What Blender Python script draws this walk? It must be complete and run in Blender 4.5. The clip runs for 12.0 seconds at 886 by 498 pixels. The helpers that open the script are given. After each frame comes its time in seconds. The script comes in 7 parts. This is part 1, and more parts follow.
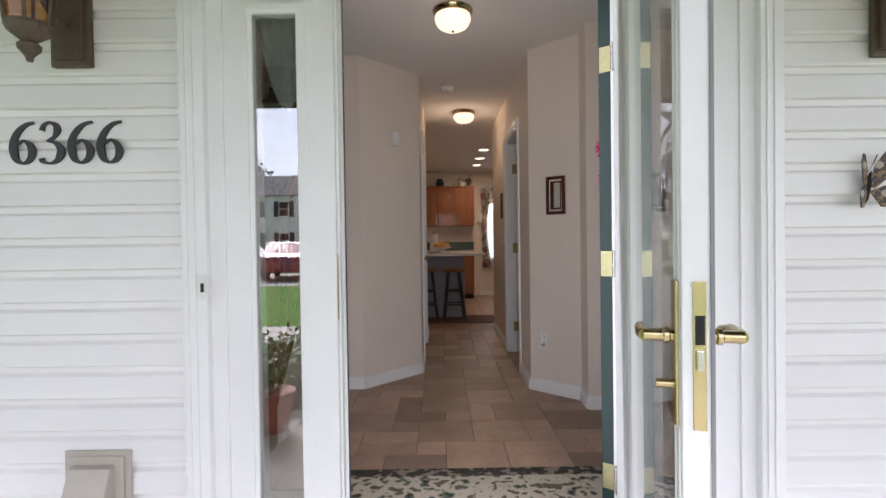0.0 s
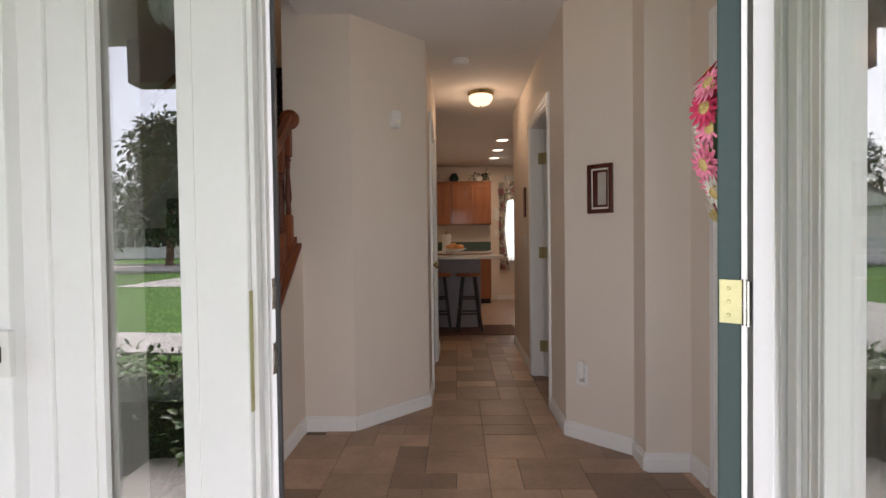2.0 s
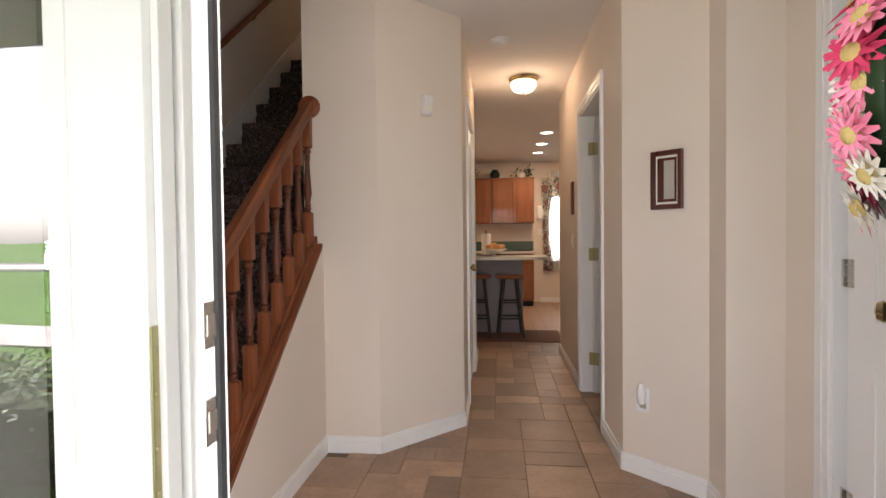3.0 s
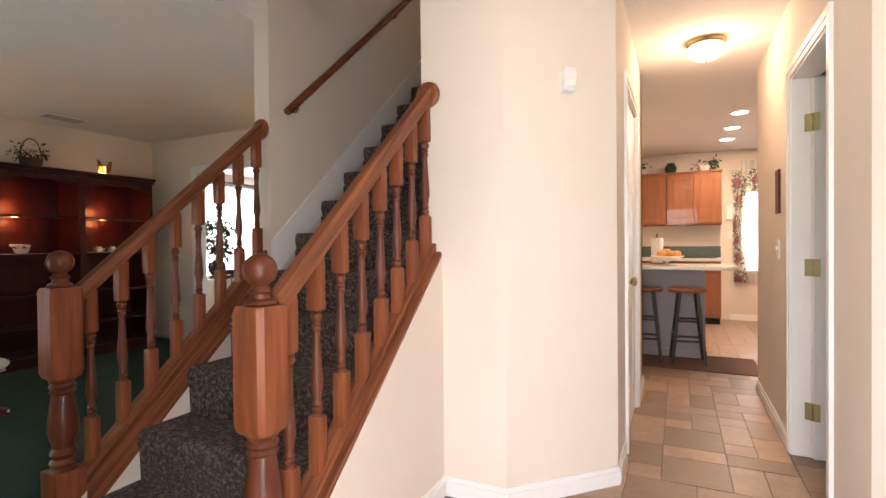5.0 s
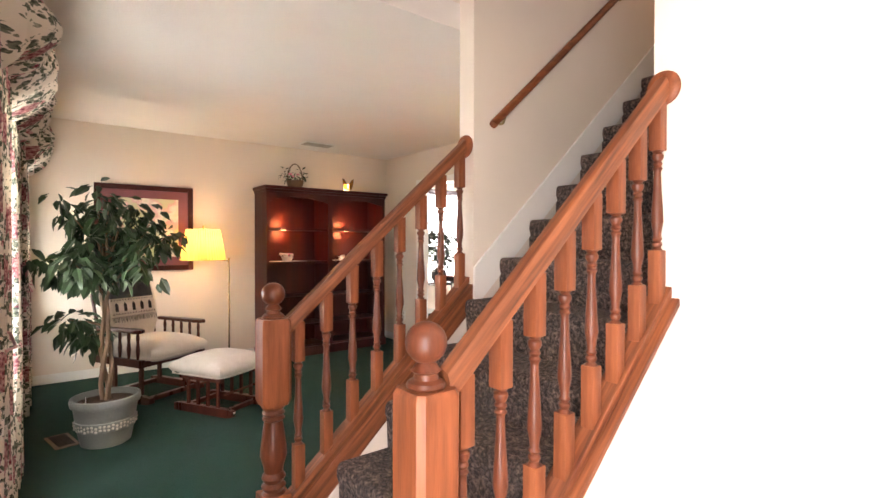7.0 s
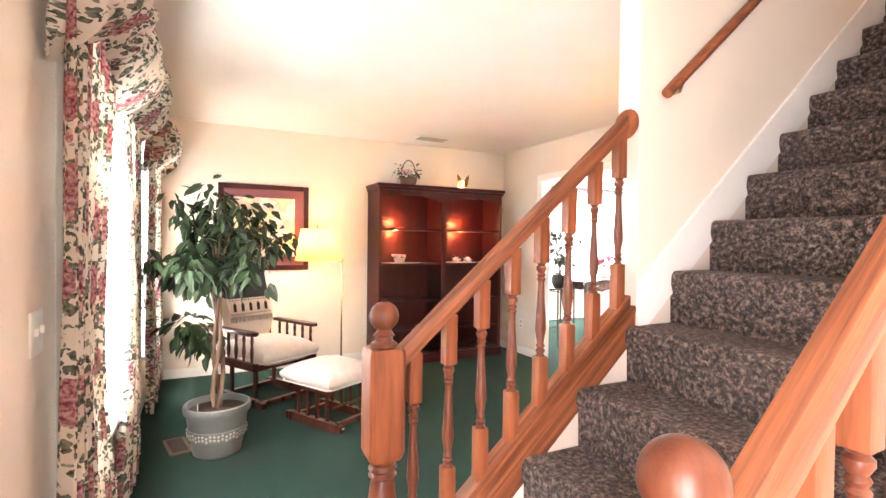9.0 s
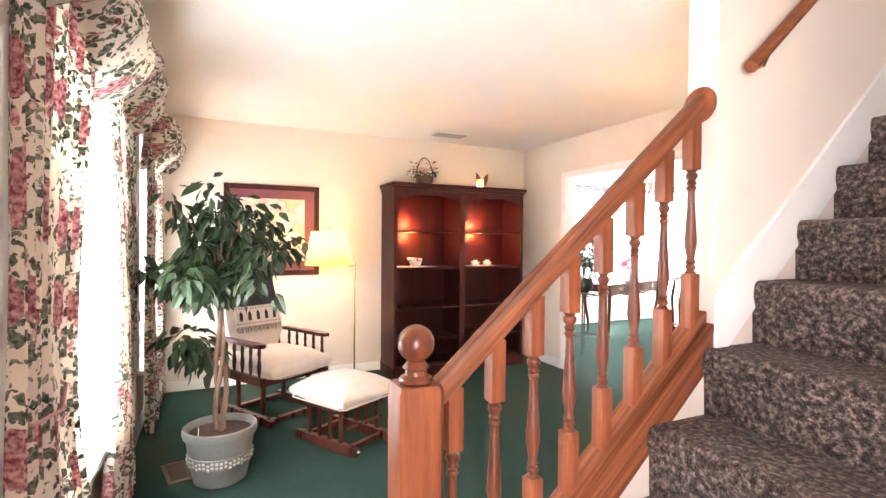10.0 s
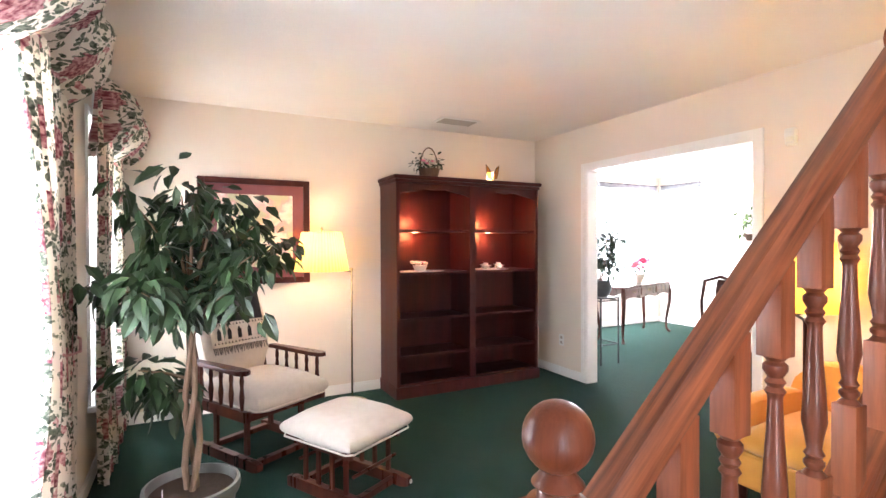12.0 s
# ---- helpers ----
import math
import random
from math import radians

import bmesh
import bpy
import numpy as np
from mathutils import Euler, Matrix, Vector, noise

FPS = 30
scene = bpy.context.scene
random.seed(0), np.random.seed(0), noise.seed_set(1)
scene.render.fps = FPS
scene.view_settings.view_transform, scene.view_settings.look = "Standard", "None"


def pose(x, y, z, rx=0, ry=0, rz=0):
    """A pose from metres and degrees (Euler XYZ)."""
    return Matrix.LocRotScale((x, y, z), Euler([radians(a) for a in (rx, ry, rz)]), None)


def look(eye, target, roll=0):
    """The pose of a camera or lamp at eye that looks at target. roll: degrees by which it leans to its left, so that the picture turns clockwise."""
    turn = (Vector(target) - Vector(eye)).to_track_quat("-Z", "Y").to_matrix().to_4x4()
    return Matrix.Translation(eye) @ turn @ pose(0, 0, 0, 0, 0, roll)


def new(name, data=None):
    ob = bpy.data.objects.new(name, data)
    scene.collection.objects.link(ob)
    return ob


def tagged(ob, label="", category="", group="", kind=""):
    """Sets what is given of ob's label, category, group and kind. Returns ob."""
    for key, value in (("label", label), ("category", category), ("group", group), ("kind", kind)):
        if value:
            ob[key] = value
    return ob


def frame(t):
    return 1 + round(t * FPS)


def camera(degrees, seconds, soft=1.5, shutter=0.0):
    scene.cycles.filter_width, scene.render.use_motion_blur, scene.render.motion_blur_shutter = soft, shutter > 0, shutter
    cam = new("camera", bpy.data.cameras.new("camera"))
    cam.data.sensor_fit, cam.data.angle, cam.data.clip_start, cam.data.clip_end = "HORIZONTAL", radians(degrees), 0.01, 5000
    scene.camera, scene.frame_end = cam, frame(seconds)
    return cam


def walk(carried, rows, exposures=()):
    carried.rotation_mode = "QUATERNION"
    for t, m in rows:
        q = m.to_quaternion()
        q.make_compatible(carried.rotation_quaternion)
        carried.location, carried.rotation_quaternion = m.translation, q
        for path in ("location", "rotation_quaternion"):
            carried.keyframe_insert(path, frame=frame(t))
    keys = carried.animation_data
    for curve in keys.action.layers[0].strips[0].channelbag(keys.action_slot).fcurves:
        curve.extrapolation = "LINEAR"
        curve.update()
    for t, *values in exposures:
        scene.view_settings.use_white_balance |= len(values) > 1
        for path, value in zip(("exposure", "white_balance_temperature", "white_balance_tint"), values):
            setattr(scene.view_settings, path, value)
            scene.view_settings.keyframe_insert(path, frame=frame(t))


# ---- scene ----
cam = camera(84.1, 12.0)
# seconds, eye x y z, yaw, pitch, roll
ROWS = [
    (0.0, -0.0110, -0.0067, 1.0685, -0.19, -0.85, -0.82),
    (0.5, -0.0093, 0.1686, 1.0887, -0.09, -1.03, -0.85),
    (1.0, 0.0016, 0.3420, 1.0944, 0.23, -1.05, -0.89),
    (1.5, 0.0192, 0.5551, 1.1026, 0.76, -1.18, -0.81),
    (2.0, 0.0136, 0.7279, 1.1200, 1.61, -1.18, -0.75),
    (2.5, 0.0153, 0.8967, 1.1245, 3.45, -1.28, -0.70),
    (4.5, 0.0994, 1.4840, 1.1406, 20.16, -0.75, -0.59),
    (5.0, 0.0805, 1.5632, 1.1469, 25.62, -0.72, -0.57),
    (5.5, 0.0551, 1.6897, 1.1728, 32.10, -0.79, -0.41),
    (6.0, 0.0218, 1.7888, 1.2195, 38.77, -0.62, -0.31),
    (6.5, -0.0344, 1.8645, 1.2638, 45.21, -0.69, -0.14),
    (7.0, -0.1094, 1.9240, 1.2908, 51.14, -0.67, 0.13),
    (7.5, -0.1924, 1.9899, 1.3059, 56.63, -0.67, 0.22),
    (9.5, -0.7753, 2.1399, 1.3277, 64.19, -0.89, 0.70),
    (10.0, -0.9345, 2.1656, 1.3380, 64.70, -0.83, 0.42),
    (10.5, -1.0999, 2.1605, 1.3478, 64.81, -1.01, 0.17),
    (11.0, -1.2762, 2.1523, 1.3450, 64.52, -0.96, 0.05),
    (11.5, -1.4442, 2.1793, 1.3348, 64.02, -0.89, -0.24),
    (12.0, -1.5725, 2.2101, 1.3328, 62.63, -0.66, -0.20),
]


def aim(x, y, z, yaw, pitch, roll):
    a, p = radians(yaw), radians(pitch)
    return look((x, y, z), (x - math.sin(a) * math.cos(p), y + math.cos(a) * math.cos(p), z + math.sin(p)), roll)


walk(cam, [(t, aim(*r)) for t, *r in ROWS],
     [(0.0, 1.4, 6200, 20), (1.5, 1.4, 6300, 20), (2.5, 1.8, 6700, 20), (4.5, 3.35, 6650, 20), (5.5, 3.45, 6700, 21), (7.5, 5.0, 6950, 25), (9.5, 5.6, 6650, 27), (10.5, 5.4, 6300, 25), (12.0, 5.1, 6050, 24)])

# ---- sky, sun and large lights ----
H = 2.43            # ceiling height
W_IN, W_OUT = 1.71, 1.60   # front wall, inner face and sheathing
world = bpy.data.worlds.new("world")
scene.world = world
world.use_nodes = True
wn = world.node_tree.nodes
sky = wn.new("ShaderNodeTexSky")
sky.sky_type = 'NISHITA'
sky.sun_disc = False
sky.sun_elevation, sky.sun_rotation = radians(48), radians(150)
sky.air_density, sky.dust_density, sky.ozone_density = 1.0, 1.5, 1.5
soft_sky = wn.new("ShaderNodeHueSaturation")
soft_sky.inputs["Saturation"].default_value = 0.35
world.node_tree.links.new(sky.outputs[0], soft_sky.inputs["Color"])
world.node_tree.links.new(soft_sky.outputs[0], wn["Background"].inputs[0])
wn["Background"].inputs[1].default_value = 0.15


def lamp(name, kind, m, power, color=(1, 1, 1), **kw):
    d = bpy.data.lights.new(name, kind)
    d.energy, d.color = power, color
    for k, v in kw.items():
        if k == "size":
            d.size = v
        elif k == "size_y":
            d.shape, d.size_y = 'RECTANGLE', v
        elif k == "radius":
            d.shadow_soft_size = v
        elif k == "angle":
            d.angle = v
    ob = new(name, d)
    ob.matrix_world = m
    return ob


lamp("sun", 'SUN', look((0, 0, 10), (4, 9.5, 0)), 3.0, (1, 0.97, 0.93), angle=radians(25))

# ---- materials ----


def nodes(name):
    m = bpy.data.materials.new(name)
    m.use_nodes = True
    t = m.node_tree
    return m, t, t.nodes, t.links, t.nodes["Principled BSDF"]


def rgb(c):
    return (*c, 1)


def surf(name, c1, c2, scale=20.0, rough=0.6, metal=0.0, bump=0.15, fine=None, stretch=(1, 1, 1), rnd=0.0, spec=0.5, sheen=0.0, coat=0.0, world=False, con=1.15):
    """A two-scale mottled surface: broad variation, fine grain and relief."""
    m, t, n, l, b = nodes(name)
    co = n.new("ShaderNodeTexCoord")
    mp = n.new("ShaderNodeMapping")
    mp.inputs["Scale"].default_value = stretch
    if world:
        l.new(n.new("ShaderNodeNewGeometry").outputs["Position"], mp.inputs[0])
    else:
        l.new(co.outputs["Object"], mp.inputs[0])
    a = n.new("ShaderNodeTexNoise")
    a.inputs["Scale"].default_value, a.inputs["Detail"].default_value = scale, 6
    f = n.new("ShaderNodeTexNoise")
    f.inputs["Scale"].default_value, f.inputs["Detail"].default_value = fine or scale * 9, 4
    l.new(mp.outputs[0], a.inputs["Vector"]), l.new(mp.outputs[0], f.inputs["Vector"])
    mix = n.new("ShaderNodeMix")
    mix.data_type = 'RGBA'
    mix.inputs[6].default_value, mix.inputs[7].default_value = rgb(c1), rgb(c2)
    add = n.new("ShaderNodeMath")
    add.operation = 'MULTIPLY_ADD'
    add.inputs[1].default_value = 0.55
    l.new(f.outputs[0], add.inputs[0])
    half = n.new("ShaderNodeMath")
    half.operation = 'MULTIPLY_ADD'
    half.inputs[1].default_value, half.inputs[2].default_value = con, 0.225 - 0.5 * con
    l.new(a.outputs[0], half.inputs[0]), l.new(half.outputs[0], add.inputs[2])
    l.new(add.outputs[0], mix.inputs[0])
    out = mix.outputs[2]
    if rnd:
        oi = n.new("ShaderNodeObjectInfo")
        hs = n.new("ShaderNodeHueSaturation")
        mr = n.new("ShaderNodeMapRange")
        mr.inputs[3].default_value, mr.inputs[4].default_value = 1 - rnd, 1 + rnd
        l.new(oi.outputs["Random"], mr.inputs[0]), l.new(mr.outputs[0], hs.inputs["Value"]), l.new(out, hs.inputs["Color"])
        out = hs.outputs[0]
    l.new(out, b.inputs["Base Color"])
    b.inputs["Metallic"].default_value = metal
    b.inputs["Specular IOR Level"].default_value = spec
    b.inputs["Coat Weight"].default_value = coat
    rr = n.new("ShaderNodeMapRange")
    rr.inputs[3].default_value, rr.inputs[4].default_value = max(0.03, rough - 0.12), min(1, rough + 0.12)
    l.new(a.outputs[0], rr.inputs[0]), l.new(rr.outputs[0], b.inputs["Roughness"])
    if sheen:
        b.inputs["Sheen Weight"].default_value = sheen
    if bump:
        bp = n.new("ShaderNodeBump")
        bp.inputs["Strength"].default_value, bp.inputs["Distance"].default_value = bump, 0.01
        l.new(f.outputs[0], bp.inputs["Height"]), l.new(bp.outputs[0], b.inputs["Normal"])
    return m


def wood(name, dark, light, grain=14.0, rough=0.35, axis="z", rnd=0.08, coat=0.25):
    """Stained wood: long drawn-out grain along one axis."""
    s = {"x": (0.07, 1, 1), "y": (1, 0.07, 1), "z": (1, 1, 0.07)}[axis]
    return surf(name, dark, light, grain, rough, 0, 0.08, grain * 7, s, rnd, spec=0.3, coat=coat, con=1.7)


def glow(name, c, strength):
    m, t, n, l, b = nodes(name)
    b.inputs["Base Color"].default_value = rgb(c)
    b.inputs["Emission Color"].default_value = rgb(c)
    b.inputs["Emission Strength"].default_value = strength
    return m


def glass(name, tint=(1, 1, 1), rough=0.0, face=0.05):
    """A thin pane: clear with a mirror-like gloss that grows at grazing angles. face: how much one face mirrors, seen square on."""
    m, t, n, l, b = nodes(name)
    n.remove(b)
    out = n["Material Output"]
    tr = n.new("ShaderNodeBsdfTransparent")
    tr.inputs[0].default_value = rgb(tint)
    gl = n.new("ShaderNodeBsdfGlossy")
    gl.inputs["Roughness"].default_value = rough
    lw = n.new("ShaderNodeLayerWeight")
    lw.inputs[0].default_value = 0.5
    pw = n.new("ShaderNodeMath")
    pw.operation = 'POWER'
    pw.inputs[1].default_value = 4.5
    sc = n.new("ShaderNodeMath")
    sc.operation = 'MULTIPLY_ADD'
    sc.inputs[1].default_value, sc.inputs[2].default_value = 1 - face, face
    mx = n.new("ShaderNodeMixShader")
    l.new(lw.outputs["Facing"], pw.inputs[0]), l.new(pw.outputs[0], sc.inputs[0])
    l.new(sc.outputs[0], mx.inputs[0]), l.new(tr.outputs[0], mx.inputs[1]), l.new(gl.outputs[0], mx.inputs[2])
    l.new(mx.outputs[0], out.inputs[0])
    return m


M = dict(
    wall=surf("wall_paint", (0.71, 0.625, 0.535), (0.76, 0.675, 0.585), 2.5, 0.75, bump=0.08, fine=160),
    ceil=surf("ceiling_paint", (0.74, 0.70, 0.66), (0.79, 0.75, 0.71), 3, 0.9, bump=0.25, fine=90),
    trim=surf("trim_paint", (0.78, 0.77, 0.74), (0.84, 0.83, 0.80), 5, 0.38, bump=0.03),
    white=surf("exterior_white", (0.82, 0.82, 0.81), (0.88, 0.88, 0.87), 6, 0.42, bump=0.04),
    siding=surf("vinyl_siding", (0.78, 0.77, 0.75), (0.84, 0.83, 0.81), 4, 0.5, bump=0.06, fine=60, stretch=(0.3, 1, 3), rnd=0.03),
    oak=wood("railing_wood_long", (0.125, 0.032, 0.012), (0.32, 0.100, 0.038), 34, 0.48, "y", coat=0.05),
    oakz=wood("railing_wood_upright", (0.110, 0.027, 0.010), (0.30, 0.092, 0.035), 34, 0.46, "z", coat=0.05),
    oakrail=surf("railing_wood_sloping", (0.060, 0.013, 0.005), (0.32, 0.100, 0.036), 75, 0.5, 0, 0.10, 520, (1, 0.035, 1), 0.06, coat=0.04, con=2.0),
    turned=wood("railing_wood_turned", (0.070, 0.018, 0.008), (0.165, 0.046, 0.020), 34, 0.40, "z", coat=0.12),
    cherry=wood("bookcase_wood", (0.024, 0.0035, 0.003), (0.066, 0.0095, 0.0065), 12, 0.46, "z", coat=0.03),
    darkwood=wood("dark_mahogany", (0.045, 0.012, 0.008), (0.10, 0.026, 0.015), 18, 0.3, "z"),
    cab=wood("cabinet_oak", (0.20, 0.065, 0.022), (0.34, 0.125, 0.045), 16, 0.4, "z"),
    carpet=surf("green_carpet", (0.008, 0.034, 0.024), (0.019, 0.062, 0.046), 7, 0.95, bump=0.9, fine=380, spec=0.05, sheen=0.06),
    brass=surf("brass", (0.50, 0.41, 0.21), (0.64, 0.54, 0.31), 30, 0.22, 1.0, bump=0.02),
    hinge=surf("aged_brass", (0.36, 0.33, 0.17), (0.50, 0.46, 0.26), 40, 0.38, 0.9, bump=0.05),
    steel=surf("nickel", (0.55, 0.53, 0.50), (0.7, 0.68, 0.65), 30, 0.25, 1.0, bump=0.02),
    black=surf("black_paint", (0.012, 0.012, 0.013), (0.03, 0.03, 0.03), 20, 0.45, bump=0.05),
    green=surf("dark_green_paint", (0.005, 0.024, 0.020), (0.009, 0.036, 0.031), 8, 0.45, bump=0.06),
    cream=surf("cream_upholstery", (0.60, 0.52, 0.45), (0.72, 0.65, 0.58), 25, 0.95, bump=0.5, fine=260, sheen=0.4),
    amber=surf("amber_upholstery", (0.62, 0.26, 0.030), (0.74, 0.36, 0.055), 15, 0.85, bump=0.4, fine=220, sheen=0.3),
    concrete=surf("concrete", (0.36, 0.34, 0.31), (0.50, 0.48, 0.44), 3, 0.85, bump=0.3, fine=120),
    asphalt=surf("asphalt", (0.05, 0.05, 0.05), (0.08, 0.08, 0.08), 4, 0.9, bump=0.3, fine=90),
    grass=surf("lawn", (0.055, 0.13, 0.022), (0.10, 0.21, 0.04), 1.2, 0.95, bump=0.9, fine=60, spec=0.1),
    leaf=surf("ficus_leaf", (0.008, 0.020, 0.008), (0.024, 0.056, 0.016), 9, 0.40, bump=0.1),
    hedge=surf("hedge_leaf", (0.035, 0.09, 0.02), (0.13, 0.23, 0.05), 9, 0.5, bump=0.1),
    tree=surf("tree_leaf", (0.02, 0.05, 0.015), (0.06, 0.11, 0.03), 3, 0.7, bump=0.1),
    bark=surf("bark", (0.10, 0.06, 0.035), (0.22, 0.14, 0.09), 20, 0.85, bump=0.8, fine=70, stretch=(1, 1, 0.3)),
    grey=surf("glazed_grey_pot", (0.13, 0.135, 0.125), (0.21, 0.215, 0.20), 8, 0.45, bump=0.2),
    grout=surf("brown_grout", (0.11, 0.078, 0.054), (0.17, 0.12, 0.085), 30, 0.9, bump=0.3),
    soil=surf("soil", (0.035, 0.02, 0.012), (0.09, 0.055, 0.035), 40, 0.95, bump=1.0),
    glass=glass("window_glass", (0.96, 0.97, 0.96)),
    sideglass=glass("double_glazed_sidelight", (0.90, 0.92, 0.91), face=0.30),
    stormglass=glass("storm_door_glass", (0.95, 0.96, 0.95), face=0.03),
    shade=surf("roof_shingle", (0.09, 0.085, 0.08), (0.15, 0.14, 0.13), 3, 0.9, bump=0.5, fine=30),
    brown=surf("brown_beam", (0.035, 0.022, 0.016), (0.06, 0.04, 0.03), 8, 0.7, bump=0.2),
    lampcase=surf("weathered_bronze", (0.085, 0.058, 0.044), (0.16, 0.12, 0.09), 25, 0.55, 0.3, bump=0.2),
    tan=surf("tan_plastic", (0.40, 0.36, 0.30), (0.48, 0.44, 0.38), 10, 0.5, bump=0.1),
    slate=surf("bar_panel_grey", (0.22, 0.21, 0.23), (0.28, 0.27, 0.29), 5, 0.6, bump=0.1),
    counter=surf("cream_counter", (0.52, 0.50, 0.44), (0.66, 0.64, 0.57), 40, 0.3, bump=0.02),
    greenlam=surf("green_laminate", (0.05, 0.09, 0.06), (0.09, 0.14, 0.10), 40, 0.35, bump=0.02),
    rose=surf("red_petal", (0.50, 0.02, 0.08), (0.75, 0.07, 0.16), 12, 0.6, bump=0.2, rnd=0.25),
    pink=surf("pink_petal", (0.80, 0.17, 0.30), (0.90, 0.35, 0.45), 12, 0.6, bump=0.2, rnd=0.1),
    ivory=surf("white_petal", (0.78, 0.74, 0.62), (0.88, 0.85, 0.76), 12, 0.6, bump=0.2),
    yellow=surf("flower_heart", (0.60, 0.42, 0.12), (0.75, 0.6, 0.25), 60, 0.8, bump=0.6),
    teal=surf("red_brick_pot", (0.20, 0.05, 0.035), (0.30, 0.09, 0.06), 12, 0.7, bump=0.2),
    plastic=surf("white_plastic", (0.74, 0.73, 0.70), (0.80, 0.79, 0.76), 10, 0.4, bump=0.02),
    dark=surf("dark_gap", (0.01, 0.01, 0.01), (0.02, 0.02, 0.02), 10, 0.8),
)

# ---- mesh helpers ----


def box(bm, x0, x1, y0, y1, z0, z1, bev=0.0, m=None):
    r = bmesh.ops.create_cube(bm, size=1)
    vs = r["verts"]
    for v in vs:
        v.co = Vector(((x0 + x1) / 2 + v.co.x * (x1 - x0), (y0 + y1) / 2 + v.co.y * (y1 - y0), (z0 + z1) / 2 + v.co.z * (z1 - z0)))
    if bev:
        es = list({e for v in vs for e in v.link_edges})
        b = bmesh.ops.bevel(bm, geom=es, offset=bev, segments=2, affect='EDGES', profile=0.6)
        vs = list({v for f in b["faces"] for v in f.verts} | {v for v in vs if v.is_valid})
    if m is not None:
        bmesh.ops.transform(bm, matrix=m, verts=vs)
    return vs


def cube(*a, bev=0.0, m=None):
    bm = bmesh.new()
    box(bm, *a, bev=bev, m=m)
    return bm


def lathe(profile, seg=16, bm=None, m=None, cap=True):
    bm = bm or bmesh.new()
    rings = []
    for r, z in profile:
        rings.append([bm.verts.new((r * math.cos(2 * math.pi * k / seg), r * math.sin(2 * math.pi * k / seg), z)) for k in range(seg)])
    for a, b in zip(rings, rings[1:]):
        for k in range(seg):
            bm.faces.new((a[k], a[(k + 1) % seg], b[(k + 1) % seg], b[k]))
    if cap:
        bm.faces.new(rings[0][::-1])
        bm.faces.new(rings[-1])
    if m is not None:
        bmesh.ops.transform(bm, matrix=m, verts=[v for r in rings for v in r])
    return bm


def tube(pts, r, seg=8, bm=None, taper=None):
    bm = bm or bmesh.new()
    pts = [Vector(p) for p in pts]
    rings = []
    for i, p in enumerate(pts):
        d = (pts[min(i + 1, len(pts) - 1)] - pts[max(i - 1, 0)]).normalized()
        u = d.cross(Vector((0, 0, 1)) if abs(d.z) < 0.9 else Vector((1, 0, 0))).normalized()
        w = d.cross(u)
        rad = r if taper is None else r + (taper - r) * i / (len(pts) - 1)
        rings.append([bm.verts.new(p + (u * math.cos(2 * math.pi * k / seg) + w * math.sin(2 * math.pi * k / seg)) * rad) for k in range(seg)])
    for a, b in zip(rings, rings[1:]):
        for k in range(seg):
            bm.faces.new((a[k], b[k], b[(k + 1) % seg], a[(k + 1) % seg]))
    bm.faces.new(rings[0]), bm.faces.new(rings[-1][::-1])
    return bm


def prism(pts, axis, a, b, bm=None, bev=0.0):
    """A flat outline (in the two other axes, in order) drawn out along one axis."""
    bm = bm or bmesh.new()
    put = {"x": lambda p, c: (c, p[0], p[1]), "y": lambda p, c: (p[0], c, p[1]), "z": lambda p, c: (p[0], p[1], c)}[axis]
    A, B = [bm.verts.new(put(p, a)) for p in pts], [bm.verts.new(put(p, b)) for p in pts]
    bm.faces.new(A), bm.faces.new(B[::-1])
    for k in range(len(pts)):
        j = (k + 1) % len(pts)
        bm.faces.new((A[k], B[k], B[j], A[j]))
    if bev:
        bmesh.ops.recalc_face_normals(bm, faces=bm.faces)
        bmesh.ops.bevel(bm, geom=list(bm.edges), offset=bev, segments=2, affect='EDGES', profile=0.6)
    return bm


def part(name, bm, mat, parent=None, label="", smooth=False, m=None, kind=""):
    bmesh.ops.recalc_face_normals(bm, faces=bm.faces)
    me = bpy.data.meshes.new(name)
    bm.to_mesh(me)
    bm.free()
    me.materials.append(M[mat] if isinstance(mat, str) else mat)
    if smooth:
        for p in me.polygons:
            p.use_smooth = True
        me.set_sharp_from_angle(angle=radians(36))
    ob = new(name, me)
    if parent is not None:
        ob.parent = parent
    if m is not None:
        ob.matrix_basis = m
    return tagged(ob, label, kind=kind)


def thing(name, label, category, m=None, group=""):
    ob = new(name)
    ob.empty_display_size = 0.1
    ob.matrix_basis = m if m is not None else Matrix()
    return tagged(ob, label, category, group)


def setting(name, bm, mat, label, category, smooth=False):
    return tagged(part(name, bm, mat, None, smooth=smooth), label, category, kind="structure")


def wall_bm(axis, a0, a1, c0, c1, z0, z1, holes=(), bm=None):
    """A straight wall along an axis from a0 to a1, c0 to c1 thick, with rectangular holes (a, b, low, high) right through it."""
    bm = bm or bmesh.new()
    put = (lambda p, q, lo, hi: box(bm, p, q, c0, c1, lo, hi)) if axis == "x" else (lambda p, q, lo, hi: box(bm, c0, c1, p, q, lo, hi))
    at = a0
    for h0, h1, lo, hi in sorted(holes):
        if h0 > at:
            put(at, h0, z0, z1)
        if lo > max(z0, 0.0):
            put(h0, h1, z0, lo)
        if hi < z1:
            put(h0, h1, hi, z1)
        at = h1
    if at < a1:
        put(at, a1, z0, z1)
    return bm

# ---- large structure ----


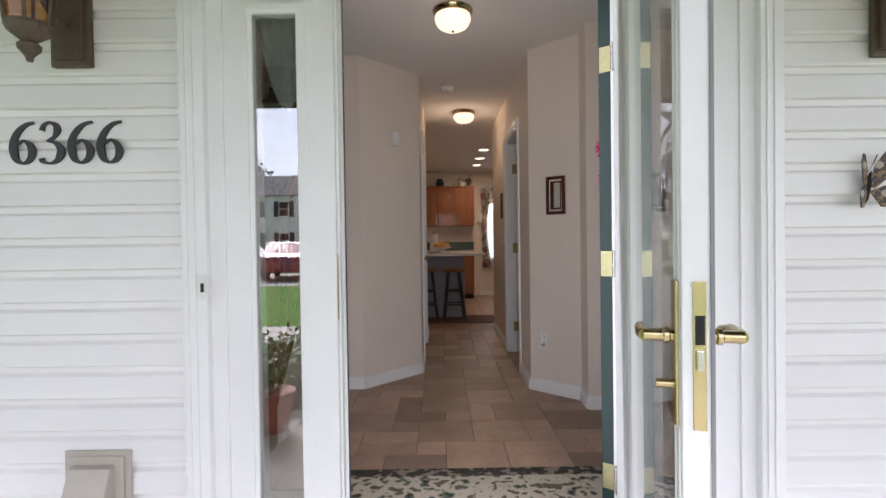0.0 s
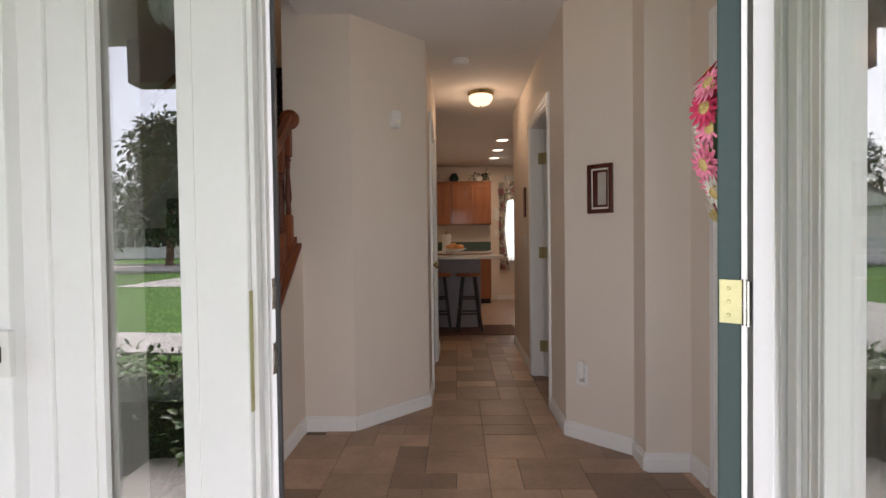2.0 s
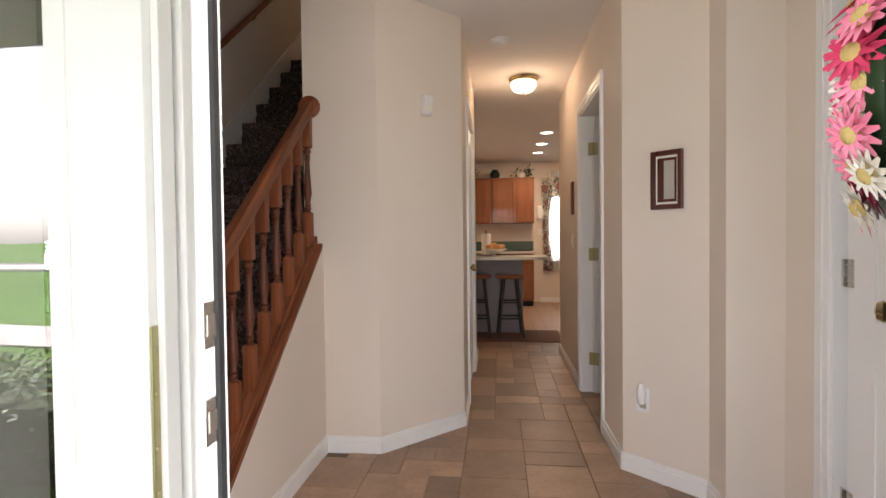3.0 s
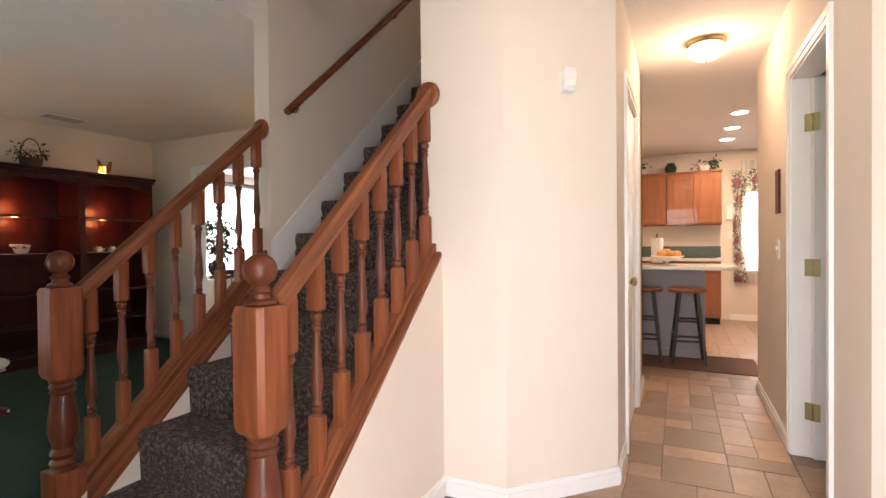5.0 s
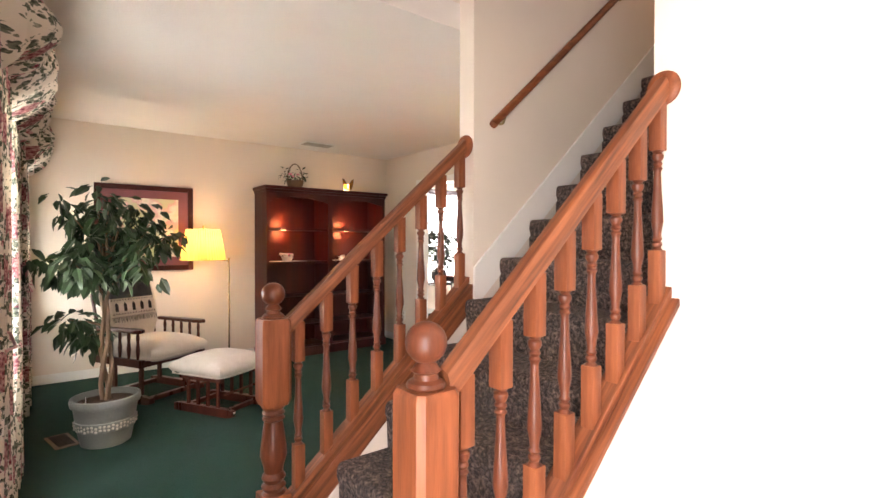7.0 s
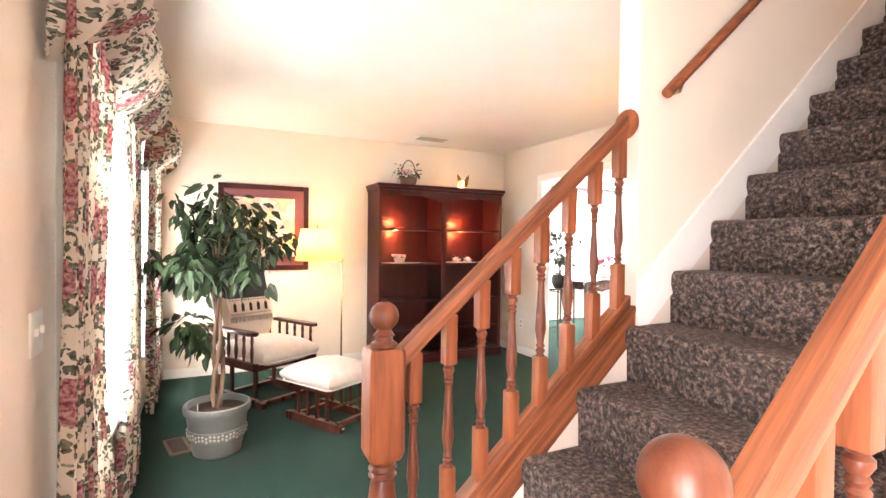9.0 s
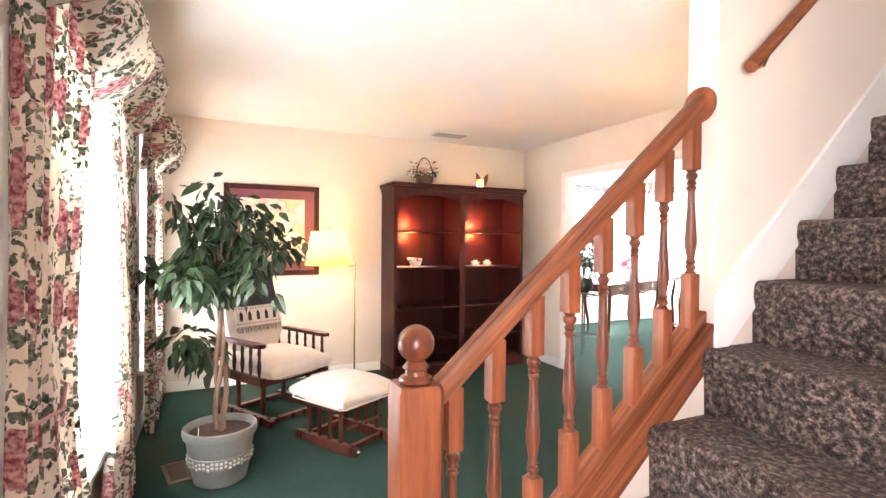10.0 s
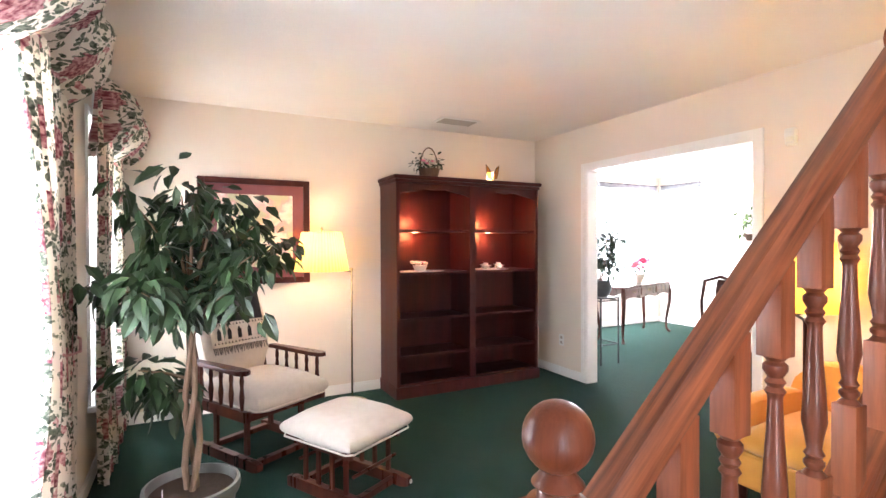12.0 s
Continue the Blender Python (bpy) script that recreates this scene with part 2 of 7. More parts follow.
XI = -2.0                  # stairwell face of the far stair wall
YF = 3.65                  # end of the far stair wall
NEWEL_N, NEWEL_F = 2.557, 2.625
BASE_N, BASE_F = 0.238, 0.207   # tops of the base rails at the newels
SL = 0.887                 # slope of the railings
UP = 5.0            # top of the stairwell walls
ENTRY = (-0.85, 1.10, 0.0, 2.10)
WIN1, WIN2 = (-3.82, -2.55, 0.44, 2.05), (-5.66, -4.92, 0.44, 2.05)
setting("wall_front", wall_bm("x", -5.97, 1.24, W_OUT, W_IN, -0.05, H, [ENTRY, WIN1, WIN2]), "wall", "cream painted front wall with entry and two windows", "wall")
XW, DV = -5.85, 5.55      # far living room wall, living room face of the dividing wall
setting("wall_west", wall_bm("y", W_IN, DV + 0.12, XW - 0.12, XW, -0.05, H), "wall", "warm cream painted living room wall", "wall")
OPEN = (-5.07, -3.52, 0.0, 2.02)
setting("wall_divider", wall_bm("x", XW, -2.12, DV, DV + 0.12, -0.05, H, [OPEN]), "wall", "cream wall with wide cased opening to dining room", "wall")
# stair walls
XN, XF = -0.89, -2.11      # near stair side face, far stair side (living room face)
FACE = 3.58                # wall that faces the entry beside the stairs
R = 0.2133                 # stair rise
RUN = 0.2404
Y1, Z1 = 2.633, 0.147     # first nosing


def nosing(y):
    return Z1 + (y - Y1) * R / RUN


bm = wall_bm("y", YF, 8.0, XF, XI, -0.05, UP)
setting("wall_stair_far", bm, "wall", "cream stairwell wall with handrail", "wall")
bm = prism([(2.62, -0.03), (YF, -0.03), (YF, BASE_F - 0.062 + (YF - NEWEL_F) * SL), (2.62, BASE_F - 0.062)], "x", XF + 0.008, XI - 0.002)
setting("wall_stair_far_low", bm, "wall", "white stair side wall under the railing", "wall")
bm = prism([(2.60, -0.03), (FACE, -0.03), (FACE, BASE_N - 0.062 + (FACE - NEWEL_N) * SL), (2.60, BASE_N - 0.062 + (2.60 - NEWEL_N) * SL)], "x", XN - 0.10, XN)
setting("wall_stair_near_low", bm, "wall", "cream stair side wall under the railing", "wall")
bm = wall_bm("y", FACE, 8.0, XN - 0.10, XN + 0.0, -0.05, UP)
setting("wall_stair_near", bm, "wall", "cream stairwell wall", "wall")
# foyer to hall: flat, angled, then the hall
XHL, XHR = -0.18, 0.622
bm = prism([(XN, FACE), (-0.592, FACE), (XHL, 4.0), (XHL, 4.22), (-0.31, 4.22), (-0.66, 3.67), (XN, 3.67)], "z", -0.05, H)
setting("wall_foyer_angle", bm, "wall", "cream angled foyer wall", "wall")
setting("wall_hall_west", wall_bm("y", 4.22, 5.75, XHL - 0.12, XHL, -0.05, H, [(4.42, 5.18, 0.0, 2.0)]), "wall", "cream hall wall with a white door", "wall")
bm = prism([(XHR, 3.515), (0.912, 3.25), (0.905, 3.08), (1.12, 3.08), (1.24, 3.08), (1.24, 3.45), (XHR + 0.12, 3.86), (XHR, 3.86)], "z", -0.05, H)
setting("wall_foyer_east_angle", bm, "wall", "cream angled foyer wall with framed picture", "wall")
HD = (3.99, 4.72, 0.0, 2.0)
setting("wall_hall_east", wall_bm("y", 3.86, 5.95, XHR, XHR + 0.12, -0.05, H, [HD]), "wall", "cream hall wall with open doorway", "wall")
CD = (2.08, 2.82, 0.0, 2.02)
setting("wall_foyer_east", wall_bm("y", W_IN, 3.08, 1.12, 1.24, -0.05, H, [CD]), "wall", "cream foyer wall with closet door", "wall")
# kitchen
KY, KW = 9.7, (0.86, 1.65, 0.72, 2.06)
setting("wall_kitchen_north", wall_bm("x", -3.2, 3.2, KY, KY + 0.12, -0.05, H, [KW]), "wall", "pale pinkish kitchen wall with window", "wall")
setting("wall_kitchen_west", wall_bm("y", 5.75, KY, -0.91, -0.79, -0.05, H), "wall", "plain kitchen side wall", "wall")
setting("wall_kitchen_south_a", wall_bm("x", -0.91, XHL, 5.63, 5.75, -0.05, H), "wall", "plain kitchen wall", "wall")
setting("wall_kitchen_south_b", wall_bm("x", XHR + 0.12, 3.2, 5.83, 5.95, -0.05, H), "wall", "plain kitchen wall", "wall")
setting("wall_kitchen_east", wall_bm("y", 5.83, KY, 3.2, 3.32, -0.05, H), "wall", "plain kitchen side wall", "wall")
# side room behind the hall door
setting("wall_side_room_east", wall_bm("y", 3.45, 5.83, 2.2, 2.3, -0.05, H), "wall", "plain side room wall", "wall")
setting("wall_side_room_south", wall_bm("x", 1.24, 2.2, 3.35, 3.45, -0.05, H), "wall", "plain side room wall", "wall")
setting("wall_closet_back", wall_bm("y", W_IN, 3.35, 1.9, 2.0, -0.05, H), "wall", "plain closet wall", "wall")
setting("wall_west_closet_back", wall_bm("y", 4.22, 5.63, -0.905, -0.85, -0.05, H), "wall", "plain closet wall", "wall")
# dining room
DX, DY = -7.3, 9.3
DW1, DW2 = (6.25, 9.15, 0.62, 2.22), (-7.2, -6.55, 0.62, 2.22)
setting("wall_dining_west", wall_bm("y", DV + 0.12, DY, DX - 0.12, DX, -0.05, H, [DW1]), "wall", "white dining room wall with wide window", "wall")
setting("wall_dining_north", wall_bm("x", DX, -2.11, DY, DY + 0.12, -0.05, H, [DW2]), "wall", "white dining room wall with window", "wall")
setting("wall_dining_south", wall_bm("x", DX, XW - 0.12, DV, DV + 0.12, -0.05, H), "wall", "plain dining room wall", "wall")
# ceilings
bm = bmesh.new()
box(bm, -7.42, XF, W_IN, 9.42, H, H + 0.14)
box(bm, XF, XN, W_IN, 2.55, H, H + 0.14)
box(bm, XN, 3.32, W_IN, KY + 0.12, H, H + 0.14)
setting("ceiling", bm, "ceil", "off-white textured ceiling", "ceiling")
bm = bmesh.new()
wall_bm("x", XF, XN, 2.45, 2.55, H + 0.14, UP, (), bm)
box(bm, XF - 0.10, XF, 2.45, YF, H + 0.14, UP)
box(bm, XN, XN + 0.10, 2.45, FACE, H + 0.14, UP)
box(bm, XF, XN, 7.9, 8.0, -0.05, UP)
setting("wall_stairwell_upper", bm, "wall", "cream upper stairwell walls", "wall")
setting("ceiling_stairwell", cube(XF - 0.1, XN + 0.1, 2.45, 8.0, UP, UP + 0.1), "ceil", "stairwell ceiling", "ceiling")
# floors
setting("floor_carpet", cube(-7.42, XF + 0.05, W_OUT, 9.42, -0.12, 0.0), "carpet", "dark green wall-to-wall carpet", "floor")
setting("floor_base", cube(XF + 0.05, 3.32, W_OUT, KY + 0.12, -0.12, -0.005), "grout", "dark grout bed under stone-look tiles", "floor")

# ---- daylight in the window openings, lamps of the place and an added fill ----
DAY = (0.93, 0.97, 1.0)
for a in (WIN1, WIN2):
    lamp("window_daylight", 'AREA', look(((a[0] + a[1]) / 2, W_OUT - 0.02, 1.3), ((a[0] + a[1]) / 2, 5, 1.2)), 3.6 * (a[1] - a[0]), DAY, size=a[1] - a[0] - 0.05, size_y=1.55)
lamp("window_daylight", 'AREA', look(((KW[0] + KW[1]) / 2, KY + 0.14, 1.4), (1.4, 5, 1.2)), 4.5, DAY, size=0.75, size_y=1.3)
lamp("window_daylight", 'AREA', look((DX - 0.14, 7.6, 1.3), (0, 7.6, 1.2)), 19, DAY, size=2.6, size_y=1.35)
lamp("window_daylight", 'AREA', look((-6.87, DY + 0.14, 1.4), (-6.87, 0, 1.2)), 4.5, DAY, size=0.6, size_y=1.35)
# the sky's light through the open entry door
lamp("entry_daylight", 'AREA', look((0.126, 1.615, 1.05), (0.126, 5, 0.95)), 3.4, DAY, size=0.88, size_y=1.9)
WARM = (1.0, 0.74, 0.48)
lamp("foyer_bulb", 'POINT', pose(0.075, 2.90, H - 0.10), 0.35, WARM, radius=0.06)
lamp("hall_bulb", 'POINT', pose(0.244, 5.17, H - 0.10), 1.5, WARM, radius=0.06)
for y in (7.33, 8.07, 8.78):
    lamp("downlight_bulb", 'AREA', look((0.64, y, H - 0.012), (0.64, y, 0)), 2.0, WARM, size=0.12)
# unseen warm fill, added upstairs to lift the dark stairwell wall
lamp("upstairs_fill", 'POINT', pose(-1.5, 6.9, 4.5), 1.1, WARM, radius=0.1)
lamp("floor_lamp_bulb", 'POINT', pose(-5.53, 3.15, 1.30), 0.5, (1.0, 0.70, 0.36), radius=0.05)
lamp("table_lamp_bulb", 'POINT', pose(-3.05, 5.22, 1.15), 0.45, (1.0, 0.66, 0.25), radius=0.05)
for y in (4.06, 4.86):
    for z in (1.52, 1.40):
        lamp("bookcase_bulb", 'POINT', pose(-5.72, y, z), 0.27, (1.0, 0.36, 0.12), radius=0.03)

# ---- patterned and glowing materials ----
def cloth(name, flowers=True, trans=0.45):
    """Cream cotton with sprays of roses and leaves; light comes through it."""
    m, t, n, l, b = nodes(name)
    co = n.new("ShaderNodeTexCoord")
    mp = n.new("ShaderNodeMapping")
    l.new(co.outputs["UV"], mp.inputs[0])
    wob = n.new("ShaderNodeTexNoise")
    wob.inputs["Scale"].default_value, wob.inputs["Detail"].default_value = 30, 4
    l.new(mp.outputs[0], wob.inputs["Vector"])
    off = n.new("ShaderNodeMix")
    off.data_type, off.blend_type = 'RGBA', 'LINEAR_LIGHT'
    off.inputs[0].default_value = 0.03
    l.new(mp.outputs[0], off.inputs[6]), l.new(wob.outputs["Color"], off.inputs[7])
    col = None

    big = n.new("ShaderNodeTexVoronoi")
    big.voronoi_dimensions = '2D'
    big.inputs["Scale"].default_value, big.inputs["Randomness"].default_value = 3.7, 0.45
    l.new(off.outputs[2], big.inputs["Vector"])

    def layer(scale, radius, ca, cb, seed, keep, prev, near=None):
        mq = n.new("ShaderNodeMapping")
        mq.inputs["Location"].default_value = (seed, seed * 0.7, 0)
        l.new(off.outputs[2], mq.inputs[0])
        v = n.new("ShaderNodeTexVoronoi")
        v.voronoi_dimensions = '2D'
        v.inputs["Scale"].default_value = scale
        if scale < 4:
            v.inputs["Randomness"].default_value = 0.45
        l.new(mq.outputs[0], v.inputs["Vector"])
        lt = n.new("ShaderNodeMath")
        lt.operation = 'LESS_THAN'
        lt.inputs[1].default_value = radius
        l.new(v.outputs["Distance"], lt.inputs[0])
        sp = n.new("ShaderNodeSeparateColor")
        l.new(v.outputs["Color"], sp.inputs[0])
        kp = n.new("ShaderNodeMath")
        kp.operation = 'LESS_THAN'
        kp.inputs[1].default_value = keep
        l.new(sp.outputs[0], kp.inputs[0])
        mu = n.new("ShaderNodeMath")
        mu.operation = 'MULTIPLY'
        l.new(lt.outputs[0], mu.inputs[0]), l.new(kp.outputs[0], mu.inputs[1])
        if near:
            nr = n.new("ShaderNodeMath")
            nr.operation = 'LESS_THAN'
            nr.inputs[1].default_value = near
            m2 = n.new("ShaderNodeMath")
            m2.operation = 'MULTIPLY'
            l.new(big.outputs["Distance"], nr.inputs[0]), l.new(nr.outputs[0], m2.inputs[0]), l.new(mu.outputs[0], m2.inputs[1])
            mu = m2
        fn = n.new("ShaderNodeTexNoise")
        fn.inputs["Scale"].default_value, fn.inputs["Detail"].default_value = 70, 4
        l.new(mp.outputs[0], fn.inputs["Vector"])
        ra = n.new("ShaderNodeMapRange")
        ra.inputs[1].default_value, ra.inputs[2].default_value = 0.38, 0.62
        l.new(fn.outputs[0], ra.inputs[0])
        cm = n.new("ShaderNodeMix")
        cm.data_type = 'RGBA'
        cm.inputs[6].default_value, cm.inputs[7].default_value = rgb(ca), rgb(cb)
        l.new(ra.outputs[0], cm.inputs[0])
        mx = n.new("ShaderNodeMix")
        mx.data_type = 'RGBA'
        l.new(mu.outputs[0], mx.inputs[0]), l.new(prev, mx.inputs[6]), l.new(cm.outputs[2], mx.inputs[7])
        return mx.outputs[2]

    base = n.new("ShaderNodeRGB")
    base.outputs[0].default_value = (0.80, 0.74, 0.66, 1)
    col = base.outputs[0]
    if flowers:
        col = layer(44, 0.30, (0.16, 0.18, 0.13), (0.40, 0.40, 0.33), 3.1, 0.34, col)
        col = layer(40, 0.42, (0.05, 0.065, 0.05), (0.22, 0.24, 0.19), 1.7, 0.64, col, 0.56)
        col = layer(22, 0.36, (0.06, 0.08, 0.06), (0.26, 0.28, 0.22), 7.7, 0.40, col, 0.50)
        col = layer(20, 0.34, (0.38, 0.12, 0.14), (0.74, 0.50, 0.48), 5.3, 0.15, col, 0.50)
        col = layer(3.7, 0.25, (0.22, 0.055, 0.08), (0.62, 0.38, 0.37), 0.0, 0.9, col)
        col = layer(30, 0.36, (0.16, 0.03, 0.05), (0.50, 0.22, 0.24), 2.2, 0.40, col, 0.20)
    l.new(col, b.inputs["Base Color"])
    b.inputs["Roughness"].default_value = 0.9
    tl = n.new("ShaderNodeBsdfTranslucent")
    l.new(col, tl.inputs[0])
    mx = n.new("ShaderNodeMixShader")
    mx.inputs[0].default_value = trans
    l.new(b.outputs[0], mx.inputs[1]), l.new(tl.outputs[0], mx.inputs[2]), l.new(mx.outputs[0], n["Material Output"].inputs[0])
    wv = n.new("ShaderNodeTexNoise")
    wv.inputs["Scale"].default_value = 500
    bp = n.new("ShaderNodeBump")
    bp.inputs["Strength"].default_value, bp.inputs["Distance"].default_value = 0.2, 0.004
    l.new(co.outputs["Object"], wv.inputs["Vector"]), l.new(wv.outputs[0], bp.inputs["Height"]), l.new(bp.outputs[0], b.inputs["Normal"])
    return m


def gauze(name, c, clear):
    m, t, n, l, b = nodes(name)
    b.inputs["Base Color"].default_value = rgb(c)
    b.inputs["Roughness"].default_value = 0.9
    tl = n.new("ShaderNodeBsdfTranslucent")
    tl.inputs[0].default_value = rgb(c)
    a = n.new("ShaderNodeMixShader")
    a.inputs[0].default_value = 0.6
    l.new(b.outputs[0], a.inputs[1]), l.new(tl.outputs[0], a.inputs[2])
    tr = n.new("ShaderNodeBsdfTransparent")
    mx = n.new("ShaderNodeMixShader")
    mx.inputs[0].default_value = clear
    l.new(a.outputs[0], mx.inputs[1]), l.new(tr.outputs[0], mx.inputs[2]), l.new(mx.outputs[0], n["Material Output"].inputs[0])
    return m


def patches(name, cols, scale, rough=0.8, seed=0.0, flat=None):
    """Organic patches in a few colours: rugs, prints, painted wings."""
    m, t, n, l, b = nodes(name)
    co = n.new("ShaderNodeTexCoord")
    mp = n.new("ShaderNodeMapping")
    mp.inputs["Location"].default_value = (seed, seed, seed)
    if flat:
        mp.inputs["Scale"].default_value = flat
    no = n.new("ShaderNodeTexNoise")
    no.inputs["Scale"].default_value, no.inputs["Detail"].default_value = scale, 4
    cr = n.new("ShaderNodeValToRGB")
    cr.color_ramp.interpolation = 'CONSTANT' if rough > 0.85 else 'LINEAR'
    e = cr.color_ramp.elements
    e[0].position, e[0].color = 0.0, rgb(cols[0])
    e[1].position, e[1].color = 0.36, rgb(cols[1])
    for k, c in enumerate(cols[2:]):
        q = e.new(0.36 + 0.28 * (k + 1) / (len(cols) - 1))
        q.color = rgb(c)
    l.new(co.outputs["Object"], mp.inputs[0]), l.new(mp.outputs[0], no.inputs["Vector"]), l.new(no.outputs[0], cr.inputs[0]), l.new(cr.outputs[0], b.inputs["Base Color"])
    b.inputs["Roughness"].default_value = rough
    fb = n.new("ShaderNodeTexNoise")
    fb.inputs["Scale"].default_value = 300
    bp = n.new("ShaderNodeBump")
    bp.inputs["Strength"].default_value, bp.inputs["Distance"].default_value = 0.4, 0.004
    l.new(co.outputs["Object"], fb.inputs["Vector"]), l.new(fb.outputs[0], bp.inputs["Height"]), l.new(bp.outputs[0], b.inputs["Normal"])
    return m


M.update(
    floral=cloth("rose_floral_cotton"),
    swag=surf("white_voile", (0.74, 0.76, 0.74), (0.84, 0.86, 0.84), 12, 0.9, bump=0.3),
    sheer=gauze("white_sheer", (0.85, 0.86, 0.84), 0.12),
    lampshade=gauze("pleated_cream_shade", (0.92, 0.62, 0.18), 0.02),
    goldshade=gauze("gold_shade", (0.95, 0.62, 0.12), 0.02),
    amberglass=glass("amber_glass", (0.75, 0.52, 0.25), 0.15),
    opal=glow("opal_glass_lit", (1.0, 0.83, 0.58), 0.45),
    bulb=glow("downlight_lens", (1.0, 0.90, 0.74), 1.1),
    candle=glow("candle_glow", (1.0, 0.55, 0.18), 0.6),
    wing=patches("painted_wing", ((0.05, 0.03, 0.045), (0.16, 0.12, 0.14), (0.03, 0.02, 0.03), (0.26, 0.18, 0.10)), 60, 0.5),
    rug=patches("floral_rug", ((0.02, 0.016, 0.014), (0.035, 0.04, 0.03), (0.05, 0.035, 0.03), (0.25, 0.21, 0.15)), 22, 0.9),
    rugfield=patches("floral_rug_field", ((0.03, 0.03, 0.025), (0.10, 0.12, 0.08), (0.44, 0.38, 0.29), (0.50, 0.44, 0.34), (0.48, 0.42, 0.32), (0.12, 0.10, 0.07)), 16, 0.9, 3),
    art=patches("soft_landscape_print", ((0.30, 0.36, 0.22), (0.55, 0.58, 0.42), (0.72, 0.66, 0.55), (0.62, 0.38, 0.34), (0.50, 0.50, 0.30)), 5, 0.6, 2),
    afghan=patches("woven_afghan", ((0.03, 0.035, 0.045), (0.05, 0.05, 0.06), (0.06, 0.06, 0.07)), 40, 0.8),
    tile=surf("stone_look_tile", (0.21, 0.130, 0.085), (0.45, 0.300, 0.200), 6, 0.44, bump=0.10, fine=40, rnd=0.34, world=True),
    plum=surf("plum_mat", (0.16, 0.05, 0.06), (0.22, 0.08, 0.09), 10, 0.8),
    tile_far=surf("stone_look_tile_far", (0.22, 0.140, 0.088), (0.44, 0.295, 0.190), 6, 0.44, bump=0.10, fine=40, world=True),
    peach=surf("peach_skin", (0.75, 0.30, 0.10), (0.85, 0.48, 0.16), 12, 0.6, bump=0.1),
    rug2=surf("brown_mat", (0.09, 0.045, 0.03), (0.15, 0.08, 0.055), 25, 0.9, bump=0.5),
    darkleaf=surf("hedge_shade_leaf", (0.012, 0.03, 0.008), (0.03, 0.06, 0.015), 25, 0.9, bump=0.8),
    maroon=surf("maroon_car_paint", (0.16, 0.012, 0.02), (0.20, 0.02, 0.03), 3, 0.2, bump=0.0, coat=0.8),
    orange=surf("orange_plastic", (0.75, 0.14, 0.02), (0.85, 0.20, 0.04), 9, 0.4, bump=0.02),
)

# ---- stairs and railings ----
def pile(name, c1, c2, c3, scale):
    """Speckled cut-pile carpet."""
    m, t, n, l, b = nodes(name)
    co = n.new("ShaderNodeTexCoord")
    v = n.new("ShaderNodeTexNoise")
    v.inputs["Scale"].default_value, v.inputs["Detail"].default_value, v.inputs["Roughness"].default_value = scale, 5, 0.75
    l.new(co.outputs["Object"], v.inputs["Vector"])
    cr = n.new("ShaderNodeValToRGB")
    e = cr.color_ramp.elements
    e[0].position, e[0].color, e[1].position, e[1].color = 0.40, rgb(c1), 0.63, rgb(c3)
    k = e.new(0.52)
    k.color = rgb(c2)
    l.new(v.outputs[0], cr.inputs[0]), l.new(cr.outputs[0], b.inputs["Base Color"])
    b.inputs["Roughness"].default_value, b.inputs["Specular IOR Level"].default_value = 0.95, 0.1
    b.inputs["Sheen Weight"].default_value = 0.15
    f = n.new("ShaderNodeTexNoise")
    f.inputs["Scale"].default_value = 220
    bp = n.new("ShaderNodeBump")
    bp.inputs["Strength"].default_value, bp.inputs["Distance"].default_value = 1.0, 0.012
    l.new(co.outputs["Object"], f.inputs["Vector"]), l.new(f.outputs[0], bp.inputs["Height"]), l.new(bp.outputs[0], b.inputs["Normal"])
    return m


M["stairpile"] = pile("speckled_stair_carpet", (0.020, 0.015, 0.014), (0.105, 0.074, 0.062), (0.34, 0.245, 0.20), 60)
stairs = thing("staircase", "straight staircase covered in speckled grey-brown carpet", "staircase")
nose = [(-0.028 + 0.028 * (1 - math.cos(a)), -0.03 + 0.03 * math.sin(a)) for a in [k * math.pi / 10 for k in range(6)]]
for k in range(13):
    y, z = Y1 + k * RUN, Z1 + k * R
    out = [(y + 0.012, z - (R if k else Z1 + 0.02)), (y + 0.008, z - 0.085), (y - 0.002, z - 0.055)]
    out += [(y + 0.028 + p, z + q) for p, q in nose]
    out += [(y + RUN + 0.03, z), (y + RUN + 0.03, z - 0.12 - (R if k else 0.0)), (y + 0.012, z - 0.12 - (R if k else 0.0))] if k else [(y + RUN + 0.03, z), (y + RUN + 0.03, -0.03)]
    part("step", prism(out, "x", XI, XN - 0.102), "stairpile", stairs, smooth=True)
part("landing", cube(XI + 0.001, XN - 0.101, Y1 + 13 * RUN, 7.9, 13 * R - 0.25, Z1 + 13 * R - 0.02), "stairpile", stairs)


def stain_turned(ob, z0, z1):
    """Turned stretches drink more stain than the square ones."""
    ob.data.materials.append(M["turned"])
    for p in ob.data.polygons:
        if z0 < p.center.z < z1 and math.hypot(p.center.x, p.center.y) > 0.004:
            p.material_index = 1


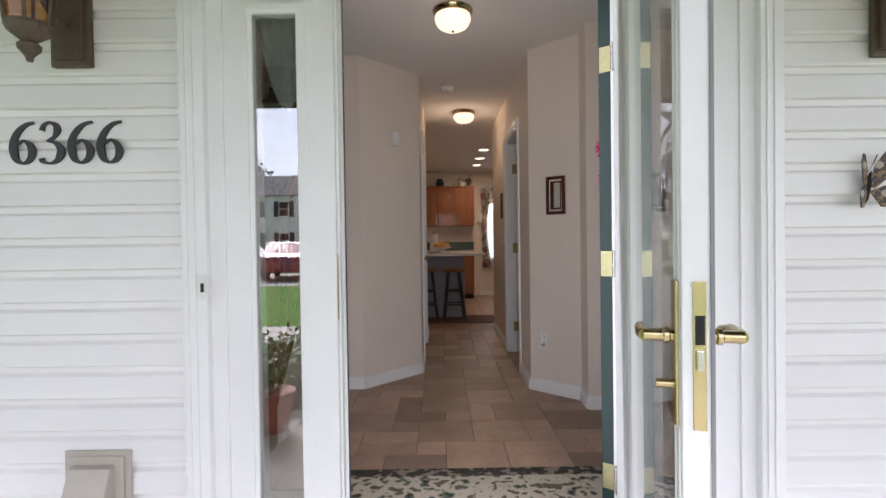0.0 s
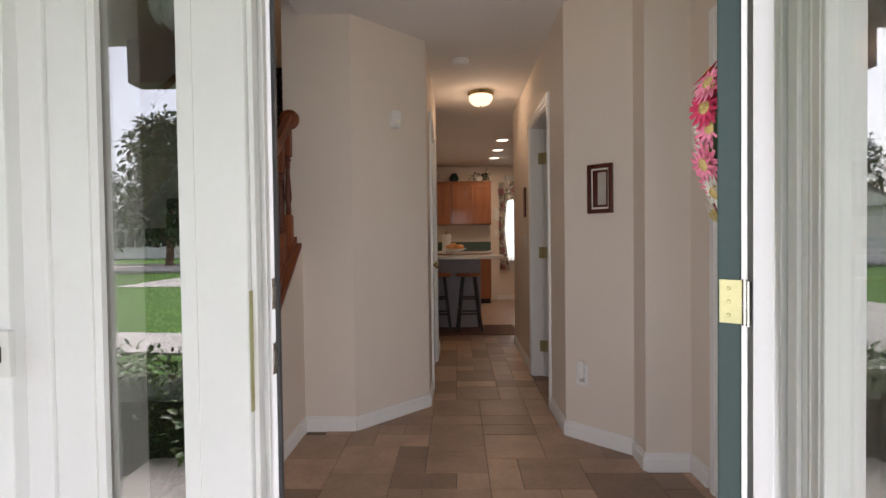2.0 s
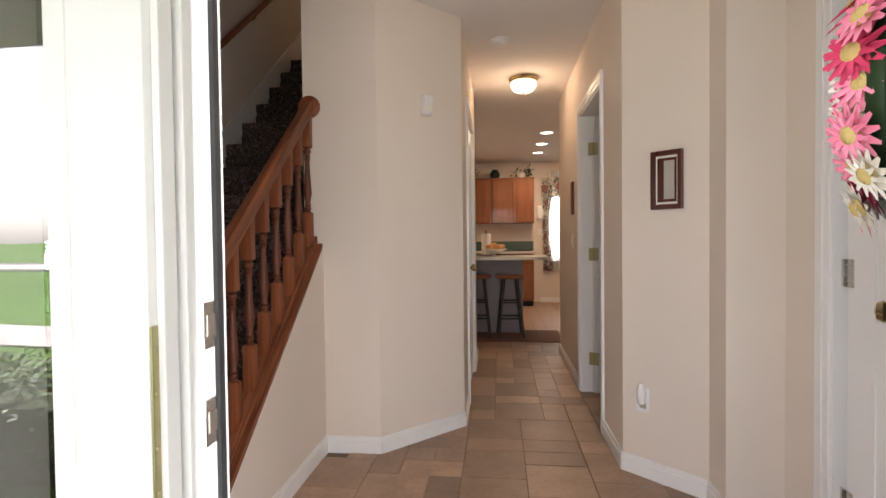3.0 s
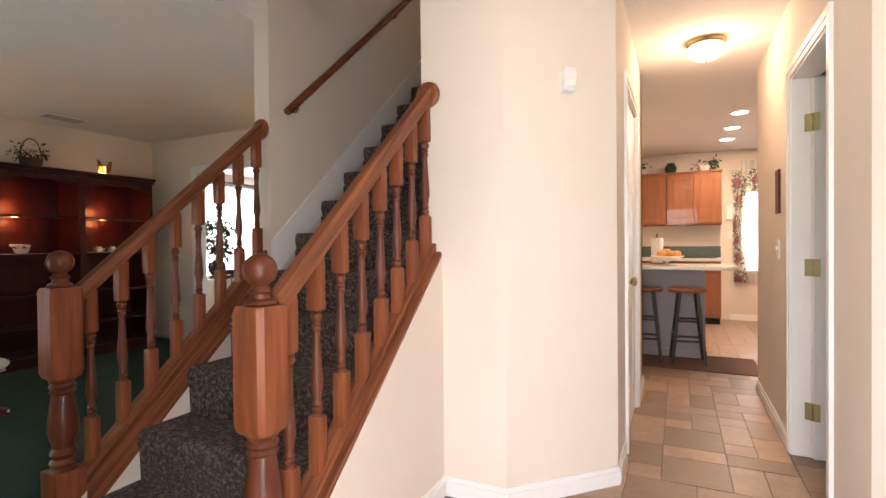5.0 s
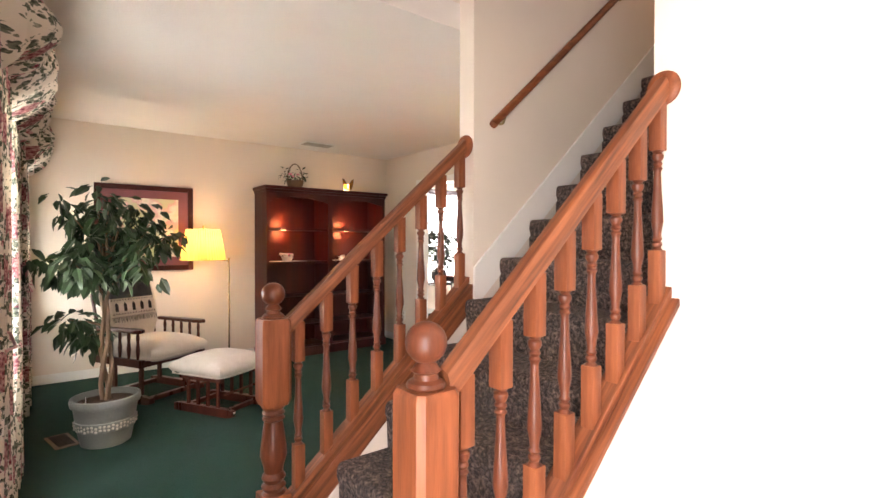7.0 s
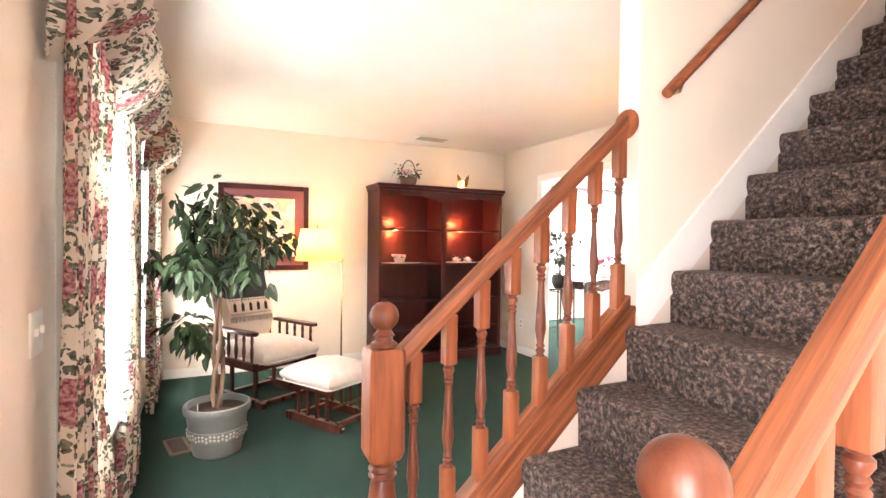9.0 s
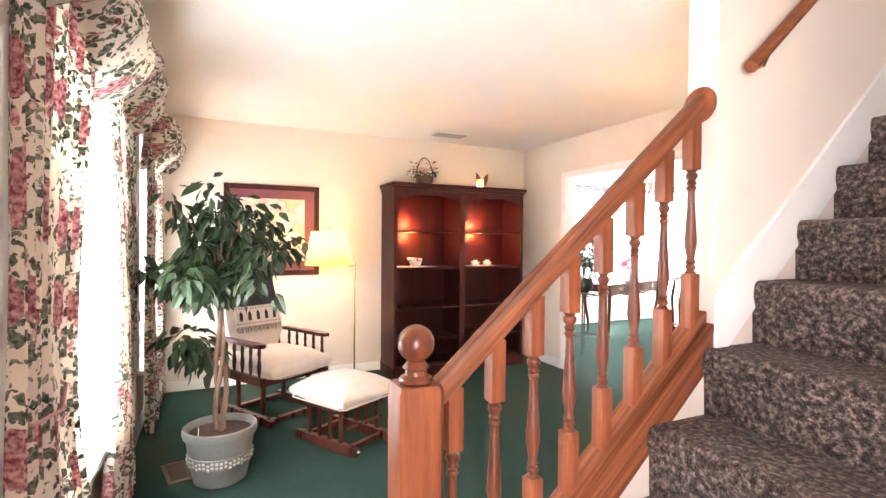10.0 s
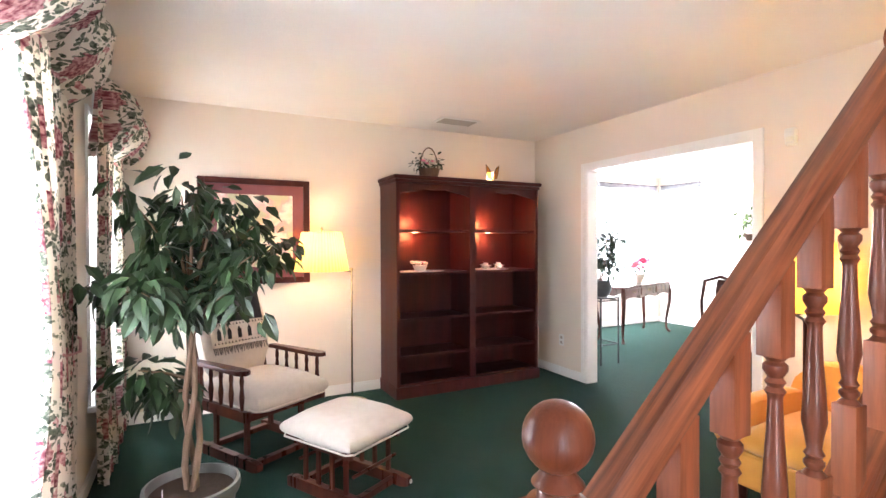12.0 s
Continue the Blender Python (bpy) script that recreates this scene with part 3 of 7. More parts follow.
def baluster(parent, x, y, z0, z1):
    """Square foot and head with a turned spindle between."""
    h = z1 - z0
    lo, hi = 0.165, h - 0.165
    bm = bmesh.new()
    w = 0.021
    box(bm, -w, w, -w, w, -0.03, lo, 0.002)
    box(bm, -w, w, -w, w, hi, h, 0.002)
    s = hi - lo
    prof = [(0.020, lo), (0.012, lo + 0.010), (0.017, lo + 0.018), (0.017, lo + 0.024), (0.012, lo + 0.03), (0.017, lo + 0.038), (0.012, lo + 0.047),
            (0.015, lo + 0.07), (0.0205, lo + 0.14 * s + 0.05), (0.018, lo + 0.3 * s + 0.04), (0.0135, lo + 0.62 * s), (0.0115, hi - 0.075),
            (0.012, hi - 0.068), (0.017, hi - 0.060), (0.012, hi - 0.052), (0.0165, hi - 0.044), (0.012, hi - 0.036), (0.019, hi - 0.024), (0.019, hi - 0.014), (0.013, hi - 0.008), (0.020, hi)]
    lathe(prof, 12, bm)
    ob = part("baluster", bm, "oakz", parent, smooth=True, m=pose(x, y, z0))
    stain_turned(ob, lo, hi)
    return ob



def railing(name, x, y0, dy, label, zz0, rail0, base0):
    """One stair railing: newel, sloping handrail with rosette, base rail and eight balusters."""
    t = thing(name, label, "stair railing", pose(x, y0, zz0), "stair railings")
    rail = lambda y: rail0 - zz0 + (y - 0.1) * SL            # centre of the handrail above local y
    base = lambda y: base0 - zz0 + y * SL              # top of the base rail
    end = dy - 0.035
    bm = bmesh.new()
    box(bm, -0.054, 0.054, -0.054, 0.054, -0.045, 0.30, 0.004)
    ring = []
    w, c = 0.057, 0.014
    for zz, k in ((0.655, 0.86), (0.675, 1.0), (0.985, 1.0), (0.998, 0.9)):
        o = [(w, w - c), (w - c, w), (-w + c, w), (-w, w - c), (-w, -w + c), (-w + c, -w), (w - c, -w), (w, -w + c)]
        ring.append([bm.verts.new((p * k, q * k, zz)) for p, q in o])
    for a, b in zip(ring, ring[1:]):
        for i in range(8):
            bm.faces.new((a[i], a[(i + 1) % 8], b[(i + 1) % 8], b[i]))
    bm.faces.new(ring[0][::-1]), bm.faces.new(ring[-1])
    lathe([(0.046, 0.30), (0.036, 0.31), (0.048, 0.33), (0.036, 0.345), (0.047, 0.365), (0.036, 0.385), (0.040, 0.41), (0.052, 0.45), (0.048, 0.50), (0.038, 0.575),
           (0.035, 0.59), (0.045, 0.60), (0.036, 0.61), (0.045, 0.622), (0.037, 0.634), (0.047, 0.648), (0.047, 0.66)], 20, bm)
    nm = part("newel_post", bm, "oakz", t, "square newel post with turned lower half", smooth=True)
    stain_turned(nm, 0.302, 0.652)
    f = [(0.040, 0.996), (0.044, 1.004), (0.040, 1.012), (0.028, 1.018), (0.026, 1.030), (0.034, 1.036), (0.027, 1.044), (0.020, 1.054)]
    f += [(max(0.001, 0.046 * math.sin(a)), 1.095 - 0.046 * math.cos(a)) for a in [0.45 + k * (math.pi - 0.45) / 10 for k in range(11)]]
    part("ball_finial", lathe(f, 24), "turned", nm, smooth=True)
    sec = [(-0.030, -0.030), (-0.033, -0.012), (-0.0315, 0.004), (-0.031, 0.018), (-0.022, 0.034), (0, 0.040), (0.022, 0.034), (0.031, 0.018), (0.0315, 0.004), (0.033, -0.012), (0.030, -0.030)]
    bm = bmesh.new()
    ca, sa = math.cos(math.atan(SL)), math.sin(math.atan(SL))
    rg = []
    for yy in (0.045, end + 0.02):
        rg.append([bm.verts.new((p * 0.84, yy, rail(yy) + (q * 0.80 - 0.002) / ca)) for p, q in sec])
    for i in range(len(sec)):
        j = (i + 1) % len(sec)
        bm.faces.new((rg[0][i], rg[0][j], rg[1][j], rg[1][i]))
    bm.faces.new(rg[0][::-1]), bm.faces.new(rg[1])
    slope = pose(0, 0, 0, math.degrees(math.atan(SL)))
    level = slope.inverted()
    bm.transform(level)
    hr = part("handrail", bm, "oakrail", t, smooth=True, m=slope)
    part("rosette", lathe([(0.052, 0), (0.060, 0.006), (0.058, 0.014), (0.048, 0.020), (0.044, 0.022)], 24, m=level @ pose(0, dy, rail(end) + 0.015, 90)), "oak", hr, smooth=True)
    bm = prism([(0.05, base(0.05)), (dy - 0.002, base(dy)), (dy - 0.002, base(dy) - 0.035), (0.05, base(0.05) - 0.035)], "x", -0.033, 0.033, bev=0.004)
    bm.transform(level)
    part("base_rail", bm, "oakrail", t, m=slope)
    bm = prism([(0.05, base(0.05) - 0.0375), (dy - 0.003, base(dy) - 0.0375), (dy + 0.0, base(dy) - 0.062), (0.05, base(0.05) - 0.062)], "x", -0.060, 0.060, bev=0.004)
    prism([(0.05, base(0.05) - 0.058), (dy - 0.003, base(dy) - 0.058), (dy - 0.003, base(dy) - 0.165), (0.05, base(0.05) - 0.165)], "x", 0.047, 0.0575, bm=bm)
    prism([(0.05, base(0.05) - 0.058), (dy - 0.003, base(dy) - 0.058), (dy - 0.003, base(dy) - 0.165), (0.05, base(0.05) - 0.165)], "x", -0.0575, -0.047, bm=bm)
    bm.transform(level)
    part("skirt_board", bm, "oakrail", t, m=slope)
    n = 8
    for k in range(n):
        yy = 0.103 + k * (dy - 0.045 - 0.103) / (n - 1)
        baluster(t, 0, yy, base(yy) - 0.002, rail(yy) - 0.03)
    return t


railing("stair_railing", XN - 0.062, NEWEL_N, FACE - NEWEL_N, "varnished oak stair railing ending at the foyer wall", -0.017, 1.021, BASE_N)
railing("stair_railing", XF + 0.052, NEWEL_F, YF - NEWEL_F, "varnished oak stair railing beside the green carpet", -0.008, 0.996, BASE_F)
# handrail on the stairwell wall
wr = thing("wall_handrail", "round brown wooden handrail on the stairwell wall", "handrail")
XR = XI + 0.045
part("rail", tube([(XR, 3.745, 1.912), (XR, 7.0, 1.912 + 3.255 * SL)], 0.022, 12), "oak", wr, smooth=True)
for y in (3.84, 5.0):
    z = 1.912 + (y - 3.745) * SL
    part("bracket", tube([(XI + 0.001, y, z - 0.06), (XR - 0.02, y, z - 0.06), (XR, y, z - 0.02)], 0.007), "brass", wr, smooth=True)
# skirt moulding along the stairwell wall
bm = prism([(YF, nosing(YF) + 0.092), (6.2, nosing(6.2) + 0.092), (6.2, nosing(6.2) - 0.1), (YF, nosing(YF) - 0.1)], "x", XI, XI + 0.010)
prism([(YF, nosing(YF) + 0.118), (6.2, nosing(6.2) + 0.118), (6.2, nosing(6.2) + 0.088), (YF, nosing(YF) + 0.088)], "x", XI, XI + 0.014, bm=bm)
setting("trim_stair_skirt", bm, "trim", "white painted stair skirt moulding", "trim")

# ---- trim, doors and the entry ----
def baseboard(name, pts, h=0.085, th=0.013, closed=False):
    """A white baseboard with a stepped top along a line of floor points; the room lies to the left of the line."""
    bm = bmesh.new()
    for (xa, ya), (xb, yb) in zip(pts, pts[1:]):
        d = Vector((xb - xa, yb - ya, 0))
        n = Vector((-d.y, d.x, 0)).normalized()
        for lo, hi, t in ((-0.004, h * 0.72, th), (h * 0.72, h, th * 0.6)):
            q = [Vector((xa, ya, 0)), Vector((xb, yb, 0)), Vector((xb, yb, 0)) + n * t + d.normalized() * 0.003, Vector((xa, ya, 0)) + n * t - d.normalized() * 0.003]
            a = [bm.verts.new((p.x, p.y, lo)) for p in q]
            b = [bm.verts.new((p.x, p.y, hi)) for p in q]
            bm.faces.new(a[::-1]), bm.faces.new(b)
            for k in range(4):
                bm.faces.new((a[k], a[(k + 1) % 4], b[(k + 1) % 4], b[k]))
    return setting(name, bm, "trim", "white painted baseboard", "baseboard")


baseboard("baseboard_foyer_west", [(XHL, 4.30), (XHL, 4.0), (-0.592, FACE), (XN, FACE), (XN, 2.66)])
baseboard("baseboard_foyer_east", [(1.12, 2.92), (1.12, 3.08), (0.905, 3.08), (0.912, 3.25), (XHR, 3.515), (XHR, 3.928)])
baseboard("baseboard_hall_east", [(XHR, 4.782), (XHR, 5.95)])
baseboard("baseboard_hall_west", [(XHL, 5.75), (XHL, 5.25)])
baseboard("baseboard_kitchen", [(3.2, KY), (0.75, KY)])
baseboard("baseboard_living", [(-5.132, DV), (XW, DV), (XW, W_IN), (-1.0, W_IN)])
baseboard("baseboard_divider", [(-2.13, DV), (-3.458, DV)])
baseboard("baseboard_dining", [(-2.2, DY), (DX, DY), (DX, DV + 0.12)])


def casing(bm, axis, o, c, w=0.06, t=0.016, out=1):
    """Moulded casing round an opening (a, b, low, high) on the wall face c, standing out to one side; two steps deep."""
    a, b, lo, hi = o
    for w0, w1, tt in ((0.0, w * 0.45, t * 0.7), (w * 0.45, w, t)):
        c0, c1 = sorted((c, c + out * tt))
        for p, q, z0, z1 in ((a - w1, a - w0, lo, hi + w1), (b + w0, b + w1, lo, hi + w1), (a - w0, b + w0, hi + w0, hi + w1)):
            if axis == "x":
                box(bm, p, q, c0, c1, z0, z1)
            else:
                box(bm, c0, c1, p, q, z0, z1)


def liner(bm, axis, o, c0, c1, t=0.012):
    """The boards that line an opening."""
    a, b, lo, hi = o
    for p, q, z0, z1 in ((a, a + t, lo, hi), (b - t, b, lo, hi), (a + t, b - t, hi - t, hi)):
        if axis == "x":
            box(bm, p, q, c0, c1, z0, z1)
        else:
            box(bm, c0, c1, p, q, z0, z1)


for nm, ax, o, c0, c1 in (("trim_dining_opening", "x", OPEN, DV, DV + 0.12), ("trim_hall_doorway", "y", HD, XHR, XHR + 0.12),
                          ("trim_closet", "y", CD, 1.12, 1.24), ("trim_west_door", "y", (4.42, 5.18, 0.0, 2.0), XHL - 0.12, XHL)):
    bm = bmesh.new()
    liner(bm, ax, o, c0 - 0.003, c1 + 0.003)
    casing(bm, ax, o, c0, out=-1)
    casing(bm, ax, o, c1, out=1)
    setting(nm, bm, "trim", "white painted door casing", "trim")


def hinge(parent, m, mat="hinge", h=0.09, w=0.034):
    """A butt hinge: two leaves with screws and a knuckled barrel."""
    bm = bmesh.new()
    box(bm, -w, -0.004, -0.002, 0.002, -h / 2, h / 2, 0.0008)
    box(bm, 0.004, w, -0.002, 0.002, -h / 2, h / 2, 0.0008)
    for k in range(5):
        lathe([(0.0055, -h / 2 + k * h / 5 + 0.0008), (0.0055, -h / 2 + (k + 1) * h / 5 - 0.0008)], 10, bm, pose(0, -0.004, 0))
    for sx in (-0.6, 0.6):
        for sz in (-0.3, 0.0, 0.3):
            lathe([(0.004, 0), (0.003, 0.0012)], 8, bm, pose(sx * w, -0.002, sz * h, 90))
    return part("hinge", bm, mat, parent, "brass butt hinge", m=m)


def panel_door(name, w, h, m, label, mat="trim", knob="brass", knob_side=1):
    """A six-panel door leaf, hinge edge at local x 0, along +x, faces at y +-0.0175."""
    d = tagged(thing(name, label, "door", m), kind="structure")
    bm = cube(0, w, -0.0125, 0.0125, 0.005, h)
    st, rows = 0.11, ((0.20, 0.72), (0.86, 1.46), (1.58, h - 0.11))
    for y0, y1 in ((-0.0175, -0.0125), (0.0125, 0.0175)):
        for x0, x1 in ((0, st), (w / 2 - st / 2.4, w / 2 + st / 2.4), (w - st, w)):
            box(bm, x0, x1, y0, y1, 0.005, h, 0.0)
        prev = 0.005
        for lo, hi in (*rows, (h, h)):
            for x0, x1 in ((st, w / 2 - st / 2.4), (w / 2 + st / 2.4, w - st)):
                box(bm, x0, x1, y0, y1, prev, lo)
            prev = hi
    part("leaf", bm, mat, d)
    for s in (-1, 1):
        kb = lathe([(0.026, 0), (0.026, 0.004), (0.011, 0.010), (0.010, 0.03), (0.022, 0.038), (0.027, 0.050), (0.022, 0.062), (0.008, 0.066)], 18)
        part("door_knob", kb, knob, d, "round brass knob", smooth=True, m=pose(w - 0.06, s * 0.0175, 0.92, -90 * s))
    return d


d = panel_door("door_hall_closet", 0.734, 1.98, pose(XHL - 0.03, 5.165, 0.0, 0, 0, -90), "white six-panel door shut in the hall wall")
d = panel_door("door_side_room", 0.63, 1.98, pose(XHR + 0.085, 4.685, 0.0, 0, 0, 12), "white panel door standing open into the side room")
for z in (0.25, 1.0, 1.75):
    hinge(d, pose(-0.006, -0.012, z, 0, 0, -40))
d = panel_door("door_closet", 0.70, 1.99, pose(1.165, 2.786, 0.0, 0, 0, -88), "white panel closet door standing just ajar")
for z in (0.25, 1.0, 1.75):
    hinge(d, pose(-0.006, -0.020, z, 0, 0, 0), "steel")

# entry unit: posts, sidelights, head, sill
L0, L1, J0, J1, R0, R1 = -0.618, -0.450, -0.345, 0.597, 0.680, 0.848
Y0 = 1.545
bm = bmesh.new()
for x0, x1 in ((-0.85, L0 - 0.008), (R1 + 0.008, 1.10)):
    box(bm, x0, x1, Y0 + 0.030, W_IN + 0.004, -0.03, 2.10)
for x0, x1 in ((L1 + 0.008, J0), (J1, R0 - 0.008)):
    box(bm, x0, x1, Y0 + 0.015, W_IN + 0.004, -0.03, 2.10, 0.004)
box(bm, L1 + 0.008, R0 - 0.008, Y0 + 0.020, W_IN + 0.002, 2.045, 2.10)
for x0, x1 in ((L0 - 0.008, L1 + 0.008), (R0 - 0.008, R1 + 0.008)):
    box(bm, x0, x1, Y0 + 0.030, W_IN, 1.815, 2.098)
    box(bm, x0, x1, Y0 + 0.030, W_IN, -0.03, 0.20)
setting("entry_frame", bm, "white", "white painted entry frame with two sidelights", "door frame")
bm = bmesh.new()
for x0, x1 in ((-0.830, -0.753), (1.003, 1.080)):
    box(bm, x0, x1, Y0, Y0 + 0.05, -0.10, 2.18, 0.004)
    for k, (a, b) in enumerate(((0.016, 0.022), (0.040, 0.046))):
        box(bm, x0 + a, x0 + b, Y0 - 0.006, Y0, -0.10, 2.17, 0.002)
box(bm, -0.865, 1.115, Y0 - 0.004, Y0 + 0.05, 2.181, 2.26, 0.004)
for x in (-0.705, 0.955):
    box(bm, x - 0.005, x + 0.005, Y0 + 0.020, Y0 + 0.030, -0.03, 2.09, 0.002)
setting("trim_entry_casing", bm, "white", "white fluted exterior door casing", "trim")
bm = bmesh.new()
box(bm, L0 - 0.01, R1 + 0.01, 1.50, W_IN + 0.02, -0.08, -0.028, 0.004)
setting("door_sill", bm, "steel", "metal threshold under the entry door", "threshold")
for nm, a, b in (("window_sidelight_1", L0, L1), ("window_sidelight_2", R0, R1)):
    w = tagged(thing(nm, "narrow sidelight window with white moulded frame", "window"), kind="structure")
    bm = bmesh.new()
    casing(bm, "x", (a + 0.014, b - 0.014, 0.222, 1.80), Y0 + 0.030, 0.030, 0.018, -1)
    box(bm, a - 0.016, b + 0.016, Y0 + 0.012, Y0 + 0.030, 0.192, 0.222, 0.002)
    part("window_frame", bm, "white", w)
    g = part("pane", cube(a - 0.006, b + 0.006, Y0 + 0.034, Y0 + 0.038, 0.205, 1.812), "sideglass", w)
    g.visible_shadow = False
    # gathered white swag behind the head of the pane
    bm = bmesh.new()
    n = 14
    rows = []
    for j in range(9):
        v = j / 8
        half = (b - a) / 2 * (1.0 - 0.55 * v ** 1.5)
        rows.append([bm.verts.new(((a + b) / 2 + 0.02 * v + half * (2 * i / n - 1), Y0 + 0.085 + 0.014 * math.sin(i * 1.9 + j * 0.8) + 0.01 * math.cos(i * 0.9),
                                   1.82 - 0.27 * v - 0.03 * math.sin(math.pi * i / n) * v + 0.01 * math.sin(2.1 * i + 3 * v))) for i in range(n + 1)])
    for r0, r1 in zip(rows, rows[1:]):
        for i in range(n):
            bm.faces.new((r0[i], r0[i + 1], r1[i + 1], r1[i]))
    c = part("curtain", bm, "swag", None, smooth=True)
    c.modifiers.new("thickness", 'SOLIDIFY').thickness = 0.002
    tagged(c, "gathered white sheer swag hung behind the sidelight", "curtain")

# green front door, swung inward past square
fd = tagged(thing("door_front", "dark green front door standing wide open", "door", pose(0.598, 1.775, 0.0, 0, 0, 90 - 38)), kind="structure")
bm = cube(0.0, 0.90, -0.010, 0.034, 0.008, 2.03, bev=0.003)
for lo, hi in ((0.22, 0.80), (0.98, 1.84)):
    for x0 in (0.12, 0.50):
        casing(bm, "x", (x0, x0 + 0.28, lo, hi), 0.034, 0.02, 0.008, 1)
part("leaf", bm, "green", fd)
bm = cube(-0.0005, 0.90, -0.022, -0.0105, 0.008, 2.03, bev=0.002)
part("weather_strip", bm, "trim", fd, "white edge of the door")
for z in (0.20, 0.98, 1.72):
    bm = bmesh.new()
    box(bm, -0.003, 0.001, -0.012, 0.030, z - 0.046, z + 0.046, 0.001)
    for s in (-0.028, 0, 0.028):
        lathe([(0.004, 0), (0.003, 0.0012)], 8, bm, pose(-0.003, 0.012, z + s, 0, -90))
    hb = part("hinge", bm, "hinge", fd, "brass butt hinge")
    part("barrel", lathe([(0.006, z - 0.048), (0.006, z + 0.048)], 12, m=pose(-0.004, -0.018, 0)), "steel", hb, smooth=True)
    bm = cube(-0.034, -0.003, -0.030, -0.026, z - 0.046, z + 0.046, bev=0.001)
    part("jamb_leaf", bm, "steel", hb)
part("door_knob", lathe([(0.03, 0), (0.03, 0.006), (0.012, 0.012), (0.012, 0.035), (0.024, 0.042), (0.030, 0.056), (0.022, 0.070), (0.006, 0.074)], 18), "brass", fd, "round brass knob", True, pose(0.83, 0.034, 0.92, -90))

# wreath of artificial daisies on the door
wr = thing("wreath", "wreath of red, pink and white artificial daisies on the green door", "wreath", pose(0.598, 1.775, 0.0, 0, 0, 52) @ pose(0.45, 0.036, 1.40))
part("ring", lathe([(0.18 + 0.028 * math.cos(a), 0.028 * math.sin(a)) for a in [2 * math.pi * k / 10 for k in range(11)]], 24, m=pose(0, 0.03, 0, 90), cap=False), "leaf", wr, "dark leafy ring", True)
rng = random.Random(4)


def daisy(mat, r):
    bm = bmesh.new()
    for lay, n in ((0, 13), (1, 11)):
        for k in range(n):
            a = 2 * math.pi * (k + 0.5 * lay) / n
            rr = r * (1 - 0.22 * lay)
            q = [(0.15, -0.10, 0), (0.55, -0.15, 0.03), (1.0, -0.06, -0.04), (1.0, 0.06, -0.04), (0.55, 0.15, 0.03), (0.15, 0.10, 0)]
            vs = [bm.verts.new((math.cos(a) * x * rr - math.sin(a) * y * rr, math.sin(a) * x * rr + math.cos(a) * y * rr, 0.012 * lay + z * r + 0.15 * r * x)) for x, y, z in q]
            bm.faces.new(vs)
    return bm


for k in range(40):
    a = 2 * math.pi * k / 40
    rr = 0.19 + rng.uniform(-0.05, 0.05)
    mt = ("rose", "ivory", "pink", "rose", "ivory", "pink")[k % 6]
    fw = Vector((0.75 * math.cos(a) + rng.uniform(-0.3, 0.3), 0.55, 0.45 * math.sin(a) + rng.uniform(-0.3, 0.3))).normalized()
    mm = Matrix.Translation((rr * math.cos(a), 0.045 + rng.uniform(0.0, 0.025), rr * math.sin(a))) @ fw.to_track_quat("Z", "Y").to_matrix().to_4x4()
    fl = part("daisy", daisy(mt, rng.uniform(0.052, 0.068)), mt, wr, m=mm)
    part("heart", lathe([(0.019, 0.006), (0.018, 0.016), (0.010, 0.022), (0.003, 0.023)], 12), "yellow", fl, smooth=True)

# storm door, swung outward, seen edge on
hx, hy, fx, fy = 0.590, 1.52, 0.362, 0.712
ang = math.degrees(math.atan2(fy - hy, fx - hx))
sw = math.hypot(fx - hx, fy - hy)
sd = tagged(thing("door_storm", "white full-glass storm door with brass lever, wide open", "door", pose(hx, hy, -0.02, 0, 0, ang)), kind="structure")
for x0, x1 in ((0.0, 0.062), (sw - 0.062, sw)):
    bm = bmesh.new()
    box(bm, x0, x1, -0.020, 0.020, 0.0, 2.03, 0.003)
    for xx in (x0 + 0.014, x1 - 0.016):
        box(bm, xx, xx + 0.004, -0.0225, 0.0225, 0.005, 2.02)
    part("stile", bm, "white", sd)
for z0, z1 in ((0.0, 0.16), (1.965, 2.03)):
    part("rail", cube(0.062, sw - 0.062, -0.020, 0.020, z0, z1, bev=0.003), "white", sd)
g = part("pane", cube(0.058, sw - 0.058, -0.003, 0.003, 0.155, 1.97), "stormglass", sd)
g.visible_shadow = False
part("edge_seal", cube(sw, sw + 0.003, 0.019, 0.0245, 0.0, 2.03), M["slate"], sd, "dark rubber seal along the edge")
zl = 0.94
part("mortise_plate", cube(sw, sw + 0.0025, -0.005, 0.0135, zl - 0.135, zl + 0.085, bev=0.0008), "brass", sd, "brass mortise plate")
part("latch", cube(sw, sw + 0.010, -0.001, 0.009, zl - 0.045, zl - 0.015, bev=0.002), "steel", sd)
# no hole is cut: a black patch gives the slot its shade
part("latch_slot", cube(sw + 0.0026, sw + 0.0034, -0.002, 0.011, zl - 0.008, zl + 0.035), "dark", sd, "dark patch painted as the shade in the latch slot")
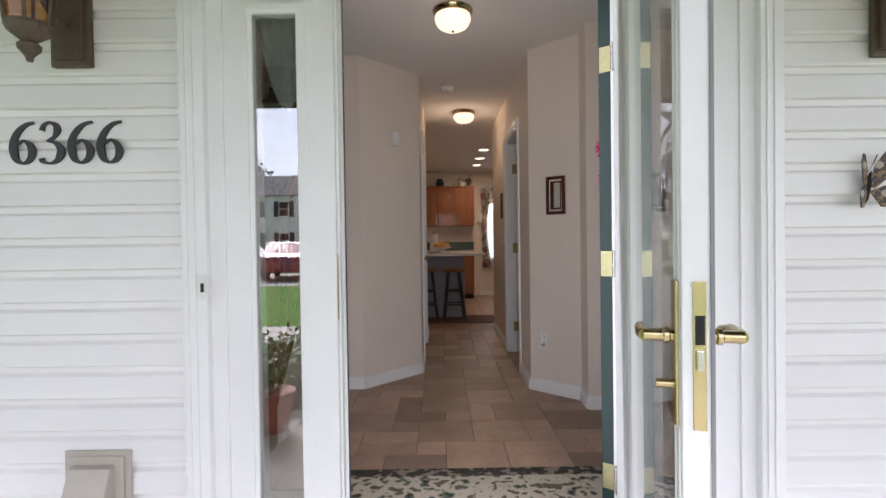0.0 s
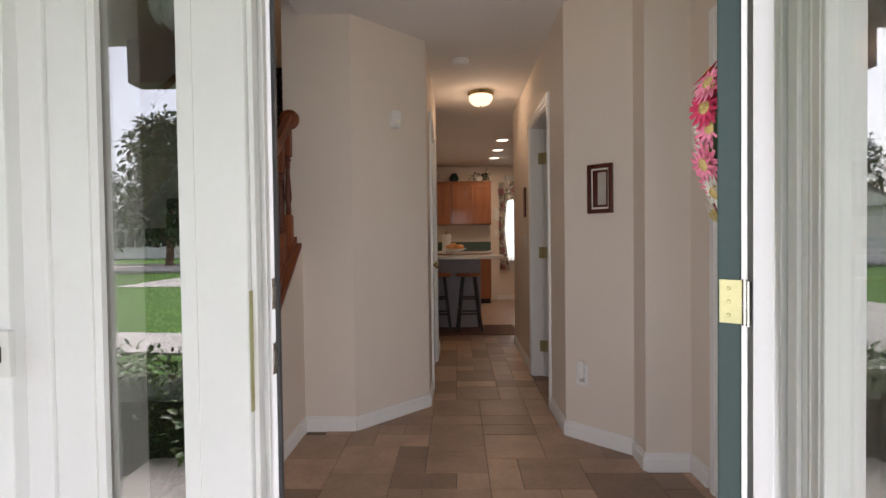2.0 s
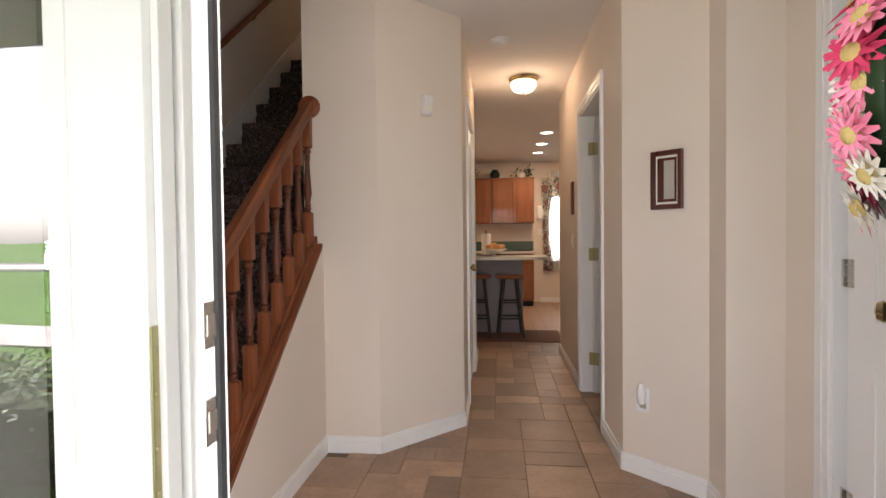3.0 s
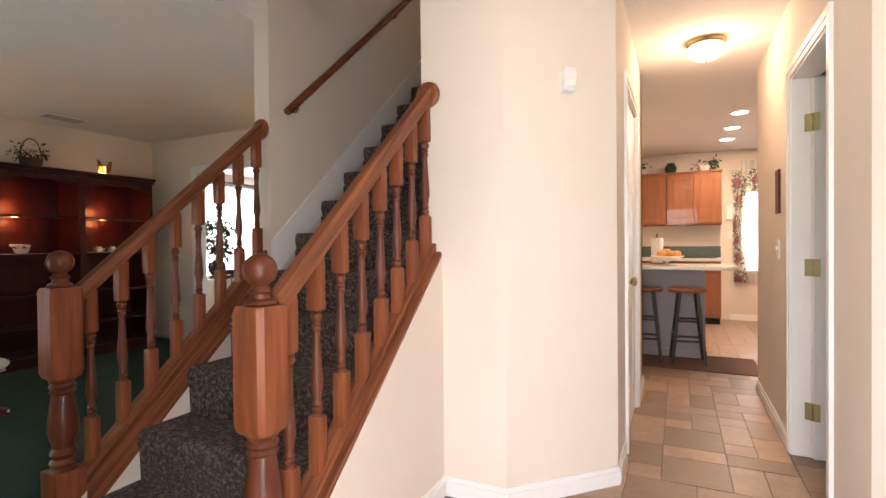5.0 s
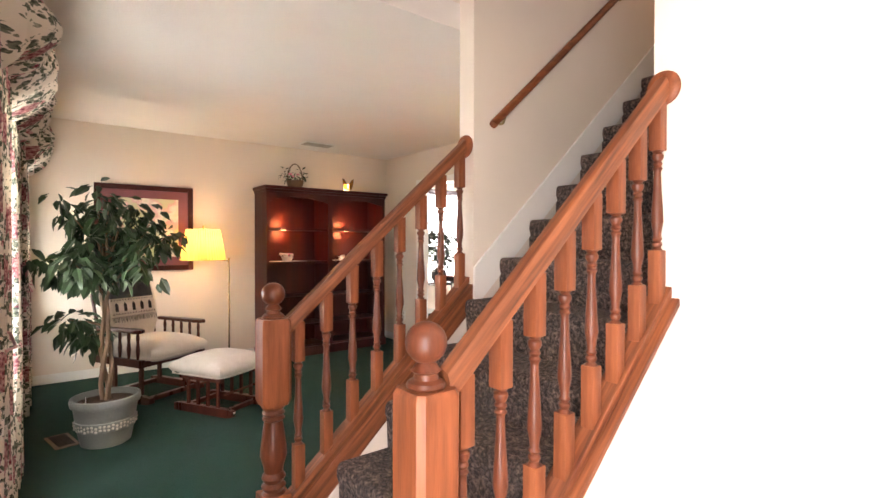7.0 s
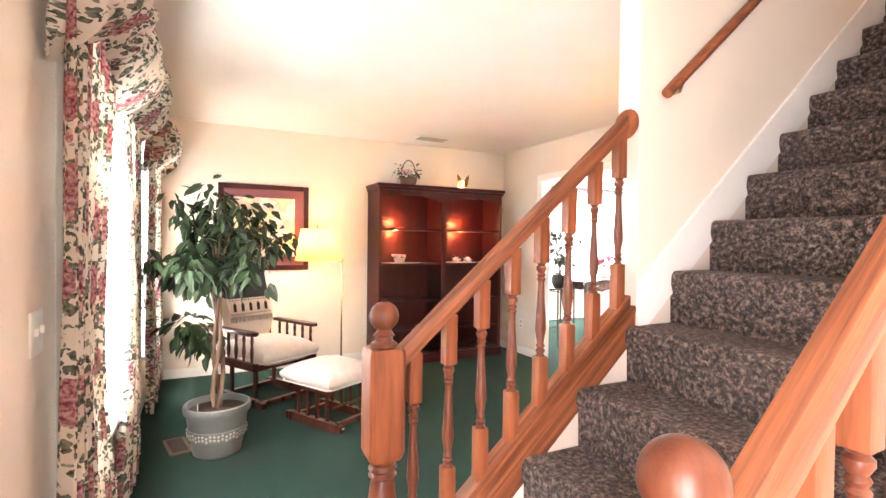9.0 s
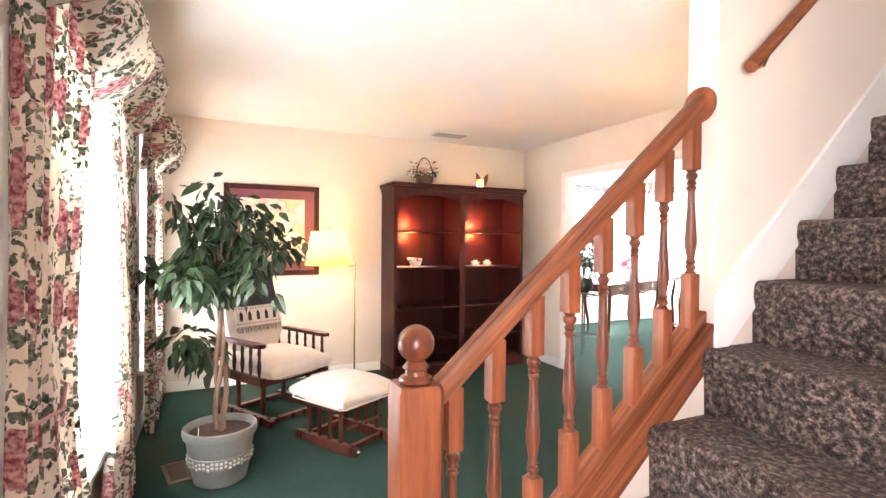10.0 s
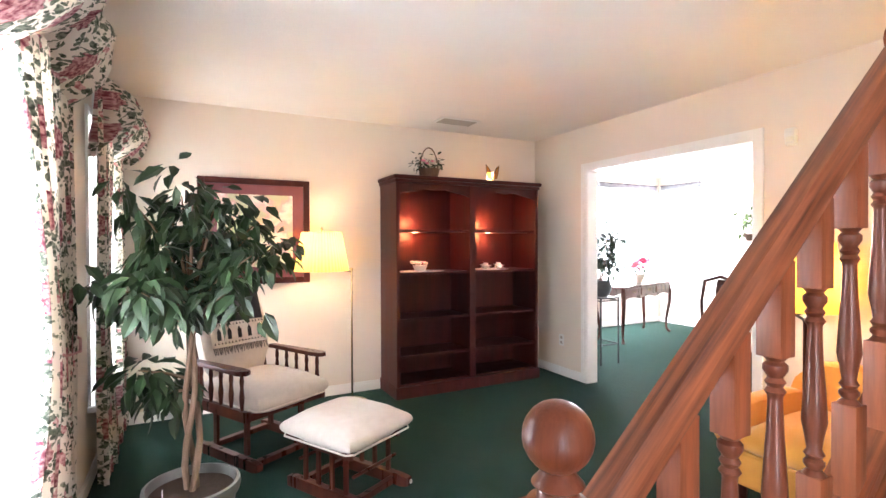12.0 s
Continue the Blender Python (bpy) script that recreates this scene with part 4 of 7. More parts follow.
for s, nm in ((-1, "outer_lever"), (1, "inner_lever")):
    bm = cube(sw - 0.045, sw - 0.010, s * 0.0245 - 0.003, s * 0.0245 + 0.003, zl - 0.135, zl + 0.085, bev=0.002)
    part("escutcheon", bm, "brass", sd)
    bm = tube([(sw - 0.028, s * 0.026, zl), (sw - 0.028, s * 0.070, zl)], 0.0095, 14)
    lathe([(0.008, 0), (0.013, 0.004), (0.013, 0.010), (0.008, 0.014)], 14, bm, pose(sw - 0.028, s * 0.030, zl, -90 * s))
    tube([(sw - 0.028, s * 0.066, zl), (sw - 0.045, s * 0.070, zl), (sw - 0.085, s * 0.068, zl + 0.002), (sw - 0.125, s * 0.064, zl - 0.006)], 0.0105, 12, bm, 0.008)
    part("lever", bm, "brass", sd, "brass lever handle", True)
bm = tube([(sw - 0.028, -0.026, zl - 0.075), (sw - 0.028, -0.052, zl - 0.075)], 0.007, 12)
part("lock_knob", bm, "brass", sd, smooth=True)
for z in (0.25, 0.62, 1.02, 1.5, 1.9):
    part("screw", lathe([(0.004, 0), (0.003, 0.002)], 8, m=pose(sw, -0.004, z, 0, 90)), "steel", sd)
# stops and steps on the two door posts
for xa, s_ in ((J0, 1), (J1, -1)):
    bm = bmesh.new()
    for y0, y1, tt in ((1.572, 1.596, 0.010), (1.604, 1.622, 0.016), (1.640, 1.652, 0.006)):
        x0, x1 = sorted((xa + s_ * 0.0005, xa + s_ * tt))
        box(bm, x0, x1, y0, y1, -0.02, 2.04, 0.002)
    setting("trim_door_stop", bm, "white", "white door stop on the entry post", "trim")
    x0, x1 = sorted((xa + s_ * 0.0005, xa + s_ * 0.004))
    setting("trim_door_gasket", cube(x0, x1, 1.5975, 1.6025, -0.02, 2.04), "slate", "grey gasket strip on the entry post", "trim")
# strike plate on the door post
bm = cube(J0 + 0.0005, J0 + 0.003, 1.5605, 1.5715, 0.825, 1.035, bev=0.001)
for z in (0.85, 0.90, 0.96, 1.01):
    lathe([(0.003, 0), (0.002, 0.0015)], 8, bm, pose(J0 + 0.003, 1.566, z, 0, 90))
tagged(part("strike_plate", bm, "hinge", None), "long brass strike plate on the white door post", "strike plate")
for z in (0.892, 1.018):
    bm = cube(J0 + 0.0005, J0 + 0.003, 1.656, 1.684, z - 0.03, z + 0.03, bev=0.001)
    box(bm, J0 + 0.003, J0 + 0.0042, 1.662, 1.678, z - 0.014, z + 0.014)
    tagged(part("strike_plate", bm, "steel", None), "small dull steel strike plate on the white door post", "strike plate", "small strike plates")
bm = cube(J0 + 0.0005, J0 + 0.007, W_IN - 0.028, W_IN - 0.016, 0.02, 2.03)
tagged(part("weather_strip", bm, "black", None), "dark rubber weather strip on the door post", "weather strip")

# doorbell
db = thing("doorbell", "small white doorbell on the entry casing", "doorbell", pose(-0.760, Y0 - 0.001, 0.935))
part("body", cube(-0.018, 0.018, -0.014, 0.0, -0.04, 0.04, bev=0.003), "plastic", db)
part("button", cube(-0.005, 0.005, -0.018, -0.014, -0.014, 0.014, bev=0.002), "dark", db, "dark bell button")

# vinyl siding, course by course
SP = 0.104
for nm, x0, x1 in (("siding_west", -7.4, -0.832), ("siding_east", 1.082, 4.2)):
    s = tagged(thing(nm, "white horizontal vinyl lap siding", "siding"), kind="structure")
    holes = [WIN1, WIN2] if x0 < -1 else []
    for k in range(27):
        z = -0.151 + k * SP
        spans = [(x0, x1)]
        for h in holes:
            if z + SP > h[2] and z < h[3]:
                spans = [q for a, b in spans for q in ((a, min(b, h[0] - 0.06)), (max(a, h[1] + 0.06), b)) if q[1] - q[0] > 0.05]
        for a, b in spans:
            bm = prism([(W_OUT - 0.001, z), (W_OUT - 0.026, z), (W_OUT - 0.031, z + 0.004), (W_OUT - 0.030, z + 0.014), (W_OUT - 0.024, z + SP * 0.70), (W_OUT - 0.009, z + SP * 0.80), (W_OUT - 0.009, z + SP), (W_OUT - 0.001, z + SP)], "x", a, b)
            part("siding_board", bm, "siding", s)

# house number
def ribbon(line, h, depth):
    """A pen stroke of changing width (across, up, width) as shares of the height h, made into a thick plate."""
    pts = []
    for k in range(len(line) - 1):
        p = [Vector(line[min(max(k + d, 0), len(line) - 1)]) for d in (-1, 0, 1, 2)]
        for j in range(6):
            u = j / 6
            pts.append((2 * p[1] + (p[2] - p[0]) * u + (2 * p[0] - 5 * p[1] + 4 * p[2] - p[3]) * u * u + (3 * p[1] - p[0] - 3 * p[2] + p[3]) * u ** 3) * 0.5 * h)
    pts.append(Vector(line[-1]) * h)
    bm, rows = bmesh.new(), []
    for k, p in enumerate(pts):
        d = pts[min(k + 1, len(pts) - 1)] - pts[max(k - 1, 0)]
        n = Vector((-d.y, d.x)).normalized() * p.z / 2
        rows.append([bm.verts.new((p.x + n.x * s, y, p.y + n.y * s)) for s, y in ((1, 0), (1, -depth), (-1, -depth), (-1, 0))])
    for r0, r1 in zip(rows, rows[1:]):
        for i in range(4):
            bm.faces.new((r0[i], r0[(i + 1) % 4], r1[(i + 1) % 4], r1[i]))
    bm.faces.new(rows[0]), bm.faces.new(rows[-1][::-1])
    return bm


SIX = [(0.58, 0.97, 0.05), (0.40, 0.92, 0.08), (0.23, 0.77, 0.13), (0.12, 0.55, 0.17), (0.10, 0.33, 0.18), (0.16, 0.12, 0.13), (0.31, 0.03, 0.06),
       (0.47, 0.11, 0.12), (0.53, 0.29, 0.16), (0.47, 0.47, 0.12), (0.33, 0.55, 0.06), (0.19, 0.47, 0.05)]
THREE = [(0.09, 0.78, 0.11), (0.14, 0.91, 0.07), (0.28, 0.97, 0.06), (0.42, 0.90, 0.12), (0.45, 0.77, 0.15), (0.37, 0.62, 0.08), (0.22, 0.54, 0.04),
         (0.39, 0.50, 0.08), (0.51, 0.38, 0.15), (0.52, 0.24, 0.17), (0.42, 0.08, 0.10), (0.26, 0.02, 0.05), (0.10, 0.07, 0.09), (0.07, 0.14, 0.12)]
hn = thing("house_number", "black serif house number 6366 mounted on the siding", "house number", pose(-1.383, W_OUT - 0.028, 1.333))
for k, line in enumerate((SIX, THREE, SIX, SIX)):
    part("digit", ribbon(line, 0.137, 0.008), "black", hn, m=pose(k * 0.0925, 0, 0))


def lantern(x):
    """Coach lantern: stepped back plate, scrolled arm, tapering glazed body with a turned foot."""
    t = thing("wall_lantern", "weathered bronze coach lantern beside the entry", "wall lantern", pose(x, W_OUT - 0.030, 1.80), "entry lanterns")
    bm = cube(-0.062, 0.062, -0.022, 0.0, -0.165, 0.20, bev=0.006)
    box(bm, -0.048, 0.048, -0.036, -0.022, -0.145, 0.18, 0.006)
    part("back_plate", bm, "lampcase", t)
    s = -1 if x < 0 else 1
    part("arm", tube([(0, -0.03, 0.06), (0, -0.08, 0.05), (0, -0.125, 0.0), (0, -0.085, -0.04), (0, -0.045, -0.05)], 0.013, 10), "lampcase", t, smooth=True)
    c = pose(0, -0.175, 0)
    bm = lathe([(0.008, -0.205), (0.012, -0.190), (0.028, -0.172), (0.030, -0.160), (0.018, -0.150), (0.050, -0.125), (0.058, -0.110), (0.058, -0.100)], 12, m=c)
    part("roof", lathe([(0.086, 0.15), (0.095, 0.162), (0.070, 0.20), (0.03, 0.235), (0.012, 0.26)], 6, m=c), "lampcase", t)
    for k in range(6):
        a = math.pi * k / 3
        part("cage_bar", tube([(0.056 * math.cos(a), -0.175 + 0.056 * math.sin(a), -0.105), (0.086 * math.cos(a), -0.175 + 0.086 * math.sin(a), 0.155)], 0.005, 6), "lampcase", t)
    part("foot", bm, "lampcase", t)
    part("lamp_glass", lathe([(0.050, -0.10), (0.080, 0.15)], 6, m=c), "amberglass", t, "amber tinted panes")
    return t


lantern(-1.168)
lantern(1.425)

# hooded vent low on the wall
v = thing("wall_vent", "tan plastic dryer vent hood on the siding", "wall vent", pose(-1.122, W_OUT - 0.028, 0.275))
bm = cube(-0.105, 0.105, -0.012, 0.0, -0.14, 0.14, bev=0.004)
box(bm, -0.088, 0.088, -0.022, -0.012, -0.125, 0.125, 0.004)
part("flange", bm, "tan", v)
bm = prism([(-0.02, 0.10), (-0.045, 0.095), (-0.105, -0.06), (-0.105, -0.10), (-0.02, -0.10)], "x", -0.072, 0.06, bev=0.004)
part("hood", bm, "tan", v)

# butterfly ornament
b = thing("butterfly_ornament", "painted metal butterfly ornament on the siding", "ornament", pose(1.352, W_OUT - 0.04, 1.215))
part("body", lathe([(0.002, -0.05), (0.008, -0.03), (0.009, 0.02), (0.006, 0.05), (0.001, 0.06)], 10, m=pose(0, 0, 0, 0, 12)), "dark", b, smooth=True)
for s in (-1, 1):
    for nm, pts in (("upper_wing", [(0.004, 0.01), (0.03, 0.075), (0.060, 0.11), (0.072, 0.085), (0.058, 0.03), (0.02, 0.0)]), ("lower_wing", [(0.004, -0.005), (0.045, 0.005), (0.066, -0.03), (0.052, -0.065), (0.025, -0.06)])):
        bm = prism([(p * s * (0.7 if s < 0 else 1), q) for p, q in pts], "y", -0.002, 0.002, bev=0.0008)
        w = part(nm, bm, "wing", b, m=pose(0, 0, 0, 0, -s * 8, -s * 30))
        part("wing_spot", lathe([(0.012, 0), (0.010, 0.002)], 10, m=pose(pts[2][0] * s * 0.65, -0.003, pts[2][1] * 0.65, 90)), "tan", w)
    part("antenna", tube([(0, 0, 0.055), (s * 0.012, -0.01, 0.085), (s * 0.02, -0.015, 0.11)], 0.0015, 6), "dark", b)

# ceiling lamps of foyer and hall
def dome_lamp(x, y, label):
    t = thing("ceiling_lamp", label, "ceiling lamp", pose(x, y, H), "flush ceiling lamps")
    part("canopy", lathe([(0.1147, 0.0000), (0.1184, -0.0089), (0.1110, -0.0207), (0.1051, -0.0237), (0.1080, -0.0296), (0.1021, -0.0340)], 32), "brass", t, "polished brass rim", True)
    bm = lathe([(0.0999, -0.0326), (0.1051, -0.0481), (0.1006, -0.0740), (0.0829, -0.0999), (0.0518, -0.1169), (0.0148, -0.1228)], 40)
    for v in bm.verts:
        k = math.atan2(v.co.y, v.co.x)
        f = 1 + 0.018 * math.cos(k * 20)
        v.co.x, v.co.y = v.co.x * f, v.co.y * f
    g = part("glass_bowl", bm, "opal", t, "ribbed opal glass bowl, lit", True)
    g.visible_shadow = False
    part("finial", lathe([(0.0089, -0.1214), (0.0104, -0.1258), (0.0059, -0.1302), (0.0022, -0.1347)], 12), "brass", t, smooth=True)


dome_lamp(0.075, 2.90, "lit brass and opal glass ceiling lamp in the foyer")
dome_lamp(0.244, 5.17, "lit brass and opal glass ceiling lamp in the hall")
for k, y in enumerate((7.33, 8.07, 8.78)):
    t = thing("downlight", "lit round recessed ceiling downlight", "downlight", pose(0.64, y, H), "kitchen downlights")
    part("trim_ring", lathe([(0.075, 0.0), (0.095, 0.0), (0.095, -0.005), (0.075, -0.008)], 24, cap=False), "plastic", t, smooth=True)
    part("lens", lathe([(0.078, -0.002), (0.078, -0.004)], 24), "bulb", t, "glowing lens")
s = thing("smoke_detector", "round white smoke detector on the hall ceiling", "smoke detector", pose(0.056, 4.36, H))
part("base", lathe([(0.062, 0.0), (0.062, -0.012), (0.055, -0.015)], 24), "plastic", s, smooth=True)
part("cap", lathe([(0.052, -0.014), (0.050, -0.034), (0.040, -0.042), (0.01, -0.043)], 24), "plastic", s, smooth=True)

# framed picture on the angled wall
a0, a1 = Vector((XHR, 3.515, 0)), Vector((0.912, 3.25, 0))
dr = (a1 - a0).normalized()
fr = thing("framed_picture", "small dark-framed picture with a pale mat on the angled foyer wall", "picture", Matrix.Translation(a0 + dr * 0.220 + Vector((0, 0, 1.375))) @ pose(0, 0, 0, 0, 0, math.degrees(math.atan2(dr.y, dr.x))))
bm = bmesh.new()
for x0, x1, z0, z1 in ((-0.070, -0.050, -0.130, 0.130), (0.050, 0.070, -0.130, 0.130), (-0.050, 0.050, 0.108, 0.130), (-0.050, 0.050, -0.130, -0.108)):
    box(bm, x0, x1, -0.024, -0.002, z0, z1, 0.004)
part("frame", bm, "darkwood", fr, "dark wooden frame")
part("mat_board", cube(-0.050, 0.050, -0.010, -0.004, -0.108, 0.108), "ivory", fr)
part("print", cube(-0.042, 0.042, -0.013, -0.010, -0.098, 0.098), "darkwood", fr, "dark inner print")
part("photo", cube(-0.012, 0.034, -0.015, -0.013, -0.085, 0.085), "tan", fr, "pale stair picture")
# plates, outlets, sensors
def plate(nm, lab, cat, m, w=0.07, h=0.115, kind="switch"):
    t = thing(nm, lab, cat, m)
    part("cover", cube(-w / 2, w / 2, -0.006, 0.0, -h / 2, h / 2, bev=0.002), "plastic", t)
    if kind == "switch":
        for x in ([-w / 4, w / 4] if w > 0.1 else [0]):
            part("toggle", cube(x - 0.005, x + 0.005, -0.016, -0.006, -0.006, 0.016, bev=0.002), "plastic", t)
    else:
        for z in (-0.025, 0.025):
            part("socket", cube(-0.016, 0.016, -0.008, -0.006, z - 0.014, z + 0.014, bev=0.001), "tan", t)
    return t


plate("wall_outlet", "white wall outlet with plugged night light", "outlet", Matrix.Translation(a0 + dr * 0.105 + Vector((0, 0, 0.36))) @ pose(0, 0, 0, 0, 0, math.degrees(math.atan2(dr.y, dr.x))), kind="outlet")
nl = part("night_light", lathe([(0.004, -0.045), (0.016, -0.04), (0.020, -0.01), (0.018, 0.03), (0.010, 0.052), (0.003, 0.056)], 16), "plastic", bpy.data.objects["wall_outlet"], "white plug-in night light", True, pose(0, -0.022, 0.028))
plate("light_switch", "white double light switch on the front wall", "light switch", pose(-2.29, W_IN, 1.06, 0, 0, 180), 0.115, 0.12)
plate("light_switch", "white light switch on the hall wall", "light switch", pose(XHR, 5.09, 1.09, 0, 0, -90))
plate("wall_outlet", "white wall outlet beside the bookcase", "outlet", pose(-5.42, DV, 0.355), kind="outlet")
for nm, m in (("alarm_sensor", Matrix.Translation((-0.372, 3.804, 1.865)) @ pose(0, 0, 0, 0, 0, math.degrees(math.atan2(0.42, 0.412)))), ("alarm_sensor", pose(-3.29, DV, 1.985))):
    t = thing(nm, "white wall-mounted alarm sensor", "alarm sensor", m, "alarm sensors")
    part("body", prism([(0.0, -0.055), (-0.03, -0.045), (-0.042, 0.02), (-0.036, 0.055), (0.0, 0.055)], "x", -0.03, 0.03, bev=0.005), "plastic", t)
    part("lens", cube(-0.02, 0.02, -0.045, -0.037, -0.03, 0.0, bev=0.003), "ivory", t)
t = thing("hall_plaque", "small dark wooden plaque on the hall wall", "plaque", pose(XHR, 5.06, 1.43, 0, 0, -90))
part("board", cube(-0.045, 0.045, -0.015, 0.0, -0.13, 0.13, bev=0.004), "darkwood", t)
# entry rug
rug = part("entry_rug", cube(-0.52, 0.78, 1.76, 2.28, -0.004, 0.007, bev=0.003), "rug", None)
tagged(rug, "dark floral entry rug with cream field just inside the door", "rug")

# ---- living room ----
def window_unit(nm, o, y0, y1, label, axis="x", cols=2, rows=4):
    """A double-hung window set in its opening: frame, sill, meeting rail and panes with muntins."""
    a, b, lo, hi = o
    w = tagged(thing(nm, label, "window"), kind="structure")

    def bx(bm, p, q, c0, c1, z0, z1, bev=0.0):
        return box(bm, p, q, c0, c1, z0, z1, bev) if axis == "x" else box(bm, c0, c1, p, q, z0, z1, bev)
    ym = (y0 + y1) / 2
    bm = bmesh.new()
    t = 0.045
    for p, q, z0, z1 in ((a, a + t, lo, hi), (b - t, b, lo, hi), (a + t, b - t, hi - t, hi), (a + t, b - t, lo, lo + t), (a + t, b - t, (lo + hi) / 2 - 0.02, (lo + hi) / 2 + 0.02)):
        bx(bm, p, q, ym - 0.025, ym + 0.025, z0, z1)
    part("window_frame", bm, "white", w)
    bm = bmesh.new()
    for k in range(1, cols):
        x = a + t + (b - a - 2 * t) * k / cols
        bx(bm, x - 0.008, x + 0.008, ym - 0.012, ym + 0.012, lo + t, hi - t)
    part("muntin", bm, "white", w)
    bm = bmesh.new()
    bx(bm, a + t - 0.005, b - t + 0.005, ym - 0.002, ym + 0.002, lo + t - 0.005, hi - t + 0.005)
    g = part("pane", bm, "glass", w)
    g.visible_shadow = False
    return w


for k, o in enumerate((WIN1, WIN2)):
    window_unit("window_%d" % (k + 1), o, W_OUT, W_IN, "white double-hung window behind floral curtains")
    bm = bmesh.new()
    casing(bm, "x", o, W_IN, 0.055, 0.014, 1)
    box(bm, o[0] - 0.08, o[1] + 0.08, W_IN, W_IN + 0.05, o[2] - 0.03, o[2], 0.004)
    setting("trim_window_%d" % (k + 1), bm, "trim", "white window casing and sill", "trim")


def uv_sheet(bm, rows, us, vs):
    """Faces between rows of points, with the cloth's own unfolded coordinates."""
    lay = bm.loops.layers.uv.new("UVMap")
    for j in range(len(rows) - 1):
        for i in range(len(rows[0]) - 1):
            f = bm.faces.new((rows[j][i], rows[j][i + 1], rows[j + 1][i + 1], rows[j + 1][i]))
            for lp, (a, b) in zip(f.loops, ((i, j), (i + 1, j), (i + 1, j + 1), (i, j + 1))):
                lp[lay].uv = (us[a], vs[b])


def drape(parent, x0, x1, ztop, zbot, y, folds, tie=None, side=1, name="panel", amp=0.022):
    """A hanging cloth in folds; where it is tied the inner edge is drawn to one side."""
    bm = bmesh.new()
    n, mrows = folds * 8, 36
    rows = []
    ph = (x0 * 7.3) % 6
    for j in range(mrows + 1):
        v = j / mrows
        z = ztop + (zbot - ztop) * v
        sq = 1.0
        if tie:
            d = (z - tie) / (0.95 if z > tie else 0.70)
            sq = 1 - 0.50 * math.exp(-d * d * 1.3)
        r = []
        for i in range(n + 1):
            u = i / n
            uu = u * sq if side > 0 else 1 - (1 - u) * sq
            x = x0 + (x1 - x0) * uu
            w = math.sin(u * folds * 2 * math.pi + ph + 0.5 * math.sin(v * 5)) + 0.35 * math.sin(u * folds * 4.3 * math.pi + 2 * v)
            r.append(bm.verts.new((x + 0.006 * math.sin(9 * v + u * 20), y + amp * w * (0.6 + 0.5 * v), z + (0.012 * math.sin(u * 31) if j == mrows else 0))))
        rows.append(r)
    uv_sheet(bm, rows, [x0 * 1.7 + (x1 - x0) * 1.25 * i / n for i in range(n + 1)], [ztop + (zbot - ztop) * j / mrows for j in range(mrows + 1)])
    o = part(name, bm, "floral", parent, smooth=True)
    o.modifiers.new("thickness", 'SOLIDIFY').thickness = 0.003
    return o


def valance(parent, x0, x1, ztop, drop, y):
    """A gathered, scalloped valance that puffs out from its rod, with lower tails at both ends."""
    bm = bmesh.new()
    n, mrows = 90, 14
    rows = []
    for j in range(mrows + 1):
        v = j / mrows
        r = []
        for i in range(n + 1):
            u = i / n
            scal = 0.62 + 0.38 * abs(math.cos(math.pi * u * 2)) ** 1.6
            z = ztop - drop * scal * v
            puff = 0.20 * max(0.0, math.sin(math.pi * min(1, v * 1.08))) ** 0.8 * min(1.0, u * 14, (1 - u) * 14) ** 0.5
            w = 0.012 * math.sin(u * 60 + 2 * math.sin(5 * v + u * 9)) + 0.008 * math.sin(u * 133 + v * 6)
            r.append(bm.verts.new((x0 + (x1 - x0) * u, y + puff + w, z + 0.01 * math.sin(u * 47 + v * 3))))
        rows.append(r)
    uv_sheet(bm, rows, [x0 + (x1 - x0) * 1.2 * i / n for i in range(n + 1)], [5 + ztop - drop * 1.3 * j / mrows for j in range(mrows + 1)])
    o = part("valance", bm, "floral", parent, smooth=True)
    o.modifiers.new("thickness", 'SOLIDIFY').thickness = 0.003
    return o


for x0, x1 in ((-4.02, -2.25), (-5.82, -4.76)):
    c = thing("curtains", "cream floral curtains with tied-back panels and puffed valance", "curtains", group="living room curtains")
    w = (x1 - x0) * 0.44
    drape(c, x0, x0 + w, 2.24, 0.03, W_IN + 0.075, 6, tie=0.95, side=1)
    drape(c, x1 - w * 1.1, x1, 2.24, 0.03, W_IN + 0.080, 8, tie=0.95, side=-1)
    valance(c, x0 - 0.02, x1 - 0.01, 2.28, 0.47, W_IN + 0.045)
    for xa, xb in ((x0 - 0.005, x0 + 0.25), (x1 - 0.30, x1 - 0.03)):
        part("tieback", tube([(xa, W_IN + 0.075, 0.97), (xa, W_IN + 0.105, 0.95), ((xa + xb) / 2, W_IN + 0.125, 0.92), (xb, W_IN + 0.105, 0.93), (xb, W_IN + 0.075, 0.95)], 0.005, 8), "floral", c, smooth=True)
    part("rod", tube([(x0 - 0.02, W_IN + 0.01, 2.25), (x0 - 0.02, W_IN + 0.06, 2.25), (x1 + 0.02, W_IN + 0.06, 2.25), (x1 + 0.02, W_IN + 0.01, 2.25)], 0.009, 8), "plastic", c)
    bm = bmesh.new()
    n = 80
    xs, xe = x0 + 0.10, x1 - 0.10
    top = [bm.verts.new((xs + (xe - xs) * i / n, W_IN + 0.035 + 0.008 * math.sin(i * 0.9), 2.22)) for i in range(n + 1)]
    low = [bm.verts.new((xs + (xe - xs) * i / n, W_IN + 0.035 + 0.013 * math.sin(i * 0.9 + 0.4), 0.42)) for i in range(n + 1)]
    for i in range(n):
        bm.faces.new((top[i], top[i + 1], low[i + 1], low[i]))
    part("sheer", bm, "sheer", c, "white sheer lining", True)


